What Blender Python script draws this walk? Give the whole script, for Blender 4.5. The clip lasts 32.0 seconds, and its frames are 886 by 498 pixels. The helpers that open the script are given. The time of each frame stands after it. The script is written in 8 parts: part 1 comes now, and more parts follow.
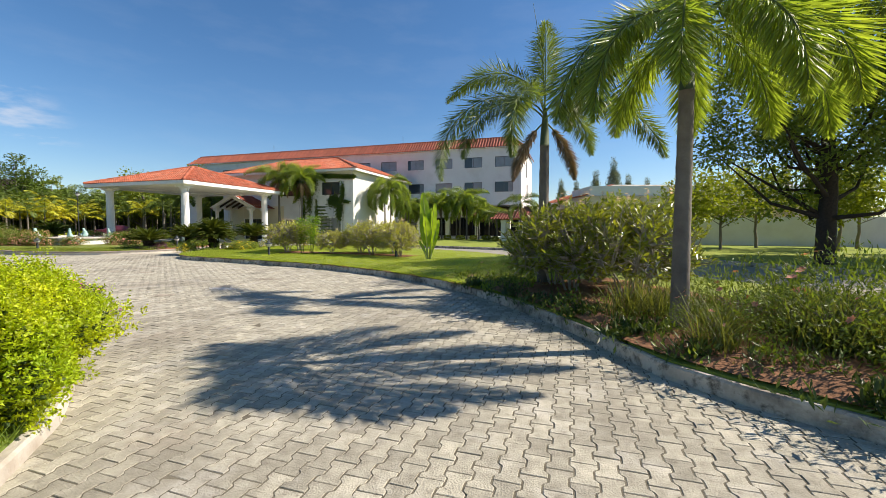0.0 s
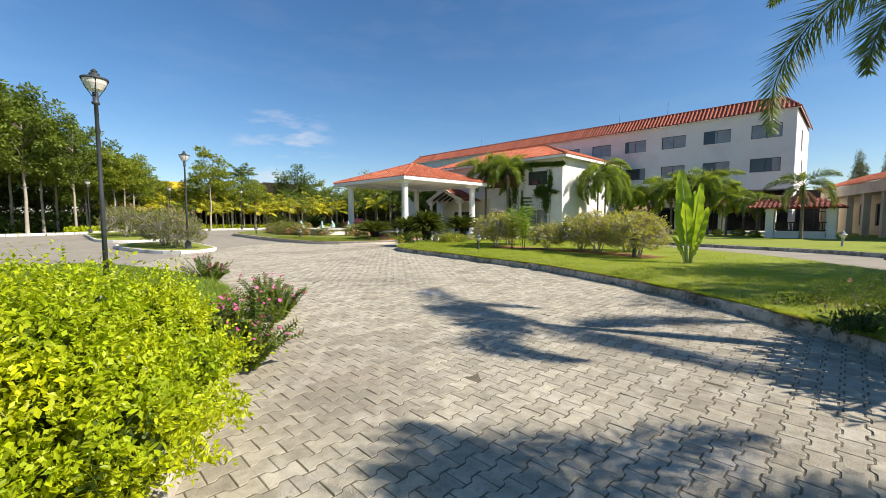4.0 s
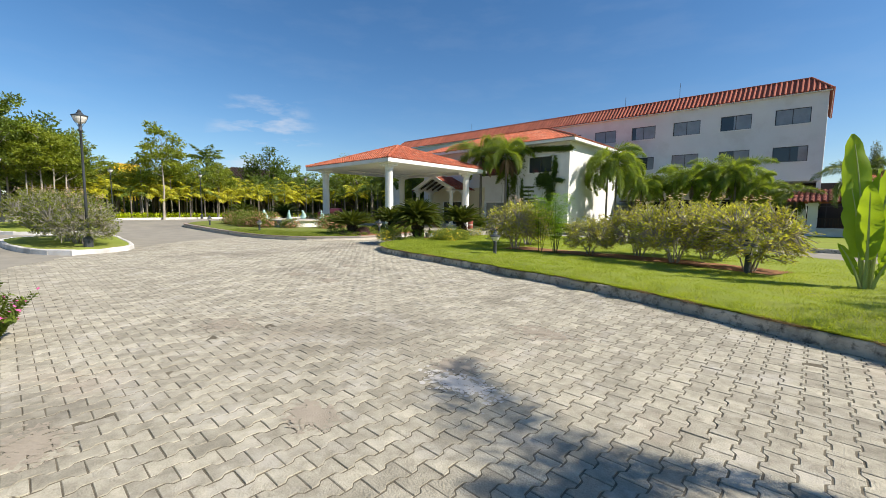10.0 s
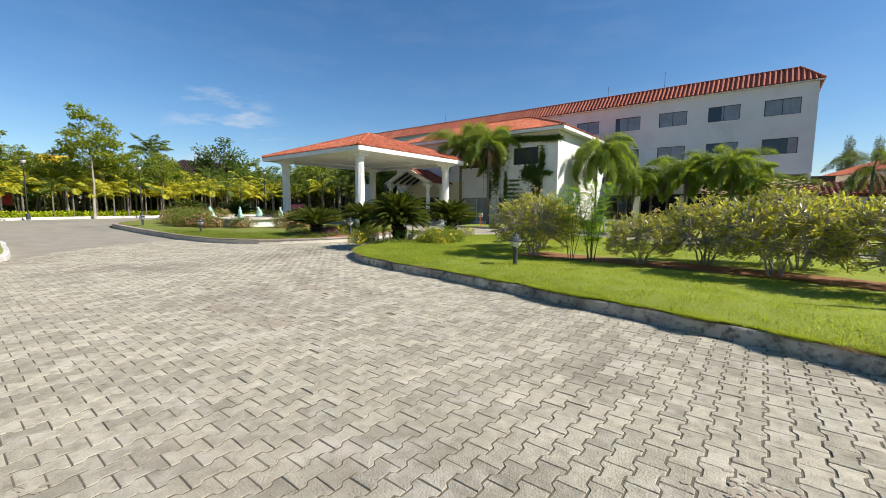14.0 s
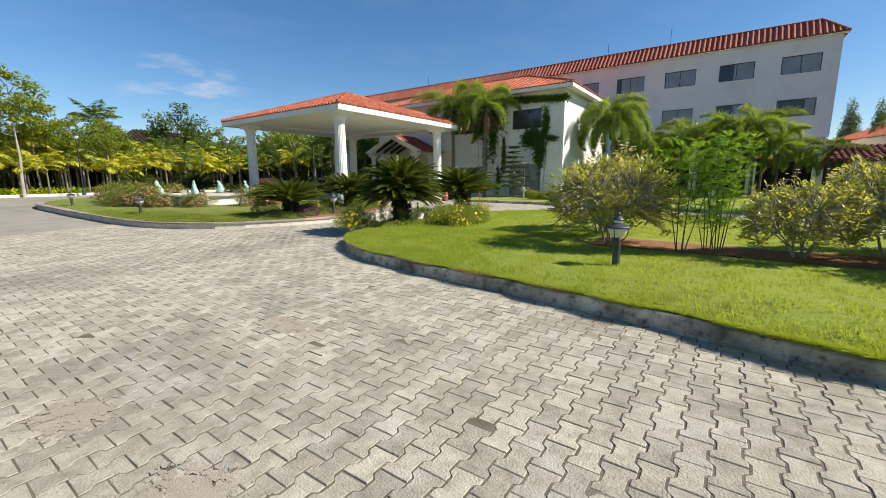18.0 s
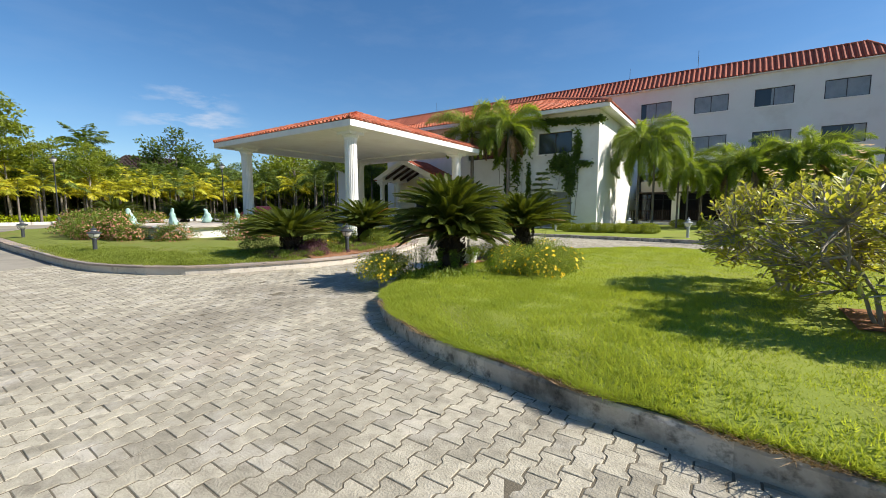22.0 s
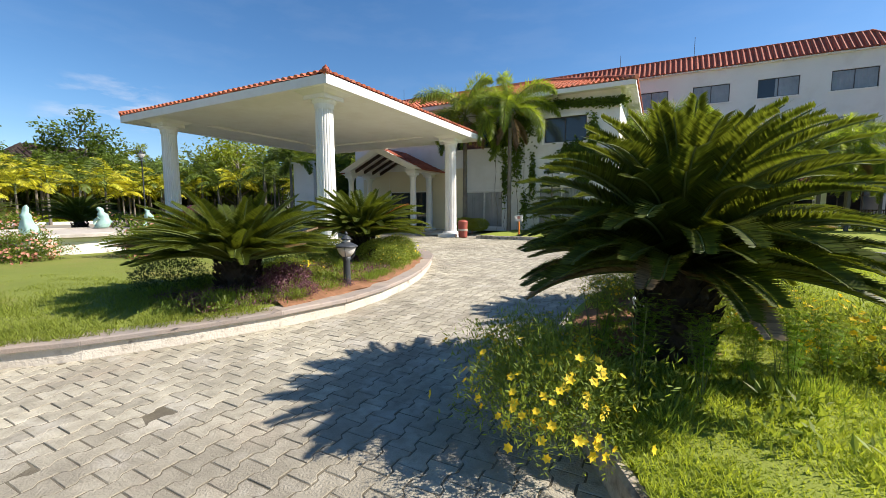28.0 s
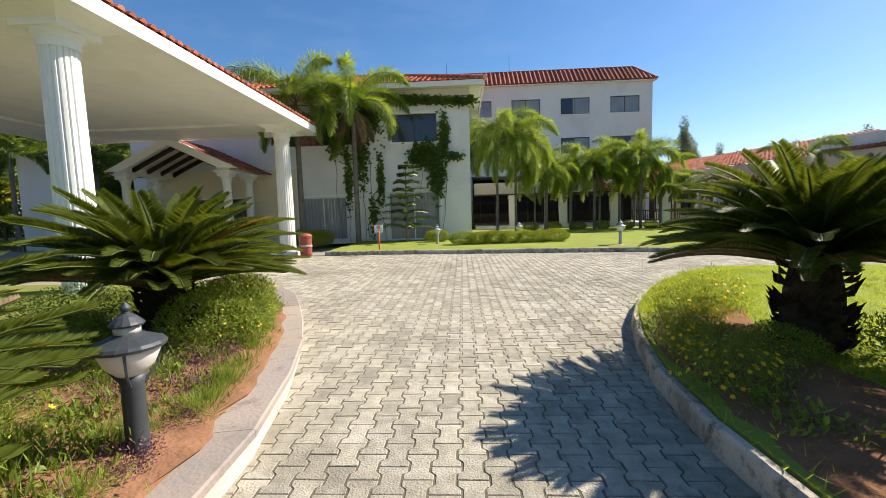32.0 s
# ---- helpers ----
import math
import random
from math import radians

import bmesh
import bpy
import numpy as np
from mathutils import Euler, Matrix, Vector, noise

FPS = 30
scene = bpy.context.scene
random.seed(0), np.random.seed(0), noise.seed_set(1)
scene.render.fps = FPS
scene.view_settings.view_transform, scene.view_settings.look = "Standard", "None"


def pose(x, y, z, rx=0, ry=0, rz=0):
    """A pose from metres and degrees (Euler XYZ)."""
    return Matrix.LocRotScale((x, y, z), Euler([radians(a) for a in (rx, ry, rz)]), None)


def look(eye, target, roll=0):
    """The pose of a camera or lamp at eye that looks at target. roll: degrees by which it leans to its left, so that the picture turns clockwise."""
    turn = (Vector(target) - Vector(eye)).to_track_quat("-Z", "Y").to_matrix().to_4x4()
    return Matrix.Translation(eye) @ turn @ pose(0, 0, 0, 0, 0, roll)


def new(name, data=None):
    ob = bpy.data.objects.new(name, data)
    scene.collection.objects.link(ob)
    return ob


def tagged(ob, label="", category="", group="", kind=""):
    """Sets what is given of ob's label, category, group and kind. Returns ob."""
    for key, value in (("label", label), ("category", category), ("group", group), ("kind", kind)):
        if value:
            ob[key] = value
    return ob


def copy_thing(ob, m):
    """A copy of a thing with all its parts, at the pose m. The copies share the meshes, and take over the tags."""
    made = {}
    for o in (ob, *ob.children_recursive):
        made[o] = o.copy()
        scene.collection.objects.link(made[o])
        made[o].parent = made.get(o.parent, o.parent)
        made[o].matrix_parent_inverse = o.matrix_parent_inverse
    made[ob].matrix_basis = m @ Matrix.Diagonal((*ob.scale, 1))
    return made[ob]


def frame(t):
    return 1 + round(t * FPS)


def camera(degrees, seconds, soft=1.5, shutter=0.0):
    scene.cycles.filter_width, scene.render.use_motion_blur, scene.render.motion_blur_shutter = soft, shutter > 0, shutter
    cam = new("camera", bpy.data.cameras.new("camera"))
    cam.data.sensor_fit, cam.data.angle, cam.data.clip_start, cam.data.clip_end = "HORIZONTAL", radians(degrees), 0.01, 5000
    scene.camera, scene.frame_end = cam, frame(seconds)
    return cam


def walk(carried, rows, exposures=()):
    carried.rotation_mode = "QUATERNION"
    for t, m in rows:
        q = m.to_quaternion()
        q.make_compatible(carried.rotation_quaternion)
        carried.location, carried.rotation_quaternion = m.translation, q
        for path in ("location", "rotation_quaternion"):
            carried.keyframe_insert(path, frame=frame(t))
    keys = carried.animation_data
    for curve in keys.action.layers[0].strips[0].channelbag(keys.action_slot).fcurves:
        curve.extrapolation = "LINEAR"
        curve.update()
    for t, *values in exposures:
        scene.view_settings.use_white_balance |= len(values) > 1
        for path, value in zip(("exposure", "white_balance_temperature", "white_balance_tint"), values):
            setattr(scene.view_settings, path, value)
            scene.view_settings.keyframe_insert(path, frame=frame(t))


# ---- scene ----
cam = camera(95.0, 32.0, soft=0.7)
METRES, EYE, TILT, LEAN, TURN = 28.8, 1.62, -1.54, -0.36, 17.7
ROWS = [
    (0.0, 0.0, 0.0, 0.0, -0.01, -1.57, 0.29),
    (0.5, -0.0064, 0.0128, 0.0004, 12.74, -1.05, 1.0),
    (1.0, -0.0112, 0.026, 0.0015, 21.52, -0.8, 0.36),
    (1.5, -0.0171, 0.0387, 0.0011, 24.72, -1.02, -0.24),
    (2.0, -0.0232, 0.0512, 0.0019, 25.33, -1.6, -0.55),
    (2.5, -0.0292, 0.0652, 0.0011, 25.81, -2.29, -0.78),
    (3.0, -0.0368, 0.0772, 0.0007, 26.38, -2.62, -0.63),
    (3.5, -0.0454, 0.0883, 0.0019, 26.82, -2.75, -0.51),
    (4.0, -0.0519, 0.1015, 0.0015, 27.46, -2.59, -0.29),
    (4.5, -0.0588, 0.114, 0.0021, 28.08, -2.43, -0.13),
    (6.5, -0.0905, 0.1624, 0.0046, 29.06, -2.86, -0.65),
    (7.0, -0.0986, 0.175, 0.005, 28.86, -3.24, -0.87),
    (7.5, -0.1063, 0.1884, 0.0056, 28.37, -3.64, -1.09),
    (8.0, -0.1157, 0.2006, 0.0043, 27.62, -3.91, -1.21),
    (8.5, -0.1247, 0.212, 0.0048, 26.73, -4.06, -1.17),
    (9.0, -0.1332, 0.225, 0.0053, 25.88, -3.95, -1.1),
    (9.5, -0.1423, 0.2363, 0.005, 25.23, -3.89, -1.03),
    (10.0, -0.1519, 0.2476, 0.0066, 24.98, -3.86, -0.93),
    (10.5, -0.1603, 0.2605, 0.0063, 24.98, -3.82, -0.95),
    (11.0, -0.1688, 0.2723, 0.0059, 25.04, -3.9, -0.97),
    (11.5, -0.1791, 0.2838, 0.0072, 24.81, -3.92, -0.94),
    (12.0, -0.1882, 0.2965, 0.0064, 24.19, -3.72, -0.89),
    (12.5, -0.1976, 0.3089, 0.0071, 23.2, -3.63, -0.85),
    (13.0, -0.2084, 0.321, 0.0083, 22.13, -3.72, -0.78),
    (13.5, -0.2169, 0.3344, 0.0074, 21.27, -3.91, -0.67),
    (14.0, -0.2254, 0.348, 0.0086, 20.55, -4.33, -0.52),
    (14.5, -0.236, 0.3609, 0.0082, 20.0, -4.59, -0.27),
    (16.5, -0.2739, 0.4114, 0.0099, 17.43, -4.77, 0.67),
    (17.0, -0.2838, 0.4242, 0.0108, 17.11, -5.46, 0.55),
    (17.5, -0.2942, 0.4358, 0.0092, 16.84, -6.44, 0.43),
    (18.0, -0.3041, 0.4485, 0.0097, 17.29, -8.18, 0.27),
    (18.5, -0.3135, 0.4626, 0.0106, 18.64, -8.47, -0.36),
    (19.0, -0.3246, 0.4747, 0.0106, 17.89, -5.67, -0.93),
    (19.5, -0.3346, 0.4863, 0.0121, 17.05, -4.15, -0.53),
    (20.0, -0.3443, 0.5001, 0.0121, 16.52, -4.22, -0.18),
    (20.5, -0.3553, 0.5126, 0.0111, 16.2, -4.28, -0.03),
    (21.0, -0.3657, 0.5246, 0.0125, 16.16, -4.21, 0.05),
    (21.5, -0.3759, 0.5384, 0.0121, 16.43, -4.22, 0.05),
    (22.0, -0.3866, 0.5508, 0.0125, 16.9, -4.09, -0.03),
    (22.5, -0.3977, 0.5626, 0.0133, 17.5, -4.29, 0.03),
    (23.0, -0.408, 0.5765, 0.012, 18.35, -4.73, 0.16),
    (23.5, -0.4186, 0.588, 0.0121, 19.54, -5.39, 0.37),
    (24.0, -0.4307, 0.6001, 0.0136, 20.66, -6.33, 0.62),
    (24.5, -0.4417, 0.6129, 0.0128, 22.22, -7.23, 0.95),
    (25.0, -0.4532, 0.6239, 0.0131, 24.53, -8.09, 0.88),
    (25.5, -0.4643, 0.6372, 0.014, 21.94, -8.96, 0.24),
    (26.0, -0.4721, 0.6526, 0.0128, 16.76, -8.13, -0.57),
    (26.5, -0.4792, 0.6666, 0.0147, 12.37, -6.51, -0.99),
    (28.5, -0.5135, 0.7149, 0.0153, 10.13, -3.79, 0.2),
    (29.0, -0.5224, 0.7282, 0.0154, 10.22, -3.32, 0.51),
    (29.5, -0.5303, 0.7433, 0.017, 9.54, -2.78, 0.66),
    (30.0, -0.5389, 0.7574, 0.0171, 8.01, -2.17, 0.84),
    (30.5, -0.5464, 0.7713, 0.0183, 5.38, -1.58, 1.0),
    (31.0, -0.551, 0.7873, 0.0195, 0.63, -0.92, 1.11),
    (31.5, -0.5534, 0.8032, 0.0203, -7.68, -0.99, 1.44),
    (32.0, -0.555, 0.8191, 0.0213, -14.94, -3.66, 2.36),
]
walk(cam, [(t, pose(0, 0, EYE, TILT, LEAN, TURN) @ pose(METRES * x, METRES * y, METRES * z, 90 + pitch, roll, yaw)) for t, x, y, z, yaw, pitch, roll in ROWS],
     exposures=((0.0, 0.45, 6750, 14), (4.0, 0.45, 6750, 14), (12.0, 0.34, 6500, 12), (18.0, 0.34, 6500, 12), (25.0, 0.48, 6500, 13), (29.0, 0.60, 6600, 14), (32.0, 0.60, 6700, 14)))

# ---- light and sky ----
SUN_DIR = Vector((0.91, 0.41, 0.0)).normalized() * math.cos(radians(40.5)) + Vector((0, 0, math.sin(radians(40.5))))
world = bpy.data.worlds.new("sky")
scene.world = world
world.use_nodes = True
wn = world.node_tree.nodes
wl = world.node_tree.links
for n in list(wn):
    wn.remove(n)
w_out = wn.new("ShaderNodeOutputWorld")
w_bg = wn.new("ShaderNodeBackground")
w_bg.inputs["Strength"].default_value = 0.1
w_sky = wn.new("ShaderNodeTexSky")
w_sky.sky_type = "NISHITA"
w_sky.sun_disc = False
w_sky.sun_elevation = radians(40.5)
w_sky.sun_rotation = math.atan2(SUN_DIR.x, SUN_DIR.y)
w_sky.air_density = 1.0
w_sky.dust_density = 0.35
w_sky.ozone_density = 4.0
# thin fair-weather clouds low over the horizon
w_geo = wn.new("ShaderNodeTexCoord")
w_map = wn.new("ShaderNodeMapping")
w_map.inputs["Location"].default_value = (0.0, 0.0, 0.42)
w_map.inputs["Scale"].default_value = (3.0, 3.0, 11.0)
w_noise = wn.new("ShaderNodeTexNoise")
w_noise.inputs["Scale"].default_value = 2.4
w_noise.inputs["Detail"].default_value = 7.0
w_noise.inputs["Roughness"].default_value = 0.55
w_ramp = wn.new("ShaderNodeValToRGB")
w_ramp.color_ramp.elements[0].position = 0.47
w_ramp.color_ramp.elements[0].color = (0, 0, 0, 1)
w_ramp.color_ramp.elements[1].position = 0.66
w_ramp.color_ramp.elements[1].color = (0.75, 0.75, 0.75, 1)
w_mix = wn.new("ShaderNodeMixRGB")
w_mix.inputs[2].default_value = (5.6, 6.0, 6.6, 1)
wl.new(w_geo.outputs["Generated"], w_map.inputs["Vector"])
wl.new(w_map.outputs["Vector"], w_noise.inputs["Vector"])
wl.new(w_noise.outputs["Fac"], w_ramp.inputs["Fac"])
w_dot = wn.new("ShaderNodeVectorMath")
w_dot.operation = "DOT_PRODUCT"
w_dot.inputs[1].default_value = (-0.9027, 0.4045, 0.1459)
w_near = wn.new("ShaderNodeMapRange")
w_near.inputs["From Min"].default_value = 0.9925
w_near.inputs["From Max"].default_value = 0.9985
w_near.inputs["To Min"].default_value = 0.04
w_bank = wn.new("ShaderNodeMath")
w_bank.operation = "MULTIPLY"
wl.new(w_geo.outputs["Generated"], w_dot.inputs[0])
wl.new(w_dot.outputs["Value"], w_near.inputs["Value"])
wl.new(w_ramp.outputs["Color"], w_bank.inputs[0])
wl.new(w_near.outputs["Result"], w_bank.inputs[1])
wl.new(w_bank.outputs[0], w_mix.inputs[0])
w_hsv = wn.new("ShaderNodeHueSaturation")
w_hsv.inputs["Hue"].default_value = 0.499
w_hsv.inputs["Saturation"].default_value = 1.2
w_hsv.inputs["Value"].default_value = 1.03
wl.new(w_sky.outputs["Color"], w_hsv.inputs["Color"])
wl.new(w_hsv.outputs["Color"], w_mix.inputs[1])
wl.new(w_mix.outputs["Color"], w_bg.inputs["Color"])
wl.new(w_bg.outputs["Background"], w_out.inputs["Surface"])
sun = new("sun", bpy.data.lights.new("sun", "SUN"))
sun.data.energy = 5.7
sun.data.angle = radians(0.55)
sun.data.color = (1.0, 0.93, 0.82)
sun.matrix_world = look(SUN_DIR * 60, (0, 0, 0))


# ---- materials ----
def mat(name, color, color2=None, rough=0.8, metal=0.0, scale=6.0, bump=0.0, bump_scale=40.0, spec=0.4,
        island=0.0, obj_rand=0.0, translucent=0.0, fine=0.35, stain=None, stain_amount=0.0, stain_scale=0.6, stain_lo=0.5, dust=None):
    """Procedural surface: two noise scales between two colours, optional random value per piece, stains and relief."""
    m = bpy.data.materials.new(name)
    m.use_nodes = True
    nt = m.node_tree
    N, L = nt.nodes, nt.links
    b = N["Principled BSDF"]
    b.inputs["Roughness"].default_value = rough
    b.inputs["Metallic"].default_value = metal
    b.inputs["Specular IOR Level"].default_value = spec
    c1 = (*color, 1)
    c2 = (*(color2 or [c * 0.75 for c in color]), 1)
    tc = N.new("ShaderNodeTexCoord")
    geo = N.new("ShaderNodeNewGeometry")
    n1 = N.new("ShaderNodeTexNoise")
    n1.inputs["Scale"].default_value = scale
    n1.inputs["Detail"].default_value = 4
    n2 = N.new("ShaderNodeTexNoise")
    n2.inputs["Scale"].default_value = scale * 11
    n2.inputs["Detail"].default_value = 3
    L.new(geo.outputs["Position"], n1.inputs["Vector"])
    L.new(geo.outputs["Position"], n2.inputs["Vector"])
    add = N.new("ShaderNodeMath")
    add.operation = "MULTIPLY_ADD"
    add.inputs[1].default_value = fine
    L.new(n2.outputs["Fac"], add.inputs[0])
    sub = N.new("ShaderNodeMath")
    sub.operation = "MULTIPLY_ADD"
    sub.inputs[1].default_value = 1.6
    sub.inputs[2].default_value = -0.3 - fine * 0.5
    L.new(n1.outputs["Fac"], sub.inputs[0])
    L.new(sub.outputs[0], add.inputs[2])
    mx = N.new("ShaderNodeMixRGB")
    mx.use_clamp = True
    mx.inputs[1].default_value = c1
    mx.inputs[2].default_value = c2
    L.new(add.outputs[0], mx.inputs[0])
    last = mx.outputs["Color"]
    if island or obj_rand:
        src = geo.outputs["Random Per Island"]
        amount = island
        if obj_rand:
            oi = N.new("ShaderNodeObjectInfo")
            src = oi.outputs["Random"]
            amount = obj_rand
        mr = N.new("ShaderNodeMapRange")
        mr.inputs["To Min"].default_value = 1 - amount
        mr.inputs["To Max"].default_value = 1 + amount
        L.new(src, mr.inputs["Value"])
        hs = N.new("ShaderNodeHueSaturation")
        L.new(mr.outputs["Result"], hs.inputs["Value"])
        L.new(last, hs.inputs["Color"])
        last = hs.outputs["Color"]
    for stain, stain_amount, stain_scale, stain_lo in [(stain, stain_amount, stain_scale, stain_lo)] * bool(stain) + (dust if isinstance(dust, list) else [dust] * bool(dust)):
        n3 = N.new("ShaderNodeTexNoise")
        n3.inputs["Scale"].default_value = stain_scale
        n3.inputs["Detail"].default_value = 6
        n3.inputs["Roughness"].default_value = 0.65
        L.new(geo.outputs["Position"], n3.inputs["Vector"])
        rp = N.new("ShaderNodeMapRange")
        rp.inputs["From Min"].default_value = stain_lo
        rp.inputs["From Max"].default_value = stain_lo + 0.17
        rp.inputs["To Max"].default_value = stain_amount
        L.new(n3.outputs["Fac"], rp.inputs["Value"])
        ms = N.new("ShaderNodeMixRGB")
        ms.inputs[2].default_value = (*stain, 1)
        L.new(rp.outputs["Result"], ms.inputs[0])
        L.new(last, ms.inputs[1])
        last = ms.outputs["Color"]
    L.new(last, b.inputs["Base Color"])
    if bump:
        nb = N.new("ShaderNodeTexNoise")
        nb.inputs["Scale"].default_value = bump_scale
        nb.inputs["Detail"].default_value = 5
        L.new(geo.outputs["Position"], nb.inputs["Vector"])
        bp = N.new("ShaderNodeBump")
        bp.inputs["Strength"].default_value = bump
        bp.inputs["Distance"].default_value = 0.02
        L.new(nb.outputs["Fac"], bp.inputs["Height"])
        L.new(bp.outputs["Normal"], b.inputs["Normal"])
    if translucent:
        tr = N.new("ShaderNodeBsdfTranslucent")
        bright = N.new("ShaderNodeMixRGB")
        bright.blend_type = "MULTIPLY"
        bright.inputs[0].default_value = 1.0
        bright.inputs[2].default_value = (1.9, 1.75, 0.8, 1)
        L.new(last, bright.inputs[1])
        L.new(bright.outputs["Color"], tr.inputs["Color"])
        ad = N.new("ShaderNodeMixShader")
        ad.inputs[0].default_value = translucent
        L.new(b.outputs["BSDF"], ad.inputs[1])
        L.new(tr.outputs["BSDF"], ad.inputs[2])
        L.new(ad.outputs["Shader"], N["Material Output"].inputs["Surface"])
    return m


def glass_mat(name, color, rough=0.05):
    m = bpy.data.materials.new(name)
    m.use_nodes = True
    b = m.node_tree.nodes["Principled BSDF"]
    b.inputs["Base Color"].default_value = (*color, 1)
    b.inputs["Roughness"].default_value = rough
    b.inputs["Specular IOR Level"].default_value = 0.6
    return m


M_PAVER = mat("paver_concrete", (0.50, 0.465, 0.36), (0.27, 0.25, 0.19), rough=0.95, scale=9.0, bump=0.55, bump_scale=70, fine=0.8, island=0.2, spec=0.2, stain=(0.20, 0.18, 0.14), stain_amount=0.62, stain_scale=0.4, stain_lo=0.49, dust=[((0.56, 0.53, 0.46), 0.5, 1.9, 0.52), ((0.17, 0.15, 0.115), 0.55, 13.0, 0.56), ((0.42, 0.34, 0.26), 0.5, 0.75, 0.59)])
M_PAVER_OBJ = mat("paver_concrete_piece", (0.50, 0.465, 0.36), (0.27, 0.25, 0.19), rough=0.95, scale=9.0, bump=0.55, bump_scale=70, fine=0.8, obj_rand=0.2, spec=0.2, stain=(0.20, 0.18, 0.14), stain_amount=0.62, stain_scale=0.4, stain_lo=0.49, dust=[((0.56, 0.53, 0.46), 0.5, 1.9, 0.52), ((0.17, 0.15, 0.115), 0.55, 13.0, 0.56), ((0.42, 0.34, 0.26), 0.5, 0.75, 0.59)])
M_ROAD = mat("paver_far", (0.345, 0.32, 0.26), (0.25, 0.232, 0.19), rough=0.95, scale=1.4, bump=0.3, bump_scale=14, spec=0.15, fine=0.6, stain=(0.20, 0.19, 0.165), stain_amount=0.6, stain_scale=0.25)
M_JOINT = mat("joint_sand", (0.21, 0.185, 0.135), (0.10, 0.088, 0.064), rough=1.0, scale=5.0, bump=0.5, bump_scale=90, spec=0.1)
M_KERB = mat("kerb_concrete", (0.66, 0.60, 0.49), (0.36, 0.315, 0.245), rough=0.92, scale=2.6, bump=0.5, bump_scale=45, obj_rand=0.14, spec=0.2, stain=(0.06, 0.052, 0.04), stain_amount=0.85, stain_scale=8.0, stain_lo=0.50, dust=((0.085, 0.075, 0.058), 0.75, 1.6, 0.48))
M_KERB_PALE = mat("kerb_rendered", (0.58, 0.545, 0.48), (0.38, 0.345, 0.29), rough=0.9, scale=2.2, bump=0.4, bump_scale=50, obj_rand=0.03, spec=0.2, stain=(0.27, 0.21, 0.15), stain_amount=0.7, stain_scale=0.9, stain_lo=0.47)
M_SLAB = mat("stone_slab_coping", (0.40, 0.31, 0.235), (0.29, 0.265, 0.245), rough=0.75, scale=0.55, bump=0.3, bump_scale=40, obj_rand=0.14, spec=0.3, stain=(0.17, 0.175, 0.18), stain_amount=0.75, stain_scale=0.5, stain_lo=0.52, dust=((0.13, 0.10, 0.075), 0.6, 6.0, 0.56))
M_RISER = mat("whitewashed_riser", (0.66, 0.62, 0.54), (0.50, 0.45, 0.37), rough=0.92, scale=2.5, bump=0.5, bump_scale=40, obj_rand=0.03, spec=0.15, stain=(0.26, 0.21, 0.16), stain_amount=0.8, stain_scale=3.5, stain_lo=0.56, dust=((0.08, 0.07, 0.055), 0.8, 11.0, 0.60))
M_KERB_WHITE = mat("kerb_painted", (0.74, 0.73, 0.69), (0.5, 0.48, 0.44), rough=0.85, scale=2.0, bump=0.2, stain=(0.3, 0.28, 0.24), stain_amount=0.6, stain_scale=0.9)
M_LAWN = mat("lawn_turf", (0.275, 0.325, 0.058), (0.20, 0.25, 0.042), rough=0.95, scale=0.9, bump=0.4, bump_scale=70, spec=0.15, fine=0.8, stain=(0.26, 0.24, 0.07), stain_amount=0.45, stain_scale=0.5)
M_BLADE = mat("grass_blade", (0.345, 0.405, 0.072), (0.23, 0.30, 0.048), rough=0.8, scale=1.2, island=0.18, translucent=0.45, spec=0.1)
M_LAWN_ROUGH = mat("rough_turf", (0.17, 0.235, 0.045), (0.115, 0.17, 0.03), rough=0.95, scale=1.1, bump=0.8, bump_scale=60, spec=0.15, fine=0.8, stain=(0.20, 0.19, 0.06), stain_amount=0.4, stain_scale=0.6)
M_BLADE_ROUGH = mat("rough_grass_blade", (0.23, 0.31, 0.055), (0.14, 0.215, 0.035), rough=0.7, scale=1.2, island=0.3, translucent=0.4, spec=0.2)
M_SOIL = mat("red_soil", (0.34, 0.175, 0.095), (0.17, 0.09, 0.052), rough=1.0, scale=4, bump=0.8, bump_scale=25, spec=0.1)
M_GROUND = mat("open_ground", (0.13, 0.14, 0.05), (0.09, 0.085, 0.04), rough=1.0, scale=0.25, bump=0.5, bump_scale=6, spec=0.1)
M_WALL = mat("white_render", (0.77, 0.765, 0.735), (0.71, 0.70, 0.665), rough=0.9, scale=0.7, bump=0.12, bump_scale=60, spec=0.2, stain=(0.55, 0.52, 0.46), stain_amount=0.35, stain_scale=0.35)
M_CREAM = mat("cream_render", (0.74, 0.66, 0.46), (0.66, 0.58, 0.40), rough=0.9, scale=0.8, bump=0.12, bump_scale=60, spec=0.2)
M_BEIGE = mat("beige_render", (0.72, 0.61, 0.46), (0.62, 0.52, 0.39), rough=0.9, scale=0.6, bump=0.1, bump_scale=50, spec=0.2, stain=(0.4, 0.33, 0.25), stain_amount=0.3)
M_WHITE = mat("white_paint", (0.82, 0.82, 0.79), (0.75, 0.74, 0.70), rough=0.6, scale=1.5, bump=0.06, bump_scale=60, spec=0.3, stain=(0.62, 0.58, 0.5), stain_amount=0.3, stain_scale=0.8)
M_TILE = mat("clay_roof_tile", (0.55, 0.17, 0.085), (0.36, 0.095, 0.05), rough=0.8, scale=1.6, bump=0.25, bump_scale=60, island=0.25, spec=0.25, stain=(0.55, 0.33, 0.24), stain_amount=0.45, stain_scale=1.2)
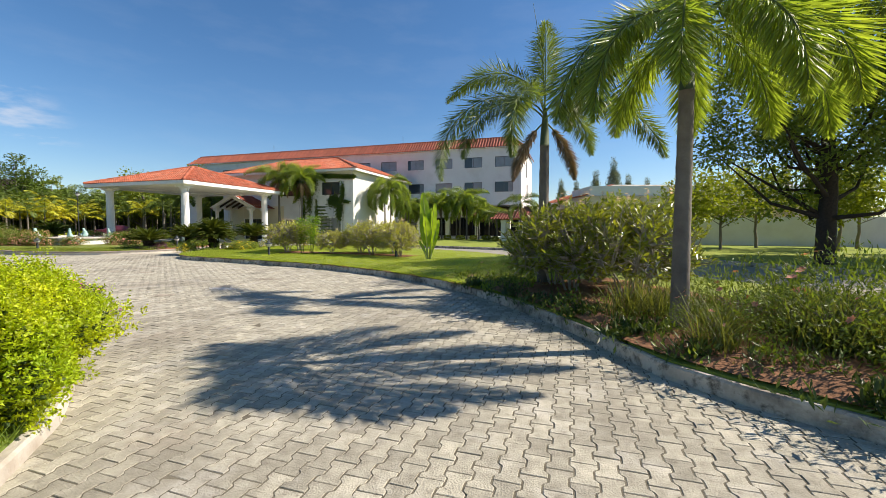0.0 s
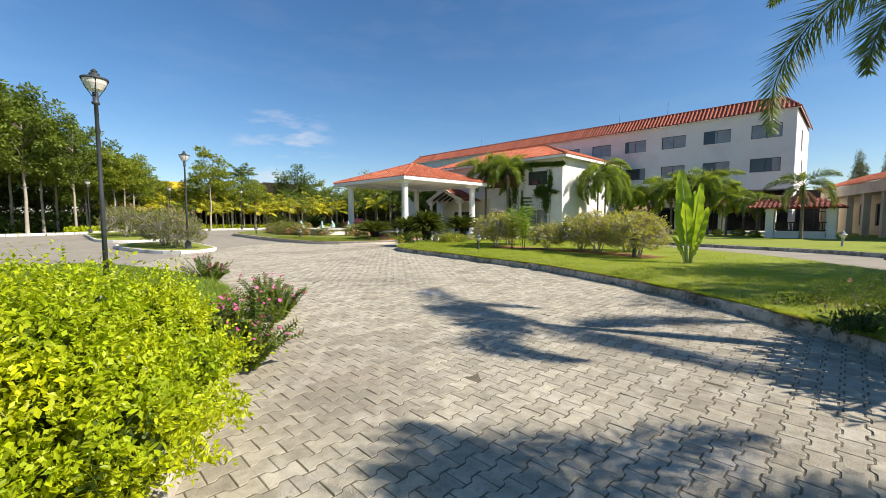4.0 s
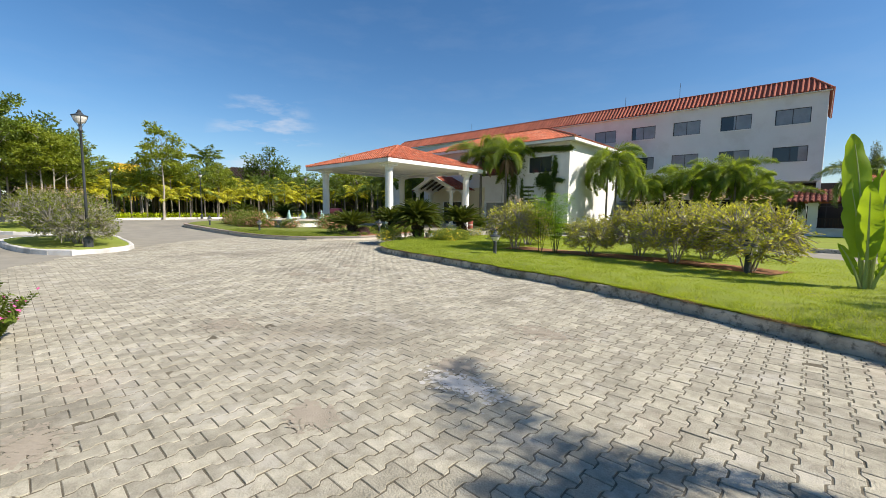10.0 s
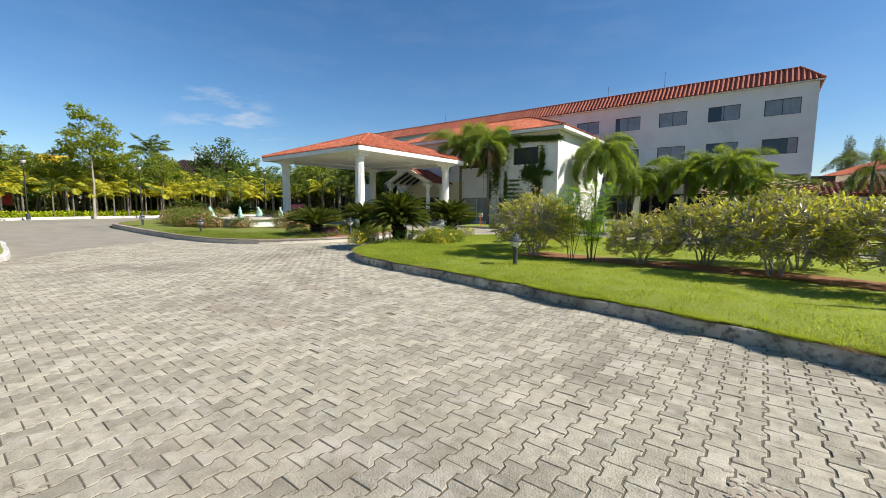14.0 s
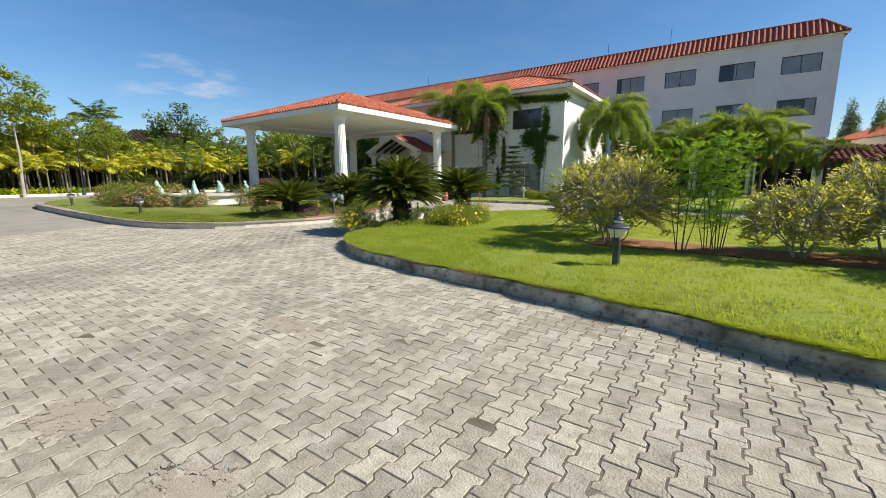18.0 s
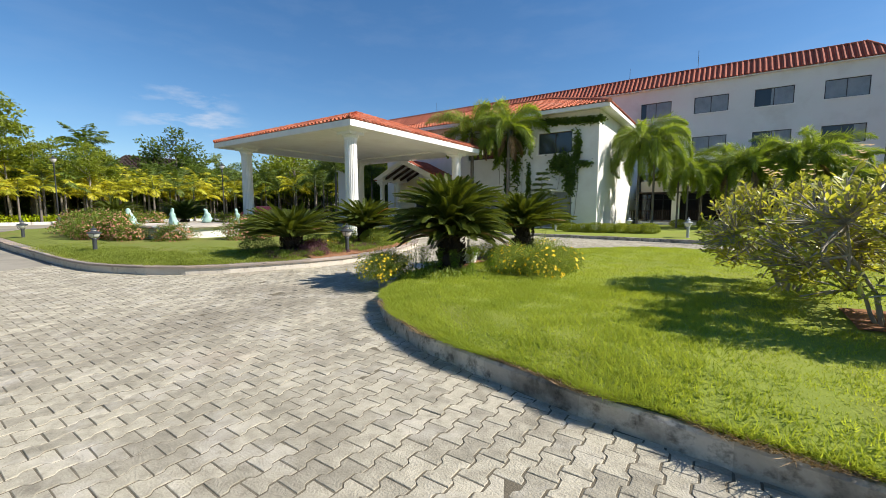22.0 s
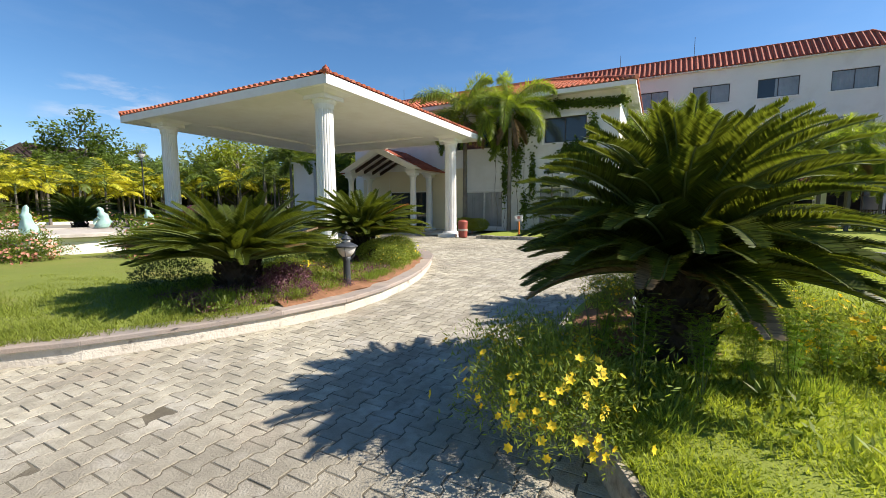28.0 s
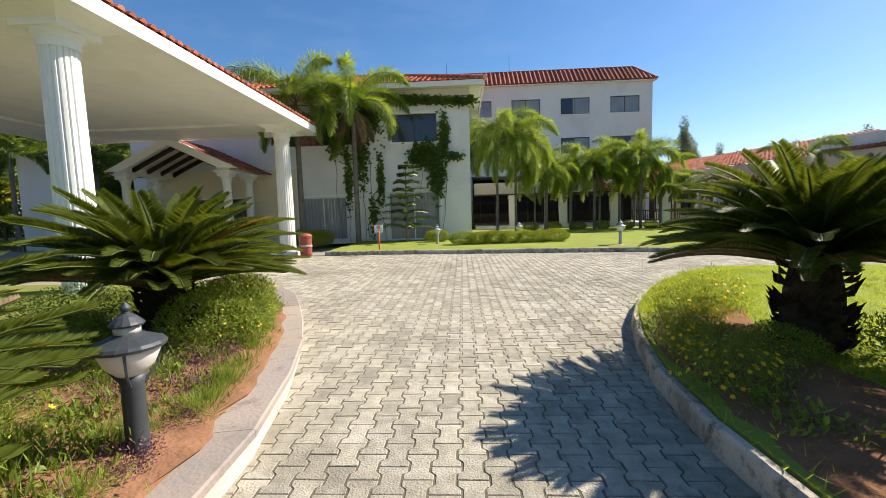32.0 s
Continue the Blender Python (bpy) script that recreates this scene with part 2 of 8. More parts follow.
M_TILE_DARK = mat("weathered_roof_tile", (0.42, 0.125, 0.07), (0.25, 0.07, 0.046), rough=0.8, scale=1.6, bump=0.25, bump_scale=60, island=0.2, spec=0.3)
# weathered tile, base colour also darkened to imitate roofs lying in shade
M_TILE_SHADE = mat("weathered_tile_painted_shade", (0.30, 0.105, 0.075), (0.17, 0.06, 0.045), rough=0.85, scale=1.6, bump=0.25, bump_scale=60, island=0.25, spec=0.2)
M_DARKWOOD = mat("dark_stained_wood", (0.055, 0.032, 0.02), (0.03, 0.018, 0.012), rough=0.6, scale=3, bump=0.2)
M_FRAME = mat("bronze_window_frame", (0.05, 0.045, 0.042), (0.035, 0.03, 0.03), rough=0.45, scale=4, spec=0.5)
M_FRAME_W = mat("white_window_frame", (0.78, 0.78, 0.76), (0.7, 0.7, 0.68), rough=0.5, scale=3)
M_GLASS = glass_mat("window_glass", (0.035, 0.045, 0.055))
M_CURTAIN = mat("grey_curtain", (0.30, 0.32, 0.335), (0.19, 0.205, 0.215), rough=0.14, scale=1.2, spec=0.6)
# near-black colour standing in for the shade inside rooms and verandah
M_DARK = mat("painted_interior_shade", (0.045, 0.035, 0.03), (0.025, 0.02, 0.018), rough=0.8, scale=1.5)
M_METAL = mat("dark_painted_iron", (0.07, 0.08, 0.088), (0.042, 0.047, 0.053), rough=0.5, metal=0.2, scale=6, bump=0.05)
M_PALEIRON = mat("pale_painted_iron", (0.42, 0.44, 0.45), (0.30, 0.32, 0.33), rough=0.5, metal=0.1, scale=6, bump=0.05)
M_REDBOARD = mat("red_painted_board", (0.55, 0.05, 0.06), (0.45, 0.04, 0.05), rough=0.5, scale=2)
M_LAMPGLASS = mat("frosted_glass", (0.72, 0.70, 0.64), (0.62, 0.60, 0.54), rough=0.35, scale=6)
M_STATUE = mat("pale_green_plaster", (0.40, 0.58, 0.52), (0.25, 0.42, 0.37), rough=0.7, scale=4, bump=0.2, bump_scale=30)
M_BARK = mat("grey_bark", (0.24, 0.21, 0.17), (0.14, 0.12, 0.10), rough=0.95, scale=5, bump=0.7, bump_scale=30)
M_PALEBARK = mat("pale_smooth_bark", (0.40, 0.36, 0.29), (0.26, 0.23, 0.185), rough=0.9, scale=3, bump=0.4, bump_scale=20)
M_PALMBARK = mat("ringed_palm_bark", (0.21, 0.19, 0.155), (0.11, 0.095, 0.08), rough=0.9, scale=4, bump=0.6, bump_scale=18)
M_SAGOBARK = mat("shaggy_cycad_bark", (0.075, 0.055, 0.038), (0.035, 0.026, 0.02), rough=1.0, scale=14, bump=1.0, bump_scale=40)
M_STEM = mat("green_stem", (0.12, 0.16, 0.04), (0.08, 0.11, 0.03), rough=0.7, scale=5)
M_SHAFT = mat("palm_crownshaft", (0.10, 0.13, 0.05), (0.06, 0.085, 0.035), rough=0.75, scale=4)
M_SAGO = mat("cycad_leaf", (0.115, 0.142, 0.02), (0.04, 0.062, 0.011), rough=0.42, scale=3, island=0.4, translucent=0.38, spec=0.2)
M_PALM = mat("palm_leaf", (0.165, 0.225, 0.034), (0.08, 0.125, 0.02), rough=0.42, scale=2, island=0.4, translucent=0.36, spec=0.5)
M_PALM_H = mat("bright_palm_leaf", (0.26, 0.335, 0.046), (0.12, 0.19, 0.027), rough=0.42, scale=2, island=0.4, translucent=0.42, spec=0.5)
M_PALM_Y = mat("yellow_palm_leaf", (0.52, 0.46, 0.025), (0.28, 0.33, 0.025), rough=0.45, scale=0.5, island=0.35, translucent=0.35, spec=0.4)
M_DRYPALM = mat("dry_palm_leaf", (0.30, 0.22, 0.13), (0.20, 0.14, 0.08), rough=0.8, scale=2, island=0.3, translucent=0.15)
M_FRANGI = mat("frangipani_leaf", (0.24, 0.285, 0.05), (0.44, 0.42, 0.085), rough=0.35, scale=2.2, island=0.45, translucent=0.4, spec=0.5)
M_FRANGI_D = mat("dark_frangipani_leaf", (0.12, 0.165, 0.025), (0.22, 0.24, 0.03), rough=0.33, scale=2.2, island=0.45, translucent=0.35, spec=0.5)
M_CARPAINT = mat("dark_red_car_paint", (0.10, 0.02, 0.03), (0.08, 0.016, 0.025), rough=0.25, metal=0.3, scale=3, spec=0.6)
M_TYRE = mat("tyre_rubber", (0.03, 0.03, 0.03), (0.02, 0.02, 0.02), rough=0.85, scale=8)
M_FRANGISTEM = mat("frangipani_stem", (0.42, 0.39, 0.33), (0.22, 0.19, 0.155), rough=0.85, scale=8, bump=0.3)
M_LAWN_B = mat("fountain_lawn_turf", (0.20, 0.235, 0.05), (0.15, 0.185, 0.038), rough=0.95, scale=1.1, bump=0.4, bump_scale=70, spec=0.15, fine=0.8, stain=(0.24, 0.19, 0.07), stain_amount=0.5, stain_scale=0.7)
M_BLADE_B = mat("fountain_grass_blade", (0.25, 0.30, 0.06), (0.17, 0.215, 0.04), rough=0.8, scale=1.2, island=0.22, translucent=0.4, spec=0.1)
M_LEAF_M = mat("mid_green_leaf", (0.12, 0.175, 0.022), (0.06, 0.10, 0.014), rough=0.5, scale=0.35, island=0.4, translucent=0.32, spec=0.35)
M_REED = mat("dull_long_grass", (0.15, 0.17, 0.04), (0.09, 0.11, 0.028), rough=0.6, scale=2, island=0.35, translucent=0.35, spec=0.3)
M_HEDGE = mat("golden_duranta_leaf", (0.51, 0.53, 0.012), (0.20, 0.33, 0.012), rough=0.45, scale=2.2, island=0.4, translucent=0.4, spec=0.35)
M_LEAF = mat("broad_leaf", (0.17, 0.23, 0.026), (0.085, 0.13, 0.017), rough=0.5, scale=0.6, island=0.4, translucent=0.32, spec=0.4)
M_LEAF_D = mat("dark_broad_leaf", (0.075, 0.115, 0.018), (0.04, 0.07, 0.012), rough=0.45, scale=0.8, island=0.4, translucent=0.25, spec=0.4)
M_LEAF_Y = mat("yellow_green_leaf", (0.25, 0.285, 0.025), (0.13, 0.185, 0.018), rough=0.5, scale=0.7, island=0.35, translucent=0.35, spec=0.35)
M_CASU = mat("casuarina_needle", (0.19, 0.22, 0.13), (0.12, 0.15, 0.085), rough=0.7, scale=0.5, island=0.35, translucent=0.2)
M_BANANA = mat("banana_leaf", (0.28, 0.40, 0.035), (0.19, 0.30, 0.025), rough=0.4, scale=1.5, translucent=0.45, spec=0.4)
M_BANANASTALK = mat("pale_banana_stalk", (0.42, 0.47, 0.16), (0.30, 0.36, 0.10), rough=0.5, scale=5)
M_PINK = mat("pink_petal", (0.78, 0.16, 0.42), (0.62, 0.10, 0.34), rough=0.6, scale=9, translucent=0.25)
M_RED = mat("coral_petal", (0.58, 0.17, 0.12), (0.58, 0.36, 0.26), rough=0.6, scale=9, island=0.3, translucent=0.2)
M_YELLOW = mat("yellow_petal", (0.85, 0.66, 0.03), (0.78, 0.54, 0.02), rough=0.6, scale=9, translucent=0.25)
M_WHITEPETAL = mat("white_petal", (0.80, 0.72, 0.70), (0.7, 0.5, 0.5), rough=0.6, scale=9, translucent=0.2)
M_LANTANA = mat("pale_green_small_leaf", (0.25, 0.31, 0.055), (0.13, 0.19, 0.035), rough=0.55, scale=3, island=0.35, translucent=0.4, spec=0.3)
M_FERN = mat("feathery_green_leaf", (0.20, 0.34, 0.03), (0.13, 0.25, 0.022), rough=0.5, scale=2, island=0.3, translucent=0.45, spec=0.3)
M_SANDSPILL = mat("sand_spill", (0.42, 0.365, 0.285), (0.33, 0.29, 0.225), rough=1.0, scale=5, bump=0.5, bump_scale=120, spec=0.1, fine=0.9)
M_PLASTER = mat("plaster_splash", (0.62, 0.60, 0.55), (0.46, 0.44, 0.39), rough=0.95, scale=6, bump=0.3, spec=0.1, fine=0.9)
M_PURPLE = mat("purple_leaf", (0.20, 0.085, 0.115), (0.10, 0.05, 0.06), rough=0.6, scale=6, island=0.4, translucent=0.2)
M_YELLOWWALL = mat("yellow_render", (0.80, 0.52, 0.03), (0.70, 0.44, 0.03), rough=0.85, scale=0.6)
M_BIN = mat("red_painted_bin", (0.40, 0.10, 0.07), (0.28, 0.07, 0.05), rough=0.5, scale=6)
M_ORANGE = mat("orange_paint", (0.75, 0.22, 0.03), (0.62, 0.17, 0.03), rough=0.5, scale=8)


# ---- mesh tools ----
class Build:
    """Collects vertices and faces of one mesh."""

    def __init__(self):
        self.v, self.f, self.n = [], [], 0

    def add(self, verts, faces):
        verts = np.asarray(verts, float).reshape(-1, 3)
        self.v.append(verts)
        self.f.extend([tuple(int(i) + self.n for i in f) for f in faces])
        self.n += len(verts)
        return self

    def add_np(self, verts, faces):
        """faces: an integer array, all of one size."""
        verts = np.asarray(verts, float).reshape(-1, 3)
        self.v.append(verts)
        self.f.extend(map(tuple, (np.asarray(faces) + self.n).tolist()))
        self.n += len(verts)
        return self

    def box(self, x0, y0, z0, x1, y1, z1, m=None, chamfer=0.0):
        x0, x1 = min(x0, x1), max(x0, x1)
        y0, y1 = min(y0, y1), max(y0, y1)
        z0, z1 = min(z0, z1), max(z0, z1)
        c = chamfer
        if c:
            v = [(x0, y0, z0), (x1, y0, z0), (x1, y1, z0), (x0, y1, z0), (x0, y0, z1 - c), (x1, y0, z1 - c), (x1, y1, z1 - c), (x0, y1, z1 - c),
                 (x0 + c, y0 + c, z1), (x1 - c, y0 + c, z1), (x1 - c, y1 - c, z1), (x0 + c, y1 - c, z1)]
            f = [(0, 1, 5, 4), (1, 2, 6, 5), (2, 3, 7, 6), (3, 0, 4, 7), (4, 5, 9, 8), (5, 6, 10, 9), (6, 7, 11, 10), (7, 4, 8, 11), (8, 9, 10, 11), (3, 2, 1, 0)]
        else:
            v = [(x0, y0, z0), (x1, y0, z0), (x1, y1, z0), (x0, y1, z0), (x0, y0, z1), (x1, y0, z1), (x1, y1, z1), (x0, y1, z1)]
            f = [(0, 1, 5, 4), (1, 2, 6, 5), (2, 3, 7, 6), (3, 0, 4, 7), (4, 5, 6, 7), (3, 2, 1, 0)]
        if m is not None:
            v = [m @ Vector(p) for p in v]
        return self.add(v, f)

    def tube(self, pts, radii, sides=8, cap=True):
        pts = np.asarray(pts, float)
        n = len(pts)
        radii = np.broadcast_to(np.asarray(radii, float), (n,))
        t = np.gradient(pts, axis=0)
        t /= np.linalg.norm(t, axis=1)[:, None] + 1e-9
        ref = np.where(np.abs(t[:, 2:3]) > 0.9, np.array([[1.0, 0, 0]]), np.array([[0, 0, 1.0]]))
        a = np.cross(t, ref)
        a /= np.linalg.norm(a, axis=1)[:, None] + 1e-9
        b = np.cross(t, a)
        ang = np.linspace(0, 2 * np.pi, sides, endpoint=False)
        v = pts[:, None] + radii[:, None, None] * (np.cos(ang)[None, :, None] * a[:, None] + np.sin(ang)[None, :, None] * b[:, None])
        f = []
        for i in range(n - 1):
            for j in range(sides):
                k = (j + 1) % sides
                f.append((i * sides + j, i * sides + k, (i + 1) * sides + k, (i + 1) * sides + j))
        if cap:
            f.append(tuple(range(sides)))
            f.append(tuple((n - 1) * sides + j for j in reversed(range(sides))))
        return self.add(v.reshape(-1, 3), f)

    def lathe(self, profile, sides=16, centre=(0, 0), flute=0, depth=0.0):
        """profile: (radius, z) from bottom to top."""
        ang = np.linspace(0, 2 * np.pi, sides, endpoint=False)
        rows = []
        for r, z in profile:
            rr = r * (1 - depth * (np.cos(ang * flute) > 0.3)) if flute else np.full(sides, r)
            rows.append(np.stack([centre[0] + rr * np.cos(ang), centre[1] + rr * np.sin(ang), np.full(sides, z)], 1))
        f = []
        for i in range(len(profile) - 1):
            for j in range(sides):
                k = (j + 1) % sides
                f.append((i * sides + j, i * sides + k, (i + 1) * sides + k, (i + 1) * sides + j))
        f.append(tuple(reversed(range(sides))))
        f.append(tuple((len(profile) - 1) * sides + j for j in range(sides)))
        return self.add(np.concatenate(rows), f)

    def leaves(self, P, D, N, L, W, fold=0.15, belly=0.45):
        """Folded pointed leaves: base P, direction D, face normal N, length L, width W."""
        P, D, N = (np.asarray(a, float) for a in (P, D, N))
        n = len(P)
        L = np.broadcast_to(np.asarray(L, float), (n,))[:, None]
        W = np.broadcast_to(np.asarray(W, float), (n,))[:, None]
        D = D / (np.linalg.norm(D, axis=1)[:, None] + 1e-9)
        S = np.cross(D, N)
        S /= np.linalg.norm(S, axis=1)[:, None] + 1e-9
        U = np.cross(S, D)
        mid = P + D * L * belly
        v = np.stack([P, mid + S * W * 0.5 + U * W * fold, P + D * L, mid - S * W * 0.5 + U * W * fold], 1).reshape(-1, 3)
        i = np.arange(n)[:, None] * 4
        f = np.concatenate([i + np.array([[0, 1, 2]]), i + np.array([[0, 2, 3]])], 1).reshape(-1, 3)
        return self.add_np(v, f)

    def mesh(self, name, material, smooth=False):
        me = bpy.data.meshes.new(name)
        v = np.concatenate(self.v) if self.v else np.zeros((0, 3))
        me.from_pydata(v.tolist(), [], self.f)
        me.materials.append(material)
        if smooth:
            me.polygons.foreach_set("use_smooth", [True] * len(me.polygons))
        me.update()
        return me


def part(name, build, material, parent, label="", smooth=False, kind=""):
    ob = new(name, build.mesh(name, material, smooth))
    ob.parent = parent
    return tagged(ob, label=label, kind=kind)


def thing(name, at=(0, 0, 0), turn=0.0, label="", category="", group="", kind=""):
    ob = new(name)
    ob.matrix_basis = pose(*at, 0, 0, turn)
    return tagged(ob, label, category, group, kind)


def single(name, build, material, label="", category="", kind="", smooth=False, group=""):
    return tagged(new(name, build.mesh(name, material, smooth)), label, category, group, kind)


def smooth_line(pts, closed=True, step=0.4):
    """A rounded line through the points, in even steps."""
    p = np.asarray(pts, float)
    n = len(p)
    out = []
    for i in range(n if closed else n - 1):
        if closed:
            a, b, c, d = p[(i - 1) % n], p[i], p[(i + 1) % n], p[(i + 2) % n]
        else:
            a, b, c, d = p[max(i - 1, 0)], p[i], p[i + 1], p[min(i + 2, n - 1)]
        for s in np.linspace(0, 1, 16, endpoint=False):
            out.append(0.5 * (2 * b + (c - a) * s + (2 * a - 5 * b + 4 * c - d) * s * s + (3 * b - a - 3 * c + d) * s ** 3))
    out.append(out[0] if closed else p[-1])
    out = np.array(out)
    seg = np.linalg.norm(np.diff(out, axis=0), axis=1)
    cum = np.concatenate([[0], np.cumsum(seg)])
    k = max(4, int(round(cum[-1] / step)))
    s = np.linspace(0, cum[-1], k + 1)
    res = np.stack([np.interp(s, cum, out[:, 0]), np.interp(s, cum, out[:, 1])], 1)
    return res[:-1] if closed else res


def inside(points, poly):
    """Which points lie in a polygon."""
    x, y = points[:, 0], points[:, 1]
    res = np.zeros(len(points), bool)
    for (x0, y0), (x1, y1) in zip(poly, np.roll(poly, -1, 0)):
        if y0 != y1:
            res ^= ((y0 > y) != (y1 > y)) & (x < (x1 - x0) * (y - y0) / (y1 - y0) + x0)
    return res


def edge_distance(points, poly, closed=True):
    best = np.full(len(points), 1e9)
    ends = np.roll(poly, -1, 0) if closed else poly[1:]
    for a, b in zip(poly if closed else poly[:-1], ends):
        ab = b - a
        t = np.clip(((points - a) @ ab) / (ab @ ab + 1e-9), 0, 1)
        best = np.minimum(best, np.linalg.norm(points - a - t[:, None] * ab, axis=1))
    return best


def ground_z(x, y=0.0):
    """The land rises a little towards the tree belt."""
    s = np.clip((-30 - np.asarray(x, float)) / 25.0, 0, 1)
    return 0.35 * s * s * (3 - 2 * s)


# ---- ground, drive, islands ----
ISLAND_A = smooth_line([(9, -0.9), (5, 1.9), (2.9, 3.3), (1.4, 4.3), (0.83, 4.9), (0.3, 5.9), (-0.57, 7.25), (-2.33, 9.38), (-5.1, 11.45), (-7.3, 12.5), (-9.0, 13.2), (-11.2, 13.65),
                        (-13.0, 14.05), (-14.75, 14.35), (-16.0, 14.5), (-17.4, 14.82), (-18.5, 15.2), (-19.4, 15.9), (-20.1, 16.8), (-20.65, 18.0), (-20.92, 19.3), (-20.9, 20.5),
                        (-20.7, 21.6), (-20.1, 23.2), (-18.9, 25.0), (-17.2, 26.3), (-14.9, 26.2), (-11, 24.9), (-5.6, 22.3), (-3.7, 20.8), (-1.5, 18.2), (1.5, 15.2), (5, 11.5), (9, 6.5), (13, 1)], step=0.9)
ISLAND_B = smooth_line([(-45, 17), (-42.5, 15.0), (-37, 14.75), (-32.3, 14.75), (-28.6, 14.72), (-27.1, 14.95), (-25.8, 15.45), (-25.0, 16.1), (-24.45, 16.95), (-24.0, 17.9), (-23.74, 18.7), (-23.66, 19.4),
                        (-23.78, 20.4), (-24.08, 21.6), (-24.65, 23.0), (-25.5, 24.6), (-26.8, 25.6), (-29.5, 25.9), (-34, 25.9), (-39, 25.9), (-43, 24.5), (-45.5, 21)], step=0.9)
ISLAND_C = smooth_line([(-33, 5.6), (-31.4, 5.3), (-28.5, 5.5), (-25.9, 6.0), (-24.4, 6.8), (-24.1, 7.6), (-24.9, 8.6), (-26.5, 9.0), (-29.5, 9.2), (-32.4, 9.2), (-33.6, 7.4)], step=0.9)
ISLAND_C2 = smooth_line([(-49, 5.2), (-44, 5.0), (-38.5, 5.2), (-36.8, 7.0), (-38.5, 9.0), (-44, 9.4), (-49, 9.2), (-50.5, 7.2)], step=0.9)
LAWN_D = smooth_line([(-3.1, 0.6), (-3.25, 1.35), (-3.75, 1.95), (-4.6, 2.62), (-6.3, 3.45), (-8.5, 4.35), (-10.3, 4.95), (-12.6, 5.2), (-14.8, 4.95), (-17.3, 4.0), (-18.7, 2.4), (-18.6, 0), (-16, -4), (-9, -6), (-4, -4), (-3, -1)], step=0.9)
NORTH = [(-27.6, 32.6), (-25, 32.55), (-22.2, 32.2), (-18.6, 31.8), (-16.5, 31.5), (-14.7, 30.7), (-11, 29.9), (-6.7, 28.9), (-4.3, 28.2), (-1.4, 26.8), (4, 22.5), (10, 17), (20, 6)]
NORTH_LINE = smooth_line(NORTH, closed=False, step=0.9)
LEFT_LINE = smooth_line([(-46, -40), (-47, -20), (-49.5, 0), (-54, 9), (-57, 18), (-58, 30), (-57, 50)], closed=False, step=1.2)

# one sheet of land out to the horizon
land = Build()
xs = [-2500, -700, -250, -120, -80, -66, -60, -55, -50, -45, -40, -35, -30, -20, -10, 0, 15, 40, 120, 700, 2500]
ys = [-2500, -600, -150, -50, -20, 0, 15, 30, 50, 90, 200, 700, 2500]
land.add([(x, y, float(ground_z(x)) - 0.05) for y in ys for x in xs],
         [(j * len(xs) + i, j * len(xs) + i + 1, (j + 1) * len(xs) + i + 1, (j + 1) * len(xs) + i) for j in range(len(ys) - 1) for i in range(len(xs) - 1)])
single("ground", land, M_GROUND, "bare earth and rough grass around the hotel grounds", "ground", "structure")

# the paved drive, one sheet under the islands
road = Build()
rx = np.concatenate([np.arange(-58, -28, 3.0), [-28, 24]])
ry = [-40, -10, 0, 8, 16, 24, 30, 36.5]
road.add([(x, y, float(ground_z(x)) - 0.012) for y in ry for x in rx],
         [(j * len(rx) + i, j * len(rx) + i + 1, (j + 1) * len(rx) + i + 1, (j + 1) * len(rx) + i) for j in range(len(ry) - 1) for i in range(len(rx) - 1)])
single("road", road, M_ROAD, "grey concrete block paved hotel drive with stains", "drive", "structure")


def lawn(name, outline, height, label, rise=0.1, inset=0.10, material=None):
    """Turf filling an island: a soft rim inside the kerb, then a gently raised middle."""
    b = Build()
    poly = np.asarray(outline)
    area = 0.5 * np.sum(poly[:, 0] * np.roll(poly[:, 1], -1) - np.roll(poly[:, 0], -1) * poly[:, 1])
    if area < 0:
        poly = poly[::-1]
    t = np.roll(poly, -1, 0) - np.roll(poly, 1, 0)
    nrm = np.stack([-t[:, 1], t[:, 0]], 1)
    nrm /= np.linalg.norm(nrm, axis=1)[:, None]
    rings = []
    for off, z in ((inset, 0.0), (inset, height), (0.35, height + 0.04), (0.8, height + rise)):
        q = poly + nrm * off
        rings.append(np.column_stack([q, ground_z(q[:, 0]) + z]))
    n = len(poly)
    f = [(r * n + i, r * n + (i + 1) % n, (r + 1) * n + (i + 1) % n, (r + 1) * n + i) for r in range(3) for i in range(n)]
    f.append(tuple(3 * n + i for i in range(n)))
    b.add(np.concatenate(rings), f)
    return single(name, b, material or M_LAWN, label, "lawn", "structure")


lawn("lawn_1", ISLAND_A, 0.2, "sunlit mown lawn on the long kerbed island")
lawn("lawn_2", ISLAND_B, 0.2, "mown lawn on the fountain island", inset=0.28, material=M_LAWN_B)
lawn("lawn_3", ISLAND_C, 0.14, "small grass island round a lamp post", rise=0.04)
lawn("lawn_4", ISLAND_C2, 0.14, "small planted island with a white kerb", rise=0.04)
lawn("lawn_5", LAWN_D, 0.16, "rough mown lawn beside the drive", rise=0.22, material=M_LAWN_ROUGH)
north = Build()
nl = NORTH_LINE
rows = [np.column_stack([nl, np.full(len(nl), 0.0)]), np.column_stack([nl + [0, 0.12], np.full(len(nl), 0.15)]), np.column_stack([nl + [0.1, 0.6], np.full(len(nl), 0.2)]), np.column_stack([nl[:, 0] * 1.0, np.full(len(nl), 60.0), np.full(len(nl), 0.2)])]
k = len(nl)
north.add(np.concatenate(rows[1:]), [(r * k + i, r * k + i + 1, (r + 1) * k + i + 1, (r + 1) * k + i) for r in range(2) for i in range(k - 1)])
single("lawn_6", north, M_LAWN, "mown lawn in front of the hotel building", "lawn", "structure")


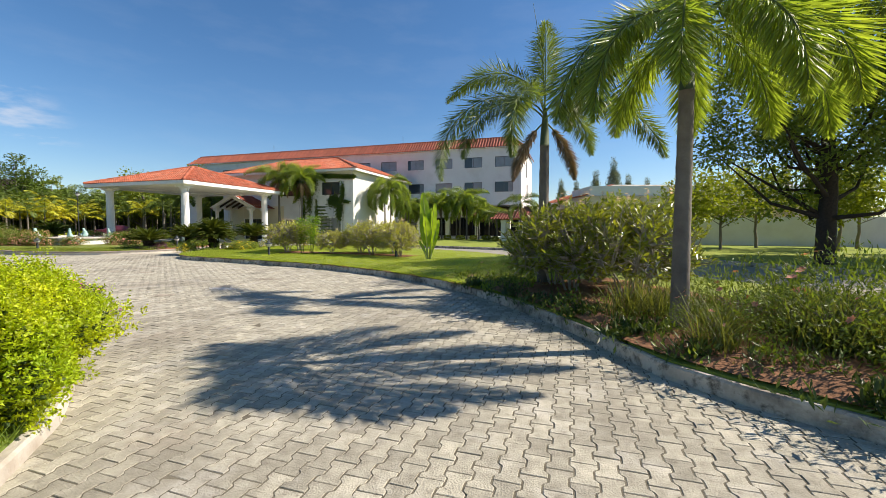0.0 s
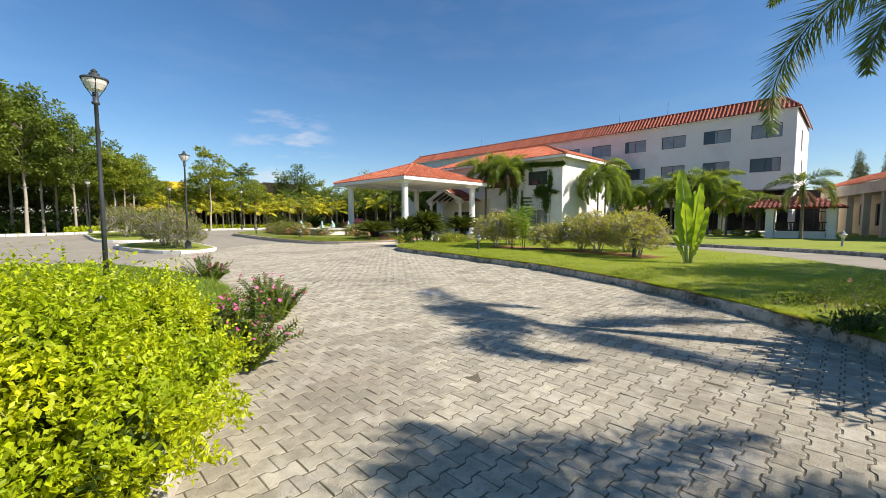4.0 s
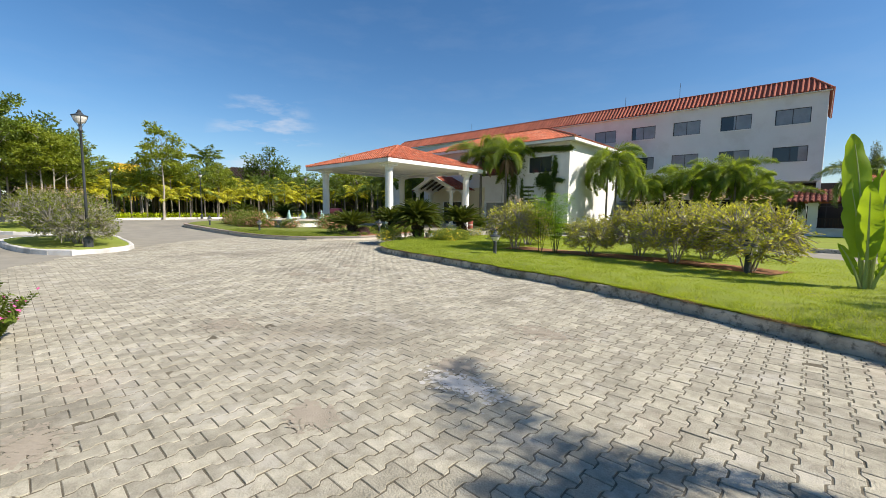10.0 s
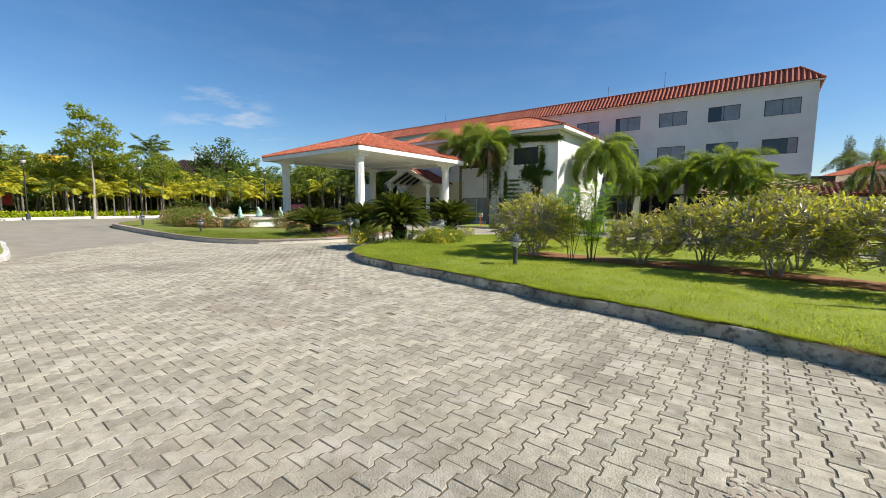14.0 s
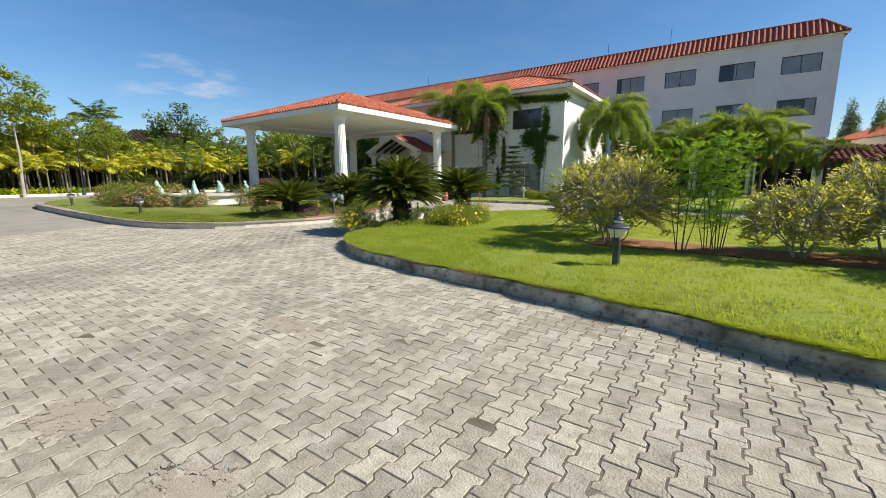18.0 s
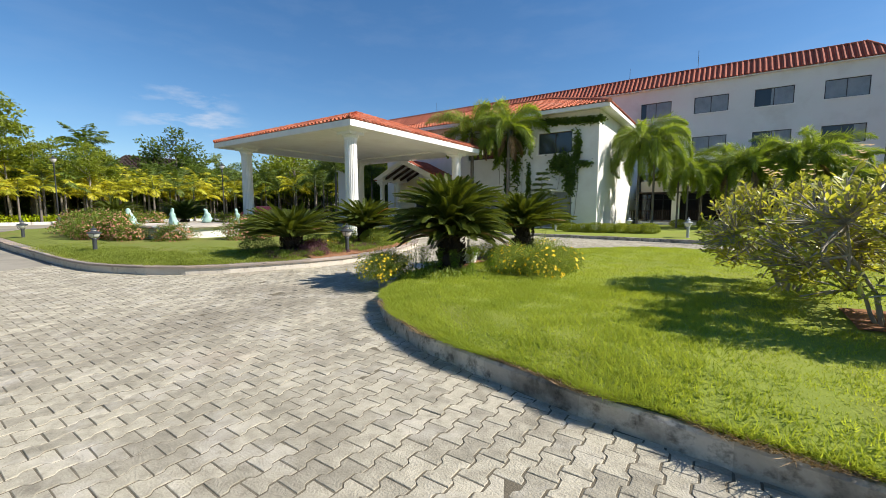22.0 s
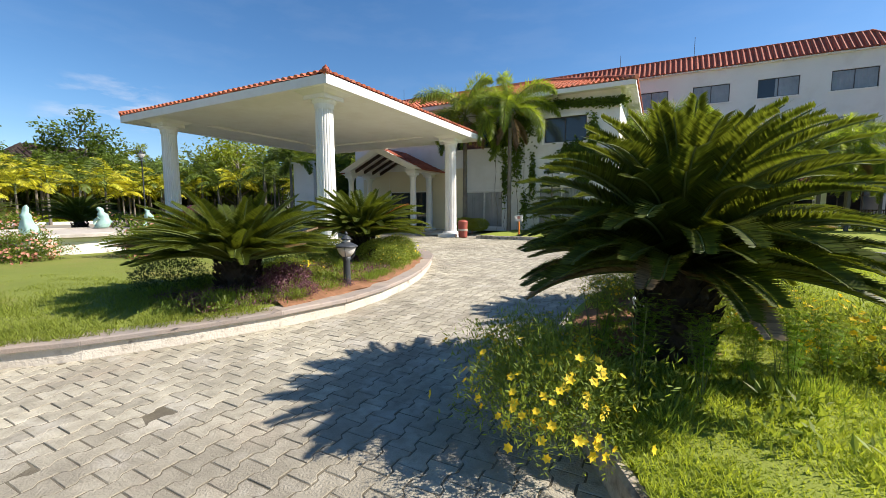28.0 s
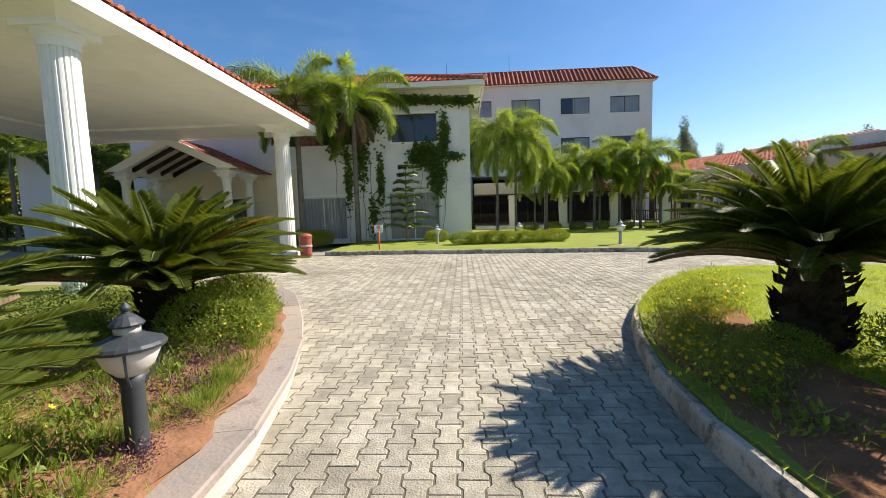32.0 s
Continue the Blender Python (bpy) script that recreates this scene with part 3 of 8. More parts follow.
def kerb(name, outline, width, height, length, material, label, closed=True, loose=1.0, coping=0.0):
    """A row of kerb stones, each its own piece on one shared mesh."""
    line = np.asarray(outline)
    top = thing(name, label=label, category="kerb", kind="structure")
    if closed:
        line = np.vstack([line, line[:1]])
        area = 0.5 * np.sum(line[:-1, 0] * line[1:, 1] - line[1:, 0] * line[:-1, 1])
        side = 1 if area > 0 else -1
    else:
        side = 1
    mean = float(np.mean(np.linalg.norm(np.diff(line, axis=0), axis=1)))
    b = Build()
    c = 0.022
    hw = mean * 0.5 - 0.006 * loose + 0.004 * (1 - loose)
    prof = [(0, -0.05), (0.012, height - c), (c + 0.012, height), (width - c, height), (width, height - c), (width, -0.05)]
    if coping:
        prof = [(0.03, -0.05), (0.03, height - coping), (0.0, height - coping), (0.0, height - 0.012), (0.012, height), (width - c, height), (width, height - c), (width, -0.05)]
    n = len(prof)
    v = [(-hw, side * y, z) for y, z in prof] + [(hw + 0.0, side * y, z) for y, z in prof]
    f = [(i, i + 1, n + i + 1, n + i) for i in range(n - 1)] + [tuple(range(n)), tuple(range(2 * n - 1, n - 1, -1))]
    b.add(v, f)
    me = b.mesh("kerb_stone", material)
    for a, e in zip(line[:-1], line[1:]):
        mid = (a + e) / 2
        ob = new("kerb_stone", me)
        ob.parent = top
        d = e - a
        ob.matrix_basis = pose(mid[0], mid[1], float(ground_z(mid[0])) + loose * random.uniform(-0.008, 0.008), loose * random.uniform(-1.2, 1.2), loose * random.uniform(-0.6, 0.6), math.degrees(math.atan2(d[1], d[0])) + loose * random.uniform(-0.6, 0.6))
    return top


kerb("kerb_1", ISLAND_A, 0.10, 0.185, 0.9, M_KERB, "weathered concrete kerb stones with black mould", loose=0.35)
riser = kerb("kerb_2", ISLAND_B, 0.30, 0.215, 0.9, M_RISER, "whitewashed kerb with stone slab coping round the fountain island", loose=0.1, coping=0.055)
slab = Build()
n_seg = np.linalg.norm(np.diff(np.vstack([ISLAND_B, ISLAND_B[:1]]), axis=0), axis=1).mean() * 0.5 + 0.012
slab.add([(-n_seg, -0.012, 0.168), (n_seg, -0.012, 0.168), (n_seg, 0.30, 0.168), (-n_seg, 0.30, 0.168), (-n_seg, -0.012, 0.208), (n_seg, -0.012, 0.208), (n_seg, 0.30, 0.214), (-n_seg, 0.30, 0.214), (-n_seg, 0.0, 0.22), (n_seg, 0.0, 0.22), (n_seg, 0.29, 0.22), (-n_seg, 0.29, 0.22)],
         [(0, 1, 5, 4), (1, 2, 6, 10, 9, 5), (2, 3, 7, 6), (3, 0, 4, 8, 11, 7), (4, 5, 9, 8), (6, 7, 11, 10), (8, 9, 10, 11), (3, 2, 1, 0)])
slab_mesh = slab.mesh("coping_slab", M_SLAB)
side_b = 1 if 0.5 * np.sum(ISLAND_B[:, 0] * np.roll(ISLAND_B[:, 1], -1) - np.roll(ISLAND_B[:, 0], -1) * ISLAND_B[:, 1]) > 0 else -1
for a, e in zip(ISLAND_B, np.roll(ISLAND_B, -1, 0)):
    if side_b < 0:
        a, e = e, a
    ob = new("coping_slab", slab_mesh)
    ob.parent = riser
    ob.matrix_basis = pose((a[0] + e[0]) / 2, (a[1] + e[1]) / 2, float(ground_z(a[0])) + random.uniform(-0.002, 0.002), 0, 0, math.degrees(math.atan2(e[1] - a[1], e[0] - a[0])))
kerb("kerb_3", ISLAND_C, 0.16, 0.17, 0.9, M_KERB_WHITE, "whitewashed kerb round the small grass island")
kerb("kerb_4", ISLAND_C2, 0.16, 0.17, 0.9, M_KERB_WHITE, "whitewashed kerb round the planted island")
kerb("kerb_5", LAWN_D, 0.14, 0.13, 0.9, M_KERB_PALE, "low pale kerb along the lawn edge")
kerb("kerb_6", NORTH_LINE, 0.16, 0.17, 0.9, M_KERB, "grey concrete kerb in front of the hotel lawn", closed=False)
kerb("kerb_7", LEFT_LINE[::-1], 0.25, 0.2, 1.2, M_KERB_WHITE, "long white kerb before the tree belt", closed=False)


# ---- buildings ----
def wall_holes(b, m, width, z0, z1, holes, thick=0.25, caps=True):
    """A wall along local x from 0 to width, its face at local y = 0, with openings (x0, z0, x1, z1) cut right through."""
    xs = sorted({0.0, width, *[h[0] for h in holes], *[h[2] for h in holes]})
    zs = sorted({z0, z1, *[h[1] for h in holes], *[h[3] for h in holes]})

    def q(*pts):
        b.add([m @ Vector(p) for p in pts], [(0, 1, 2, 3)])
    for x0, x1 in zip(xs[:-1], xs[1:]):
        for a0, a1 in zip(zs[:-1], zs[1:]):
            cx, cz = (x0 + x1) / 2, (a0 + a1) / 2
            if any(h[0] < cx < h[2] and h[1] < cz < h[3] for h in holes):
                continue
            q((x0, 0, a0), (x1, 0, a0), (x1, 0, a1), (x0, 0, a1))
            q((x1, thick, a0), (x0, thick, a0), (x0, thick, a1), (x1, thick, a1))
    for x0, a0, x1, a1 in holes:
        q((x0, 0, a0), (x0, 0, a1), (x0, thick, a1), (x0, thick, a0))
        q((x1, 0, a1), (x1, 0, a0), (x1, thick, a0), (x1, thick, a1))
        q((x0, 0, a1), (x1, 0, a1), (x1, thick, a1), (x0, thick, a1))
        q((x1, 0, a0), (x0, 0, a0), (x0, thick, a0), (x1, thick, a0))
    if caps:
        q((0, 0, z0), (0, 0, z1), (0, thick, z1), (0, thick, z0))
        q((width, 0, z1), (width, 0, z0), (width, thick, z0), (width, thick, z1))
        q((0, 0, z1), (width, 0, z1), (width, thick, z1), (0, thick, z1))


def window(parent, m, x0, z0, x1, z1, frame_mat, panes=2, sill=True, surround=False, curtain=0.0, inset=0.1):
    """A sliding window set into an opening: frame, panes, sill, curtain behind."""
    b = Build()
    fw = 0.055
    w, h = x1 - x0, z1 - z0
    for bx in ((x0, z0, x1, z0 + fw), (x0, z1 - fw, x1, z1), (x0, z0 + fw, x0 + fw, z1 - fw), (x1 - fw, z0 + fw, x1, z1 - fw)):
        b.box(bx[0], inset, bx[1], bx[2], inset + 0.07, bx[3], m)
    for i in range(1, panes):
        cx = x0 + w * i / panes
        b.box(cx - fw * 0.5, inset + 0.01, z0 + fw, cx + fw * 0.5, inset + 0.06, z1 - fw, m)
    win = part("window", b, frame_mat, parent)
    for i in range(panes):
        g = Build().box(x0 + w * i / panes + fw * 0.5, inset + 0.03, z0 + fw, x0 + w * (i + 1) / panes - fw * 0.5, inset + 0.042, z1 - fw, m)
        part("pane", g, M_GLASS, win)
    if curtain:
        c = Build()
        n = 30
        side = x1 - fw - w * curtain
        xs = np.linspace(side, x1 - fw, n)
        v = [m @ Vector((x, inset + 0.024 - 0.012 * (i % 2), z)) for z in (z0 + fw, z1 - fw) for i, x in enumerate(xs)]
        c.add(v, [(i, i + 1, n + i + 1, n + i) for i in range(n - 1)])
        part("curtain", c, M_CURTAIN, win)
    if sill:
        part("sill", Build().box(x0 - 0.12, -0.07, z0 - 0.09, x1 + 0.12, 0.1, z0 - 0.002, m), M_WHITE, win)
    if surround:
        s = Build()
        s.box(x0 - 0.12, -0.03, z1 + 0.002, x1 + 0.12, 0.02, z1 + 0.12, m)
        s.box(x0 - 0.12, -0.03, z0, x0 - 0.002, 0.02, z1, m)
        s.box(x1 + 0.002, -0.03, z0, x1 + 0.12, 0.02, z1, m)
        part("surround", s, M_WHITE, win)
    return win


def tiled_slope(b, eave_a, eave_b, ridge_a, ridge_b, pitch=0.26, row=0.38, radius=0.085):
    """Barrel tiles in overlapping rows from an eave up to a ridge or hip; the slope is a trapezium or triangle."""
    A, B, C, D = (np.asarray(p, float) for p in (eave_a, eave_b, ridge_b, ridge_a))
    u = B - A
    width = np.linalg.norm(u)
    u /= width
    nrm = np.cross(u, (C + D) / 2 - (A + B) / 2)
    nrm /= np.linalg.norm(nrm)
    if nrm[2] < 0:
        nrm = -nrm
    s = np.cross(nrm, u)
    if s[2] < 0:
        s = -s
    full = (D - A) @ s
    d0, c0 = (D - A) @ u, (C - A) @ u
    b.add([A, B, C, D], [(0, 1, 2, 3)])
    n = int(width / pitch)
    ang = np.linspace(0.15, np.pi - 0.15, 5)
    for i in range(n):
        x = (i + 0.5) * width / n
        top = full
        if x < d0:
            top = min(top, full * x / d0)
        if x > c0:
            top = min(top, full * (width - x) / (width - c0))
        k = int(np.ceil(top / row))
        for r in range(k):
            a0, a1 = r * row - 0.03, min((r + 1) * row, top)
            if a1 <= a0:
                continue
            v = []
            for a, rad, lift in ((a0, radius * 1.08, 0.018), (a1, radius * 0.9, 0.0)):
                for t in ang:
                    v.append(A + u * (x + rad * np.cos(t)) + s * a + nrm * (rad * np.sin(t) + lift - 0.01))
            f = [(j, j + 1, 6 + j, 5 + j) for j in range(4)] + [(0, 1, 2, 3, 4)]
            b.add(v, f)


def ridge_cap(b, a, e, radius=0.12, step=0.4):
    a, e = np.asarray(a, float), np.asarray(e, float)
    n = max(1, int(np.linalg.norm(e - a) / step))
    for i in range(n):
        p, q = a + (e - a) * i / n, a + (e - a) * (i + 1.08) / n
        b.tube([p, q], [radius * 1.06, radius * 0.92], 8)


# the long three-storey wing
main = thing("hotel_building", label="long white three storey hotel wing with a red tiled mansard edge", category="building")
MX0, MX1, MY = -62.0, -6.4, 53.1
cols = [(-9.83 - 4.1 * i, -7.42 - 4.1 * i) for i in range(13)]
holes3 = [(a - MX0, 9.47, e - MX0, 10.82) for a, e in cols]
holes2 = [(a - MX0, 6.22, e - MX0, 7.55) for a, e in cols]
wm = pose(MX0, MY, 0)
wb = Build()
wall_holes(wb, wm, MX1 - MX0, 4.55, 12.0, holes2 + holes3)
wall_holes(wb, pose(MX1, MY + 0.25, 0, 0, 0, 90), 13.5, 4.55, 12.0, [(4.9, 8.6, 6.3, 10.8), (6.2, 5.9, 7.6, 7.8)], caps=False)
part("wall", wb, M_WALL, main)
part("rear_wall", Build().box(MX0, MY + 13.75, 0.1, MX1, MY + 14, 12.0).box(MX0, MY, 0.1, MX0 + 0.25, MY + 13.7, 12.0), M_WALL, main)
part("floor_slab", Build().box(MX0 + 0.3, MY + 0.3, 11.9, MX1 - 0.3, MY + 13.6, 12.05).box(MX0 + 0.3, MY + 0.3, 8.1, MX1 - 0.3, MY + 13.6, 8.3).box(MX0 + 0.1, MY + 0.05, 4.5, MX1 - 0.05, MY + 13.9, 4.7), M_WHITE, main)
for i, (a, e) in enumerate(cols):
    for z0, z1 in ((9.47, 10.82), (6.22, 7.55)):
        if a - 0.1 < -26.5 and z0 < 8:
            continue
        window(main, wm, a - MX0, z0, e - MX0, z1, M_FRAME, panes=2, sill=True, surround=False, curtain=(0.95, 0.55, 0.95, 0.8, 0.95)[i % 5] if z0 > 8 else (0.25, 0.5, 0.95)[i % 3])
for y0, z0, y1, z1 in ((4.9, 8.6, 6.3, 10.8), (6.2, 5.9, 7.6, 7.8)):
    window(main, pose(MX1, MY + 0.25, 0, 0, 0, 90), y0, z0, y1, z1, M_FRAME, panes=1, sill=False, curtain=0.8, inset=0.14)
# added dark sheet, paints the unlit depth behind the window openings
part("room_shade_sheet", Build().box(MX0 + 0.3, MY + 3.0, 4.75, MX1 - 0.3, MY + 3.2, 11.85), M_DARK, main)
rb = Build()
E0, E1, RZ = MX0 - 0.25, MX1 + 0.25, 13.45
tiled_slope(rb, (E0, MY - 0.3, 12.02), (E1, MY - 0.3, 12.02), (E0 + 1.5, MY + 1.15, RZ), (E1 - 1.5, MY + 1.15, RZ), pitch=0.37, row=2.4, radius=0.115)
tiled_slope(rb, (E1, MY - 0.3, 12.02), (E1, MY + 14.3, 12.02), (E1 - 1.5, MY + 1.15, RZ), (E1 - 1.5, MY + 12.8, RZ), pitch=0.37, row=2.4, radius=0.115)
roof = part("roof", rb, M_TILE_DARK, main, "dark red barrel tiles")
cap = Build()
ridge_cap(cap, (E1 - 1.5, MY + 1.15, RZ), (E0 + 1.5, MY + 1.15, RZ), 0.10, 0.5)
ridge_cap(cap, (E1, MY - 0.3, 12.06), (E1 - 1.5, MY + 1.15, RZ + 0.03), 0.10)
part("ridge", cap, M_TILE_DARK, roof)
part("flat_roof", Build().box(E0 + 1.5, MY + 1.2, RZ - 0.15, E1 - 1.5, MY + 12.8, RZ - 0.02), M_WHITE, main)
part("eave", Build().box(E0 + 0.05, MY - 0.27, 11.93, E1 - 0.05, MY - 0.005, 12.0).box(MX1 + 0.255, MY - 0.27, 11.93, E1 - 0.02, MY + 14.2, 12.0), M_WHITE, main)
for x, h in ((-18.0, 1.7), (-23.5, 1.2), (-46, 1.3)):
    part("lightning_rod", Build().tube([(x, MY + 1.6, RZ - 0.1), (x, MY + 1.6, RZ + h)], 0.02, 6), M_METAL, main)
# ground-floor verandah under the wing
ver = thing("verandah", label="deep shaded ground floor verandah with white pillars and dark railings", category="verandah")
VY = 48.6
vb = Build()
tiled_slope(vb, (-12.0, VY - 0.5, 2.82), (-7.2, VY - 0.5, 2.82), (-12.0, VY + 1.6, 3.42), (-7.2, VY + 1.6, 3.42), pitch=0.3, row=0.42, radius=0.1)
# the lean-to's shade is partly painted into this darker tile colour
part("roof", vb, M_TILE_SHADE, ver, "weathered red tile lean-to roof, colour darkened for shade")
part("soffit", Build().box(-21.4, VY - 0.4, 2.7, -7.2, MY - 0.3, 2.78), M_DARKWOOD, ver)
part("fascia_beam", Build().box(-21.4, VY + 1.62, 2.8, -6.9, VY + 1.9, 3.75), M_CREAM, ver, "cream painted beam above the lean-to roof")
part("deck", Build().box(-21.4, VY + 1.95, 3.6, -6.9, MY - 0.02, 3.7), M_KERB_PALE, ver)
# far wall coloured near black to paint the verandah's deep shade
part("shade_back_wall", Build().box(-21.6, 56.4, 0.1, -4.6, 56.6, 4.45), M_DARK, ver)
part("side_wall", Build().box(-21.7, MY + 0.3, 0.1, -21.45, 56.3, 4.45), M_WALL, ver)
part("side_wall", Build().box(MX1 - 0.3, MY + 0.3, 0.1, MX1, MY + 13.7, 4.45), M_WALL, ver)
part("plinth", Build().box(-21.4, VY - 0.25, 0.05, -4.6, 56.3, 0.42), M_WHITE, ver)
for i in range(5):
    x = -18.6 + 3.75 * i
    pb = Build().box(x - 0.27, VY - 0.2, 0.42, x + 0.27, VY + 0.3, 2.7).box(x - 0.33, VY - 0.26, 2.45, x + 0.33, VY + 0.36, 2.6)
    part("pillar", pb, M_WHITE, ver)
for i in range(-1, 4):
    x0, x1 = -18.6 + 3.75 * i + 0.3, -18.6 + 3.75 * (i + 1) - 0.3
    rl = Build().box(x0, VY, 1.25, x1, VY + 0.07, 1.32).box(x0, VY, 0.55, x1, VY + 0.07, 0.61)
    part("railing", rl, M_DARKWOOD, ver)
    for xx in np.arange(x0 + 0.1, x1, 0.16):
        part("baluster", Build().box(xx - 0.02, VY + 0.01, 0.61, xx + 0.02, VY + 0.05, 1.25), M_DARKWOOD, ver)
    fb = Build().box(x0 + 1.1, VY + 2.0, 0.42, x0 + 1.16, VY + 2.06, 2.68).box(x0 + 2.3, VY + 2.0, 0.42, x0 + 2.36, VY + 2.06, 2.68).box(x0, VY + 2.0, 2.2, x1, VY + 2.06, 2.26)
    part("glazing_bar", fb, M_FRAME, ver)
# low terrace wall with a pillar at the corner of the verandah
tw = thing("terrace_pavilion", label="open tiled terrace corner with low white wall and square pillar", category="pavilion")
TY = 41.0
part("wall", Build().box(-6.4, TY, -0.2, -3.6, TY + 0.25, 0.62), M_WHITE, tw)
part("coping", Build().box(-6.4, TY - 0.05, 0.622, -3.6, TY + 0.3, 0.7), M_WHITE, tw)
for x, h in ((-6.65, 2.35), (-3.3, 2.35)):
    part("pillar", Build().box(x - 0.24, TY - 0.2, 0.15, x + 0.24, TY + 0.35, h).box(x - 0.3, TY - 0.26, -0.2, x + 0.3, TY + 0.41, 0.3).box(x - 0.29, TY - 0.25, h - 0.2, x + 0.29, TY + 0.4, h - 0.08), M_WHITE, tw)
part("railing", Build().box(-6.4, TY + 0.1, 1.3, -3.55, TY + 0.16, 1.36).box(-6.4, TY + 0.1, 0.76, -3.55, TY + 0.16, 0.81), M_DARKWOOD, tw)
for xx in np.arange(-6.3, -3.6, 0.17):
    part("baluster", Build().box(xx - 0.025, TY + 0.11, 0.8, xx + 0.025, TY + 0.15, 1.3), M_DARKWOOD, tw)
tb = Build()
tiled_slope(tb, (-8.0, TY - 0.7, 2.4), (-2.6, TY - 0.7, 2.4), (-7.2, TY + 2.3, 3.25), (-4.6, TY + 2.3, 3.25), pitch=0.28, row=0.4, radius=0.1)
tiled_slope(tb, (-2.6, TY - 0.7, 2.4), (-2.6, TY + 5.3, 2.4), (-4.6, TY + 2.3, 3.25), (-4.6, TY + 2.31, 3.25), pitch=0.28, row=0.4, radius=0.1)
# same darkened tile: shade in the colour on top of weathering
part("roof", tb, M_TILE_SHADE, tw, "weathered red tile hip roof, colour darkened for shade")
part("roof_back", Build().add([(-8.0, TY + 5.3, 2.4), (-2.6, TY + 5.3, 2.4), (-4.6, TY + 2.33, 3.25), (-7.2, TY + 2.33, 3.25)], [(0, 1, 2, 3)]), M_TILE_DARK, tw)

# entrance block with two storeys and hip roof
ent = thing("entrance_block", label="two storey white entrance block with hip roof and climbing plants", category="building")
EX0, EX1, EY = -39.2, -21.95, 37.9
em = pose(EX0, EY, 0)
eh = [(-25.78, 5.03, -23.56, 6.38), (-26.05, 0.22, -23.5, 2.6), (-30.6, 0.3, -28.2, 2.45), (-31.2, 5.0, -27.4, 6.3), (-36.2, 0.2, -33.0, 2.5)]
eh = [(a - EX0, b0, c - EX0, d) for a, b0, c, d in eh]
eb = Build()
wall_holes(eb, em, EX1 - EX0, 0.1, 7.5, eh)
wall_holes(eb, pose(EX1, EY + 0.25, 0, 0, 0, 90), 14.85, 0.1, 7.5, [], caps=False)
part("wall", eb, M_WALL, ent)
part("end_wall", Build().box(EX0, EY + 0.3, 0.1, EX0 + 0.25, 53.0, 7.5), M_WALL, ent)
part("cream_wall_panel", Build().box(-38.5, EY - 0.012, 0.15, -36.3, EY - 0.003, 3.9).box(-32.9, EY - 0.012, 0.15, -30.7, EY - 0.003, 3.9).box(-36.28, EY - 0.012, 2.55, -32.92, EY - 0.003, 3.9), M_CREAM, ent, "cream painted wall behind the portico")
for (a, b0, c, d), pn in zip(eh, (2, 2, 2, 3, 4)):
    window(ent, em, a, b0, c, d, M_FRAME if b0 > 4 else (M_FRAME if pn == 4 else M_FRAME_W), panes=pn, sill=b0 > 4, surround=(b0 < 4 and pn == 2) or b0 == 5.03, curtain=0.0 if b0 > 4 or pn == 4 else 0.95)
# dark sheet added behind the openings as painted room shade
part("room_shade_sheet", Build().box(EX0 + 0.3, EY + 2.0, 0.2, EX1 - 0.3, EY + 2.2, 7.3), M_DARK, ent)
xe0, xe1, ye, ze, zr = EX0 - 0.6, EX1 + 0.75, EY - 0.75, 7.68, 9.75
rb = Build()
tiled_slope(rb, (xe0, ye, ze), (xe1, ye, ze), (xe0 + 5.5, ye + 5.5, zr), (xe1 - 5.5, ye + 5.5, zr))
tiled_slope(rb, (xe1, ye, ze), (xe1, ye + 15.2, ze), (xe1 - 5.5, ye + 5.5, zr), (xe1 - 5.5, ye + 15.0, zr))
tiled_slope(rb, (xe0, ye + 15.2, ze), (xe0, ye, ze), (xe0 + 5.5, ye + 15.0, zr), (xe0 + 5.5, ye + 5.5, zr))
roof = part("roof", rb, M_TILE, ent, "orange red barrel tiles")
cap = Build()
ridge_cap(cap, (xe1, ye, ze + 0.05), (xe1 - 5.5, ye + 5.5, zr + 0.05))
ridge_cap(cap, (xe0 + 5.5, ye + 5.5, zr + 0.05), (xe1 - 5.5, ye + 5.5, zr + 0.05))
part("ridge", cap, M_TILE, roof)
part("roof_back", Build().add([(xe0 + 5.5, ye + 15.0, zr), (xe1 - 5.5, ye + 15.0, zr), (xe1 - 5.5, ye + 5.52, zr), (xe0 + 5.5, ye + 5.52, zr)], [(0, 1, 2, 3)]), M_TILE, ent)
part("eave", Build().box(xe0 + 0.03, ye + 0.02, 7.42, xe1 - 0.02, ye + 0.1, 7.66).box(xe1 - 0.1, ye + 0.12, 7.42, xe1 - 0.02, ye + 15.2, 7.66).box(xe0 + 0.1, ye + 0.12, 7.52, xe1 - 0.12, EY + 0.3, 7.6).box(EX1 - 0.2, EY + 0.32, 7.52, xe1 - 0.12, ye + 15.2, 7.6), M_WHITE, ent)

# porte-cochere over the drive
CX0, CX1, CY0, CY1 = -39.5, -28.35, 23.72, 35.0
por = thing("porte_cochere", label="white porte-cochere with hip tile roof on fluted columns", category="canopy")
apex = (-33.92, 29.4, 7.15)
zt = 5.22
tb = Build()
corners = [(CX0, CY0, zt), (CX1, CY0, zt), (CX1, CY1, zt), (CX0, CY1, zt)]
for i in range(4):
    a, e = corners[i], corners[(i + 1) % 4]
    m0 = np.array(apex) + (np.array(a) - np.array(e)) * 0.01
    m1 = np.array(apex) - (np.array(a) - np.array(e)) * 0.01
    tiled_slope(tb, a, e, m0, m1, pitch=0.25, row=0.36, radius=0.085)
roof = part("roof", tb, M_TILE, por, "orange red barrel tiles")
cap = Build()
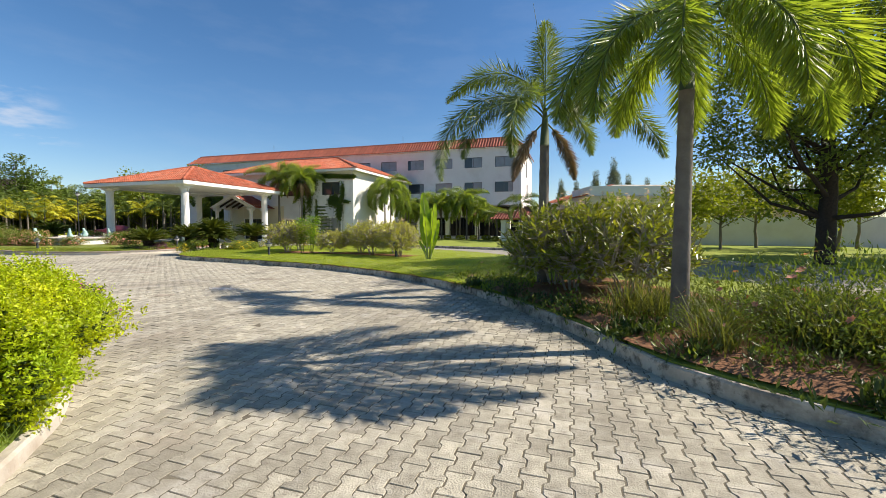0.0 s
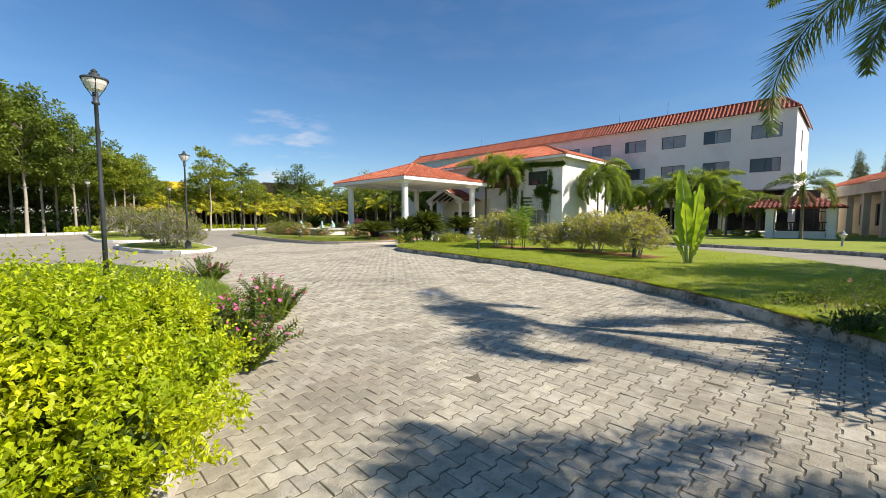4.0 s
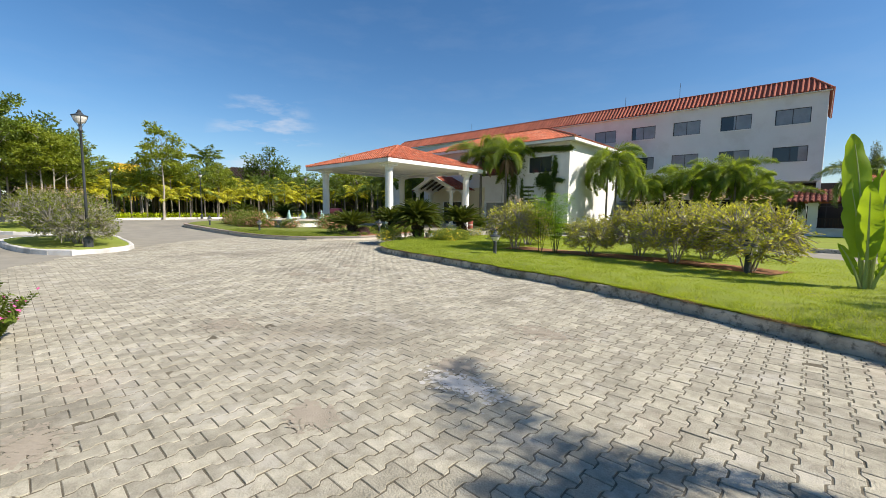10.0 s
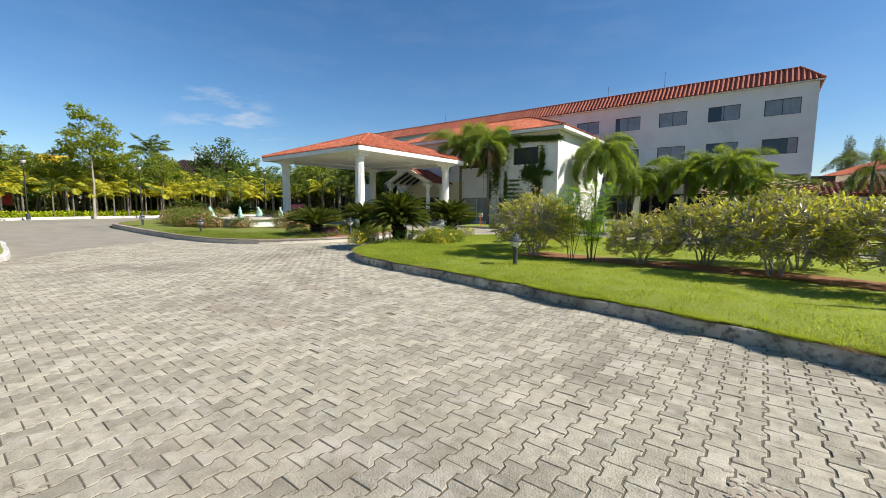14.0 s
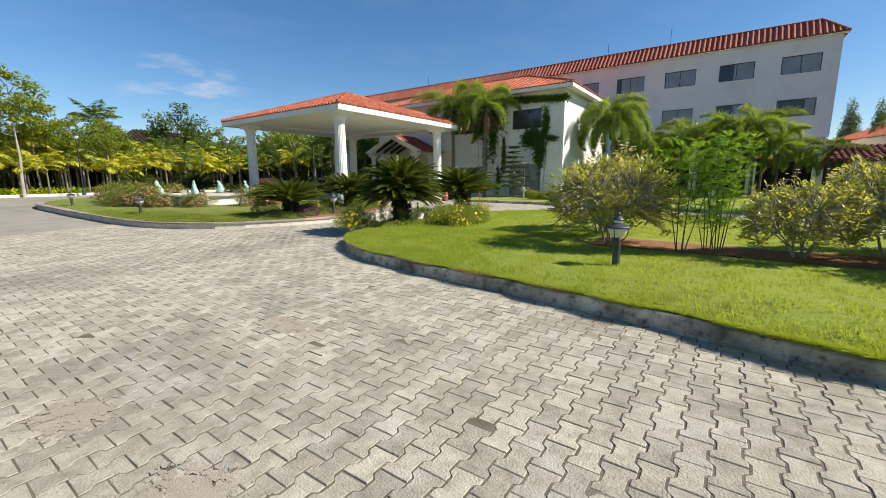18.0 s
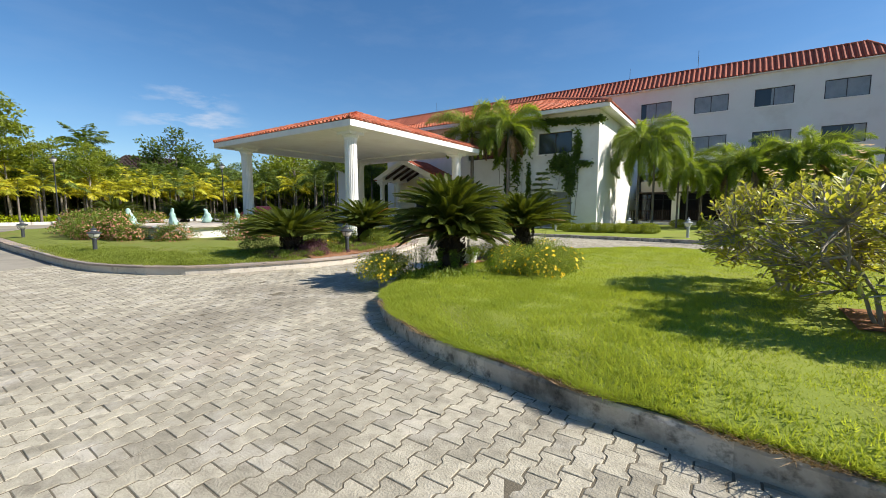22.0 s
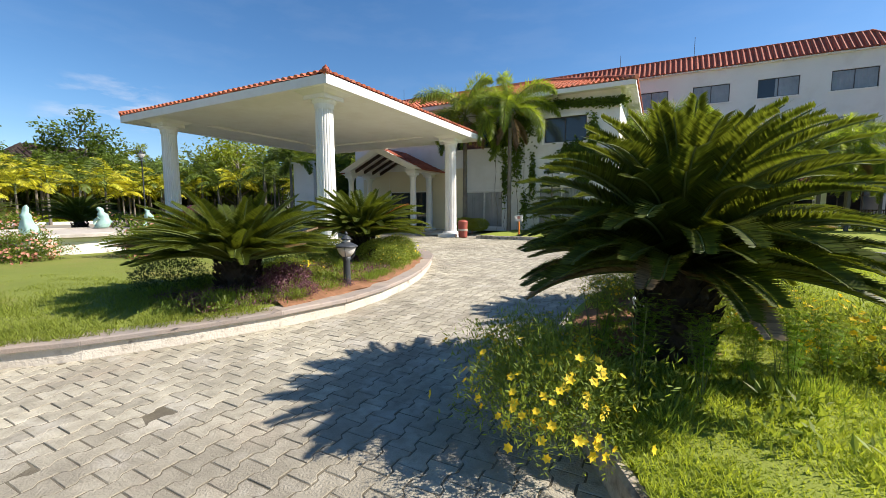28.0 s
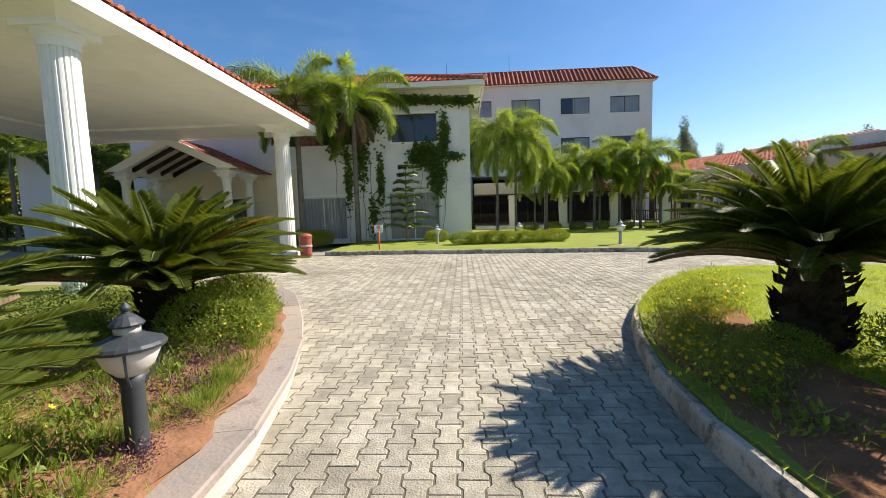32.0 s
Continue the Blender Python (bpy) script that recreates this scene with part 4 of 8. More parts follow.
for c in corners:
    ridge_cap(cap, (c[0], c[1], c[2] + 0.05), (apex[0], apex[1], apex[2] + 0.06), 0.11)
part("ridge", cap, M_TILE, roof)
part("finial", Build().lathe([(0.07, zt), (0.09, zt + 0.06), (0.05, zt + 0.12), (0.05, zt + 0.15), (0.01, zt + 0.19)], 10, (CX1 + 0.02, CY0 - 0.02)), M_TILE_DARK, roof)
for fb in ((CX0, CY0, CX1, CY0 + 0.1), (CX0, CY1 - 0.1, CX1, CY1), (CX0, CY0 + 0.102, CX0 + 0.1, CY1 - 0.102), (CX1 - 0.1, CY0 + 0.102, CX1, CY1 - 0.102)):
    part("fascia", Build().box(fb[0], fb[1], 4.93, fb[2], fb[3], 5.2), M_WHITE, por)
# ceiling: flat margin with a raised coffer in the middle
i0, i1, j0, j1 = CX0 + 2.2, CX1 - 2.2, CY0 + 2.2, CY1 - 2.2
for bx in ((CX0 + 0.1, CY0 + 0.1, CX1 - 0.1, j0), (CX0 + 0.1, j1, CX1 - 0.1, CY1 - 0.1), (CX0 + 0.1, j0, i0, j1), (i1, j0, CX1 - 0.1, j1)):
    part("soffit_board", Build().box(bx[0], bx[1], 4.96, bx[2], bx[3], 5.06), M_WHITE, por)
part("soffit_panel", Build().box(i0, j0, 5.05, i1, j1, 5.12), M_WHITE, por)


def column(parent, x, y, z0, z1, r, plinth=0.3, flutes=20):
    b = Build()
    b.lathe([(r * 1.02, z0 + plinth), (r, z0 + plinth + 0.1), (r * 0.9, z1 - 0.5)], 80, (x, y), flute=flutes, depth=0.075)
    col = part("column", b, M_WHITE, parent)
    c = Build()
    c.lathe([(r * 0.98, z1 - 0.5), (r * 1.0, z1 - 0.46), (r * 1.02, z1 - 0.36), (r * 1.22, z1 - 0.3), (r * 1.25, z1 - 0.24)], 24, (x, y))
    c.box(x - r * 1.4, y - r * 1.4, z1 - 0.24, x + r * 1.4, y + r * 1.4, z1 - 0.12)
    c.add([(x - r * 1.4, y - r * 1.4, z1 - 0.12), (x + r * 1.4, y - r * 1.4, z1 - 0.12), (x + r * 1.4, y + r * 1.4, z1 - 0.12), (x - r * 1.4, y + r * 1.4, z1 - 0.12),
           (x - r * 2.1, y - r * 2.1, z1), (x + r * 2.1, y - r * 2.1, z1), (x + r * 2.1, y + r * 2.1, z1), (x - r * 2.1, y + r * 2.1, z1)],
          [(0, 1, 5, 4), (1, 2, 6, 5), (2, 3, 7, 6), (3, 0, 4, 7), (4, 5, 6, 7)])
    part("capital", c, M_WHITE, col)
    p = Build().lathe([(r * 1.3, z0 + plinth - 0.12), (r * 1.34, z0 + plinth - 0.06), (r * 1.1, z0 + plinth)], 24, (x, y))
    p.box(x - r * 1.6, y - r * 1.6, z0, x + r * 1.6, y + r * 1.6, z0 + plinth - 0.12, chamfer=0.02)
    part("base", p, M_WHITE, col)


for x, y in ((-29.25, 24.55), (-29.3, 33.3), (-37.75, 24.6), (-37.75, 33.3)):
    column(por, x, y, 0.0, 4.96, 0.3)

# gabled portico at the door
pt = thing("entrance_portico", label="small white gabled portico with dark beams at the hotel door", category="portico")
GX, GY0, GY1 = -34.98, 34.9, 37.85
GW, GE, GA = 2.6, 3.6, 5.1
for sx in (-1, 1):
    for y in (GY0 + 0.25, GY0 + 2.1):
        column(pt, GX + sx * (GW - 0.3), y, 0.1, GE, 0.19, plinth=0.25, flutes=0)
for sx in (-1, 1):
    x0 = GX + sx * GW
    gb = Build()
    part("beam", gb.box(min(x0, x0 - sx * 0.6), GY0, GE, max(x0, x0 - sx * 0.6), GY1, GE + 0.3), M_WHITE, pt)

gab = Build()
ov = 0.35
e = GW + ov
prof = [(-e, GE + 0.1), (0, GA), (e, GE + 0.1), (e - 0.75, GE + 0.1), (0, GA - 0.36), (-e + 0.75, GE + 0.1)]
v = [(GX + px, GY0 - 0.12, pz) for px, pz in prof] + [(GX + px, GY0 + 0.12, pz) for px, pz in prof]
gab.add(v, [(0, 1, 4, 5), (1, 2, 3, 4), (11, 10, 7, 6), (10, 9, 8, 7), (0, 6, 7, 1), (1, 7, 8, 2), (5, 4, 10, 11), (4, 3, 9, 10), (2, 8, 9, 3), (0, 5, 11, 6)])
part("gable", gab, M_WHITE, pt)
for i in range(4):
    y = GY0 + 0.3 + i * 0.85
    for sx in (-1, 1):
        rf = Build()
        a, c = np.array([GX + sx * (e - 0.8), y, GE + 0.02]), np.array([GX + sx * 0.03, y, GA - 0.46])
        rf.add([a + [0, 0, 0], a + [0, 0.14, 0], a + [0, 0.14, 0.17], a + [0, 0, 0.17], c, c + [0, 0.14, 0], c + [0, 0.14, 0.17], c + [0, 0, 0.17]],
               [(0, 1, 5, 4), (1, 2, 6, 5), (2, 3, 7, 6), (3, 0, 4, 7), (0, 3, 2, 1), (4, 5, 6, 7)])
        part("rafter", rf, M_DARKWOOD, pt)
cb = Build()
for sx in (-1, 1):
    a, c = np.array([GX + sx * (e - 0.7), 0, GE + 0.22]), np.array([GX, 0, GA - 0.25])
    cb.add([(a[0], GY0 + 0.13, a[2]), (a[0], GY1, a[2]), (c[0], GY1, c[2]), (c[0], GY0 + 0.13, c[2])], [(0, 1, 2, 3)])
part("boarded_ceiling", cb, M_WHITE, pt)
tb = Build()
tiled_slope(tb, (GX + e + 0.1, GY0 + 0.13, GE + 0.02), (GX + e + 0.1, GY1, GE + 0.02), (GX, GY0 + 0.13, GA - 0.06), (GX, GY1, GA - 0.06), pitch=0.25, row=0.36)
tiled_slope(tb, (GX - e - 0.1, GY0 + 0.13, GE + 0.02), (GX - e - 0.1, GY1, GE + 0.02), (GX, GY0 + 0.13, GA - 0.06), (GX, GY1, GA - 0.06), pitch=0.25, row=0.36)
part("roof", tb, M_TILE_DARK, pt, "dark red barrel tiles")
part("step", Build().box(GX - 4.6, GY0 - 0.9, 0.0, GX + 5.2, GY1, 0.1, chamfer=0.015), M_KERB_PALE, pt)
sw = thing("side_wing_wall", label="white garden wall beside the entrance canopy", category="wall")
part("wall", Build().box(-44.4, 37.0, 0.1, -42.4, 37.3, 4.8), M_WALL, sw)
part("coping", Build().box(-44.5, 36.92, 4.802, -42.3, 37.38, 4.92), M_WHITE, sw)

# beige annex with red roof, its long side towards the hotel lawn
ann = thing("annex_building", label="beige annex with wide eaves, pillars and red tile roof", category="building")
AX, AY0, AY1 = -1.6, 40.4, 62.0
am = pose(AX + 2.2, AY1, 0, 0, 0, -90)
ah = [(2.0 + 3.3 * i, 1.0, 3.6 + 3.3 * i, 2.9) for i in range(6)]
ab = Build()
wall_holes(ab, am, AY1 - AY0 - 0.4, 0.0, 4.4, ah)
wall_holes(ab, pose(AX + 2.5, AY0 + 0.4, 0), 20.0, 0.0, 4.4, [(1.5 + 3.2 * i, 1.2, 3.0 + 3.2 * i, 2.8) for i in range(5)])
part("wall", ab, M_BEIGE, ann)
# two added dark sheets imitate unlit rooms behind the annex windows
part("room_shade_sheet", Build().box(AX + 3.2, AY0 + 1.8, 0.1, AX + 3.4, AY1, 4.3).box(AX + 3.5, AY0 + 1.8, 0.1, AX + 22, AY0 + 2.0, 4.3), M_DARK, ann)
for h in ah:
    window(ann, am, *h, M_FRAME, 2, False)
for i in range(5):
    window(ann, pose(AX + 2.5, AY0 + 0.4, 0), 1.5 + 3.2 * i, 1.2, 3.0 + 3.2 * i, 2.8, M_FRAME, 2, False)
part("fascia", Build().box(AX - 0.1, AY0 - 1.2, 3.6, AX + 0.1, AY1, 4.45).box(AX + 0.1, AY0 - 1.2, 3.6, AX + 24, AY0 - 1.0, 4.45), M_BEIGE, ann)
part("canopy", Build().box(AX + 0.12, AY0 - 0.98, 3.66, AX + 2.18, AY1, 3.78).box(AX + 2.2, AY0 - 0.98, 3.66, AX + 24, AY0 + 0.38, 3.78), M_BEIGE, ann)
for i in range(7):
    y = AY0 - 0.9 + 3.3 * i
    part("pillar", Build().box(AX + 0.12, y, -0.1, AX + 0.55, y + 0.42, 3.655), M_BEIGE, ann)
for i in range(1, 7):
    x = AX + 0.12 + 3.2 * i
    part("pillar", Build().box(x, AY0 - 0.9, -0.1, x + 0.42, AY0 - 0.48, 3.655), M_BEIGE, ann)
tb = Build()
tiled_slope(tb, (AX - 0.2, AY1, 4.47), (AX - 0.2, AY0 - 1.3, 4.47), (AX + 4.2, AY1, 5.95), (AX + 4.2, AY0 + 3.1, 5.95), pitch=0.3, row=0.42, radius=0.1)
part("roof", tb, M_TILE, ann, "faded red barrel tiles")
part("roof_end", Build().add([(AX - 0.2, AY0 - 1.3, 4.47), (AX + 24, AY0 - 1.3, 4.47), (AX + 24, AY0 + 3.1, 5.95), (AX + 4.2, AY0 + 3.1, 5.95)], [(0, 1, 2, 3)]), M_KERB_PALE, ann)
part("parapet", Build().box(AX + 0.4, AY0 - 1.15, 4.46, AX + 24, AY0 - 0.95, 5.4).box(AX + 0.4, AY0 - 0.94, 4.46, AX + 0.6, AY0 + 4.4, 5.4), M_WALL, ann)

ann.matrix_basis = pose(-2.6, 52.0, 0, 0, 0, 17) @ pose(1.6, -52.0, 0)


# bare red soil under the planting
def bed_strip(name, line, offs, z, label):
    """A strip of soil along one side of a line, laid just above the turf."""
    ln = smooth_line(line, closed=False, step=0.35)
    t = np.gradient(ln, axis=0)
    nr = np.stack([-t[:, 1], t[:, 0]], 1)
    nr /= np.linalg.norm(nr, axis=1)[:, None]
    b = Build()
    r = np.random.default_rng(len(ln))
    rows = []
    for o, zz in zip(offs, z):
        j = r.normal(0, 0.05, (len(ln), 1)) if 0 < offs.index(o) else 0
        q = ln + nr * (o + j)
        rows.append(np.column_stack([q, np.full(len(ln), zz) + r.uniform(0.004, 0.02, len(ln))]))
    k = len(ln)
    b.add(np.concatenate(rows), [(a * k + i, a * k + i + 1, (a + 1) * k + i + 1, (a + 1) * k + i) for a in range(len(offs) - 1) for i in range(k - 1)])
    single(name, b, M_SOIL, label, "soil", "structure")


bed_strip("soil_1", [(-7.0, 16.2), (-9.0, 16.75), (-11.5, 16.9), (-14.3, 17.0)], [-0.2, -0.5, -1.0, -1.25], [0.304] * 4, "red earth bed under the frangipani shrubs")
bed_strip("soil_2", [(-24.05, 18.3), (-23.98, 18.75), (-23.98, 19.6), (-24.15, 20.8), (-24.5, 22.0), (-25.1, 23.3)], [-0.08, -0.02, 0.2, 0.55, 1.7], [0.19, 0.222, 0.29, 0.33, 0.335], "red earth bed inside the pale kerb")
bed_strip("soil_4", [(-20.5, 18.1), (-20.62, 18.4), (-20.78, 19.3), (-20.76, 20.5), (-20.55, 21.6), (-20.1, 22.7)], [0.0, -0.2, -0.5, -1.0], [0.19, 0.25, 0.304, 0.308], "dark red earth under the sago palms at the island tip")
bed_strip("soil_3", [(3.4, 3.4), (1.25, 5.1), (0.55, 6.4), (-0.4, 7.8), (-1.5, 9.2)], [0.34, 0.0, -0.6, -3.0], [0.225, 0.30, 0.325, 0.325], "red earth and leaf litter under the shrubs")


# ---- plants ----
rng = np.random.default_rng(7)


def unit(v):
    v = np.asarray(v, float)
    return v / (np.linalg.norm(v, axis=-1, keepdims=True) + 1e-9)


def rachis(base, az, elev, length, droop, n, power=1.4):
    """The curved midrib of a frond."""
    s = np.linspace(0, 1, n)
    e = radians(elev) - radians(droop) * s ** power
    step = length / (n - 1)
    dr = np.cos(e) * step
    dz = np.sin(e) * step
    r = np.concatenate([[0], np.cumsum(dr[:-1])])
    z = np.concatenate([[0], np.cumsum(dz[:-1])])
    c, q = math.cos(az), math.sin(az)
    pts = np.column_stack([base[0] + r * c, base[1] + r * q, base[2] + z])
    tan = np.column_stack([np.cos(e) * c, np.cos(e) * q, np.sin(e)])
    side = np.tile([-q, c, 0.0], (n, 1))
    return pts, tan, side, s


def sago(name_at, trunk_h, trunk_r, n_fronds, frond_len, seed, label, low=0.0, dry_az=None, curl=0.0, skirt=1.0, least=20):
    r = np.random.default_rng(seed)
    top = thing("sago_palm", (0, 0, 0), 0, label, "cycad", "sago palms on the islands")
    tb = Build()
    rows = [(trunk_r * 1.0, -0.1), (trunk_r * 1.12, trunk_h * 0.3), (trunk_r, trunk_h * 0.7), (trunk_r * 0.8, trunk_h), (trunk_r * 0.3, trunk_h + 0.12)]
    tb.lathe(rows, 14)
    k = 150
    a = r.uniform(0, 2 * np.pi, k)
    z = r.uniform(0.0, trunk_h, k)
    out = np.column_stack([np.cos(a), np.sin(a), np.zeros(k)])
    tb.leaves(out * trunk_r * 0.95 + np.column_stack([np.zeros((k, 2)), z]), out + [0, 0, 0.9], out + [0, 0, -0.5], r.uniform(0.10, 0.17, k), 0.085, 0.4)
    part("trunk", tb, M_SAGOBARK, top, smooth=False)
    fb, sb, old = Build(), Build(), Build()
    for i in range(n_fronds):
        q = i / n_fronds
        elev = max(84 - (84 - least) * q ** 0.9 + r.uniform(-6, 6) + low * 0.5, least + r.uniform(-7, 6))
        az = i * 2.39996 + r.uniform(-0.15, 0.15)
        L = frond_len * r.uniform(0.9, 1.06) * (0.78 + 0.22 * min(1, q * 3)) * (1 - (1 - skirt) * q)
        n = 112
        pts, tan, side, s = rachis((0.07 * math.cos(az), 0.07 * math.sin(az), trunk_h + 0.12 - 0.14 * q), az, elev, L, curl + r.uniform(34, 52) + 22 * math.sin(min(1, q * 1.2) * math.pi), n, 1.5)
        up = np.cross(side, tan)
        up *= np.sign(up[:, 2:3] + 1e-6)
        keep = s > 0.1
        ll = (0.18 * np.sin(np.clip((s - 0.05) / 0.95, 0, 1) ** 0.55 * np.pi * 0.93) + 0.03) * frond_len / 1.4
        b = old if q > 0.93 and i % 2 else fb
        for sg in (-1, 1):
            D = tan * 0.60 + side * sg * 0.8 + up * 0.34
            b.leaves(pts[keep], D[keep] + r.normal(0, 0.03, (keep.sum(), 3)), (up - side * sg * 0.5)[keep], ll[keep], 0.018 * frond_len / 1.4, 0.0)
        sb.tube(pts[::5], np.linspace(0.014, 0.004, len(pts[::5])), 4, cap=False)
    part("crown", fb, M_SAGO, top, "dark glossy feathered fronds")
    part("midrib", sb, M_STEM, top)
    if old.n:
        part("old_fronds", old, M_DRYPALM, top, "yellowed lower fronds")
    if dry_az is not None:
        db = Build()
        pts, tan, side, s = rachis((0.07 * math.cos(dry_az), 0.07 * math.sin(dry_az), trunk_h + 0.05), dry_az, 42, frond_len * 0.95, 30, 40, 1.3)
        for sg in (-1, 1):
            db.leaves(pts[12:], (tan * 0.9 + side * sg * 0.35)[12:] + r.normal(0, 0.06, (28, 3)), np.cross(side, tan)[12:], 0.13, 0.02, 0.0)
        db.tube(pts[::5], np.linspace(0.012, 0.004, len(pts[::5])), 4, cap=False)
        part("dry_frond", db, M_ORANGELEAF, top, "single dry orange brown frond")
    top.matrix_basis = pose(*name_at)
    return top


def palm(trunk_h, n_fronds, frond_len, seed, label, leaf=None, bushy=True, trunk_r=0.10, leaflets=60, dry=2, group="palms", rows=3, name="foxtail_palm", width=0.036, droop=(55, 100), llen=0.46, lean=0.0, fronds=None, spear=0.0, power=1.5, sag=0.32):
    r = np.random.default_rng(seed)
    top = thing(name, (0, 0, 0), 0, label, "palm tree", group)
    tb = Build()
    z = np.linspace(-0.1, trunk_h, 22)
    rad = trunk_r * (1.25 - 0.35 * (np.clip(z, 0, None) / trunk_h) ** 0.6) + 0.006 * (np.arange(22) % 2)
    tb.tube(np.column_stack([lean * (z / trunk_h) ** 2, 0 * z, z]), rad, 10)
    part("trunk", tb, M_PALMBARK, top, smooth=True)
    sh = 0.55 * frond_len / 1.9
    part("crownshaft", Build().tube([(lean, 0, trunk_h - 0.02), (lean, 0, trunk_h + sh * 0.4), (lean, 0, trunk_h + sh)], [trunk_r * 0.95, trunk_r * 0.8, trunk_r * 0.35], 10), M_SHAFT, top, smooth=True)
    fb, db, sb = Build(), Build(), Build()
    for i in range(n_fronds + dry):
        dead = i >= n_fronds
        q = i / max(1, n_fronds - 1)
        elev = (80 - 62 * q + r.uniform(-7, 7)) if not dead else -35
        az = i * 2.39996 + r.uniform(-0.2, 0.2)
        L = frond_len * r.uniform(0.88, 1.1) * (0.55 if dead else 1.0)
        n = leaflets
        bend = r.uniform(*droop) if not dead else 45
        if fronds and not dead:
            az, elev, L, bend = fronds[i]
            az = radians(az)
        pts, tan, side, s = rachis((lean, 0, trunk_h + sh * (0.95 - 0.3 * min(q, 1))), az, elev, L, bend, n, power)
        up = np.cross(side, tan)
        keep = s > 0.16
        m = keep.sum()
        ll = llen * frond_len / 1.9 * np.clip(np.sin((s - 0.08) / 0.92 * np.pi * 0.86 + 0.25), 0.15, 1)
        b = db if dead else fb
        ll = ll * (0.55 if dead else 1.0)
        for a in (np.linspace(0, 2 * np.pi, 2 * rows, endpoint=False) + 0.4 if bushy else (0.25, np.pi - 0.25)):
            ca, sa = math.cos(a), math.sin(a)
            out = side * ca + up * sa
            D = tan * 0.55 + out * 0.8 + np.array([0, 0, -sag])
            b.leaves(pts[keep], D[keep] + r.normal(0, 0.1, (m, 3)), np.cross(tan, out)[keep] * 0.5 + up[keep] * 0.7 + r.normal(0, 0.25, (m, 3)), ll[keep] * r.uniform(0.8, 1.15, m), width * frond_len / 1.9, 0.1)
        sb.tube(pts[::6], np.linspace(0.022, 0.006, len(pts[::6])), 5, cap=False)
    if spear:
        sb.tube([(lean, 0, trunk_h + sh), (lean - 0.08, 0, trunk_h + sh + spear * 0.5), (lean - 0.3, 0, trunk_h + sh + spear)], [0.02, 0.014, 0.003], 5, cap=False)
    part("crown", fb, leaf or M_PALM, top)
    part("midrib", sb, M_STEM, top)
    if dry:
        part("dry_fronds", db, M_DRYPALM, top, "hanging dry grey brown fronds")
    return top


def branches(start, r, levels, length, radius, spread, split=(2, 3), up=0.35):
    """Forked twigs: a list of (a, b, r0, r1) and the tips."""
    segs, tips = [], []
    todo = [(np.asarray(start, float), unit(np.array([r.normal(0, 0.25), r.normal(0, 0.25), 1.0])), 0)]
    while todo:
        p, d, lv = todo.pop()
        L = length * (0.78 ** lv) * r.uniform(0.75, 1.2)
        q = p + d * L
        segs.append((p, q, radius * 0.68 ** lv, radius * 0.68 ** (lv + 1)))
        if lv + 1 >= levels:
            tips.append((q, d))
            continue
        k = r.integers(split[0], split[1] + 1)
        a0 = r.uniform(0, 2 * np.pi)
        for i in range(k):
            a = a0 + 2 * np.pi * i / k + r.uniform(-0.4, 0.4)
            nd = d + spread * np.array([math.cos(a), math.sin(a), r.uniform(-0.3, 0.3)]) + [0, 0, up * 0.3]
            todo.append((q, unit(nd), lv + 1))
    return segs, tips


def stems(segs, sides=5):
    b = Build()
    for p, q, r0, r1 in segs:
        mid = (p + q) / 2 + rng.normal(0, 0.02, 3) * np.linalg.norm(q - p)
        b.tube([p, mid, q], [r0, (r0 + r1) / 2, r1], sides, cap=False)
    return b


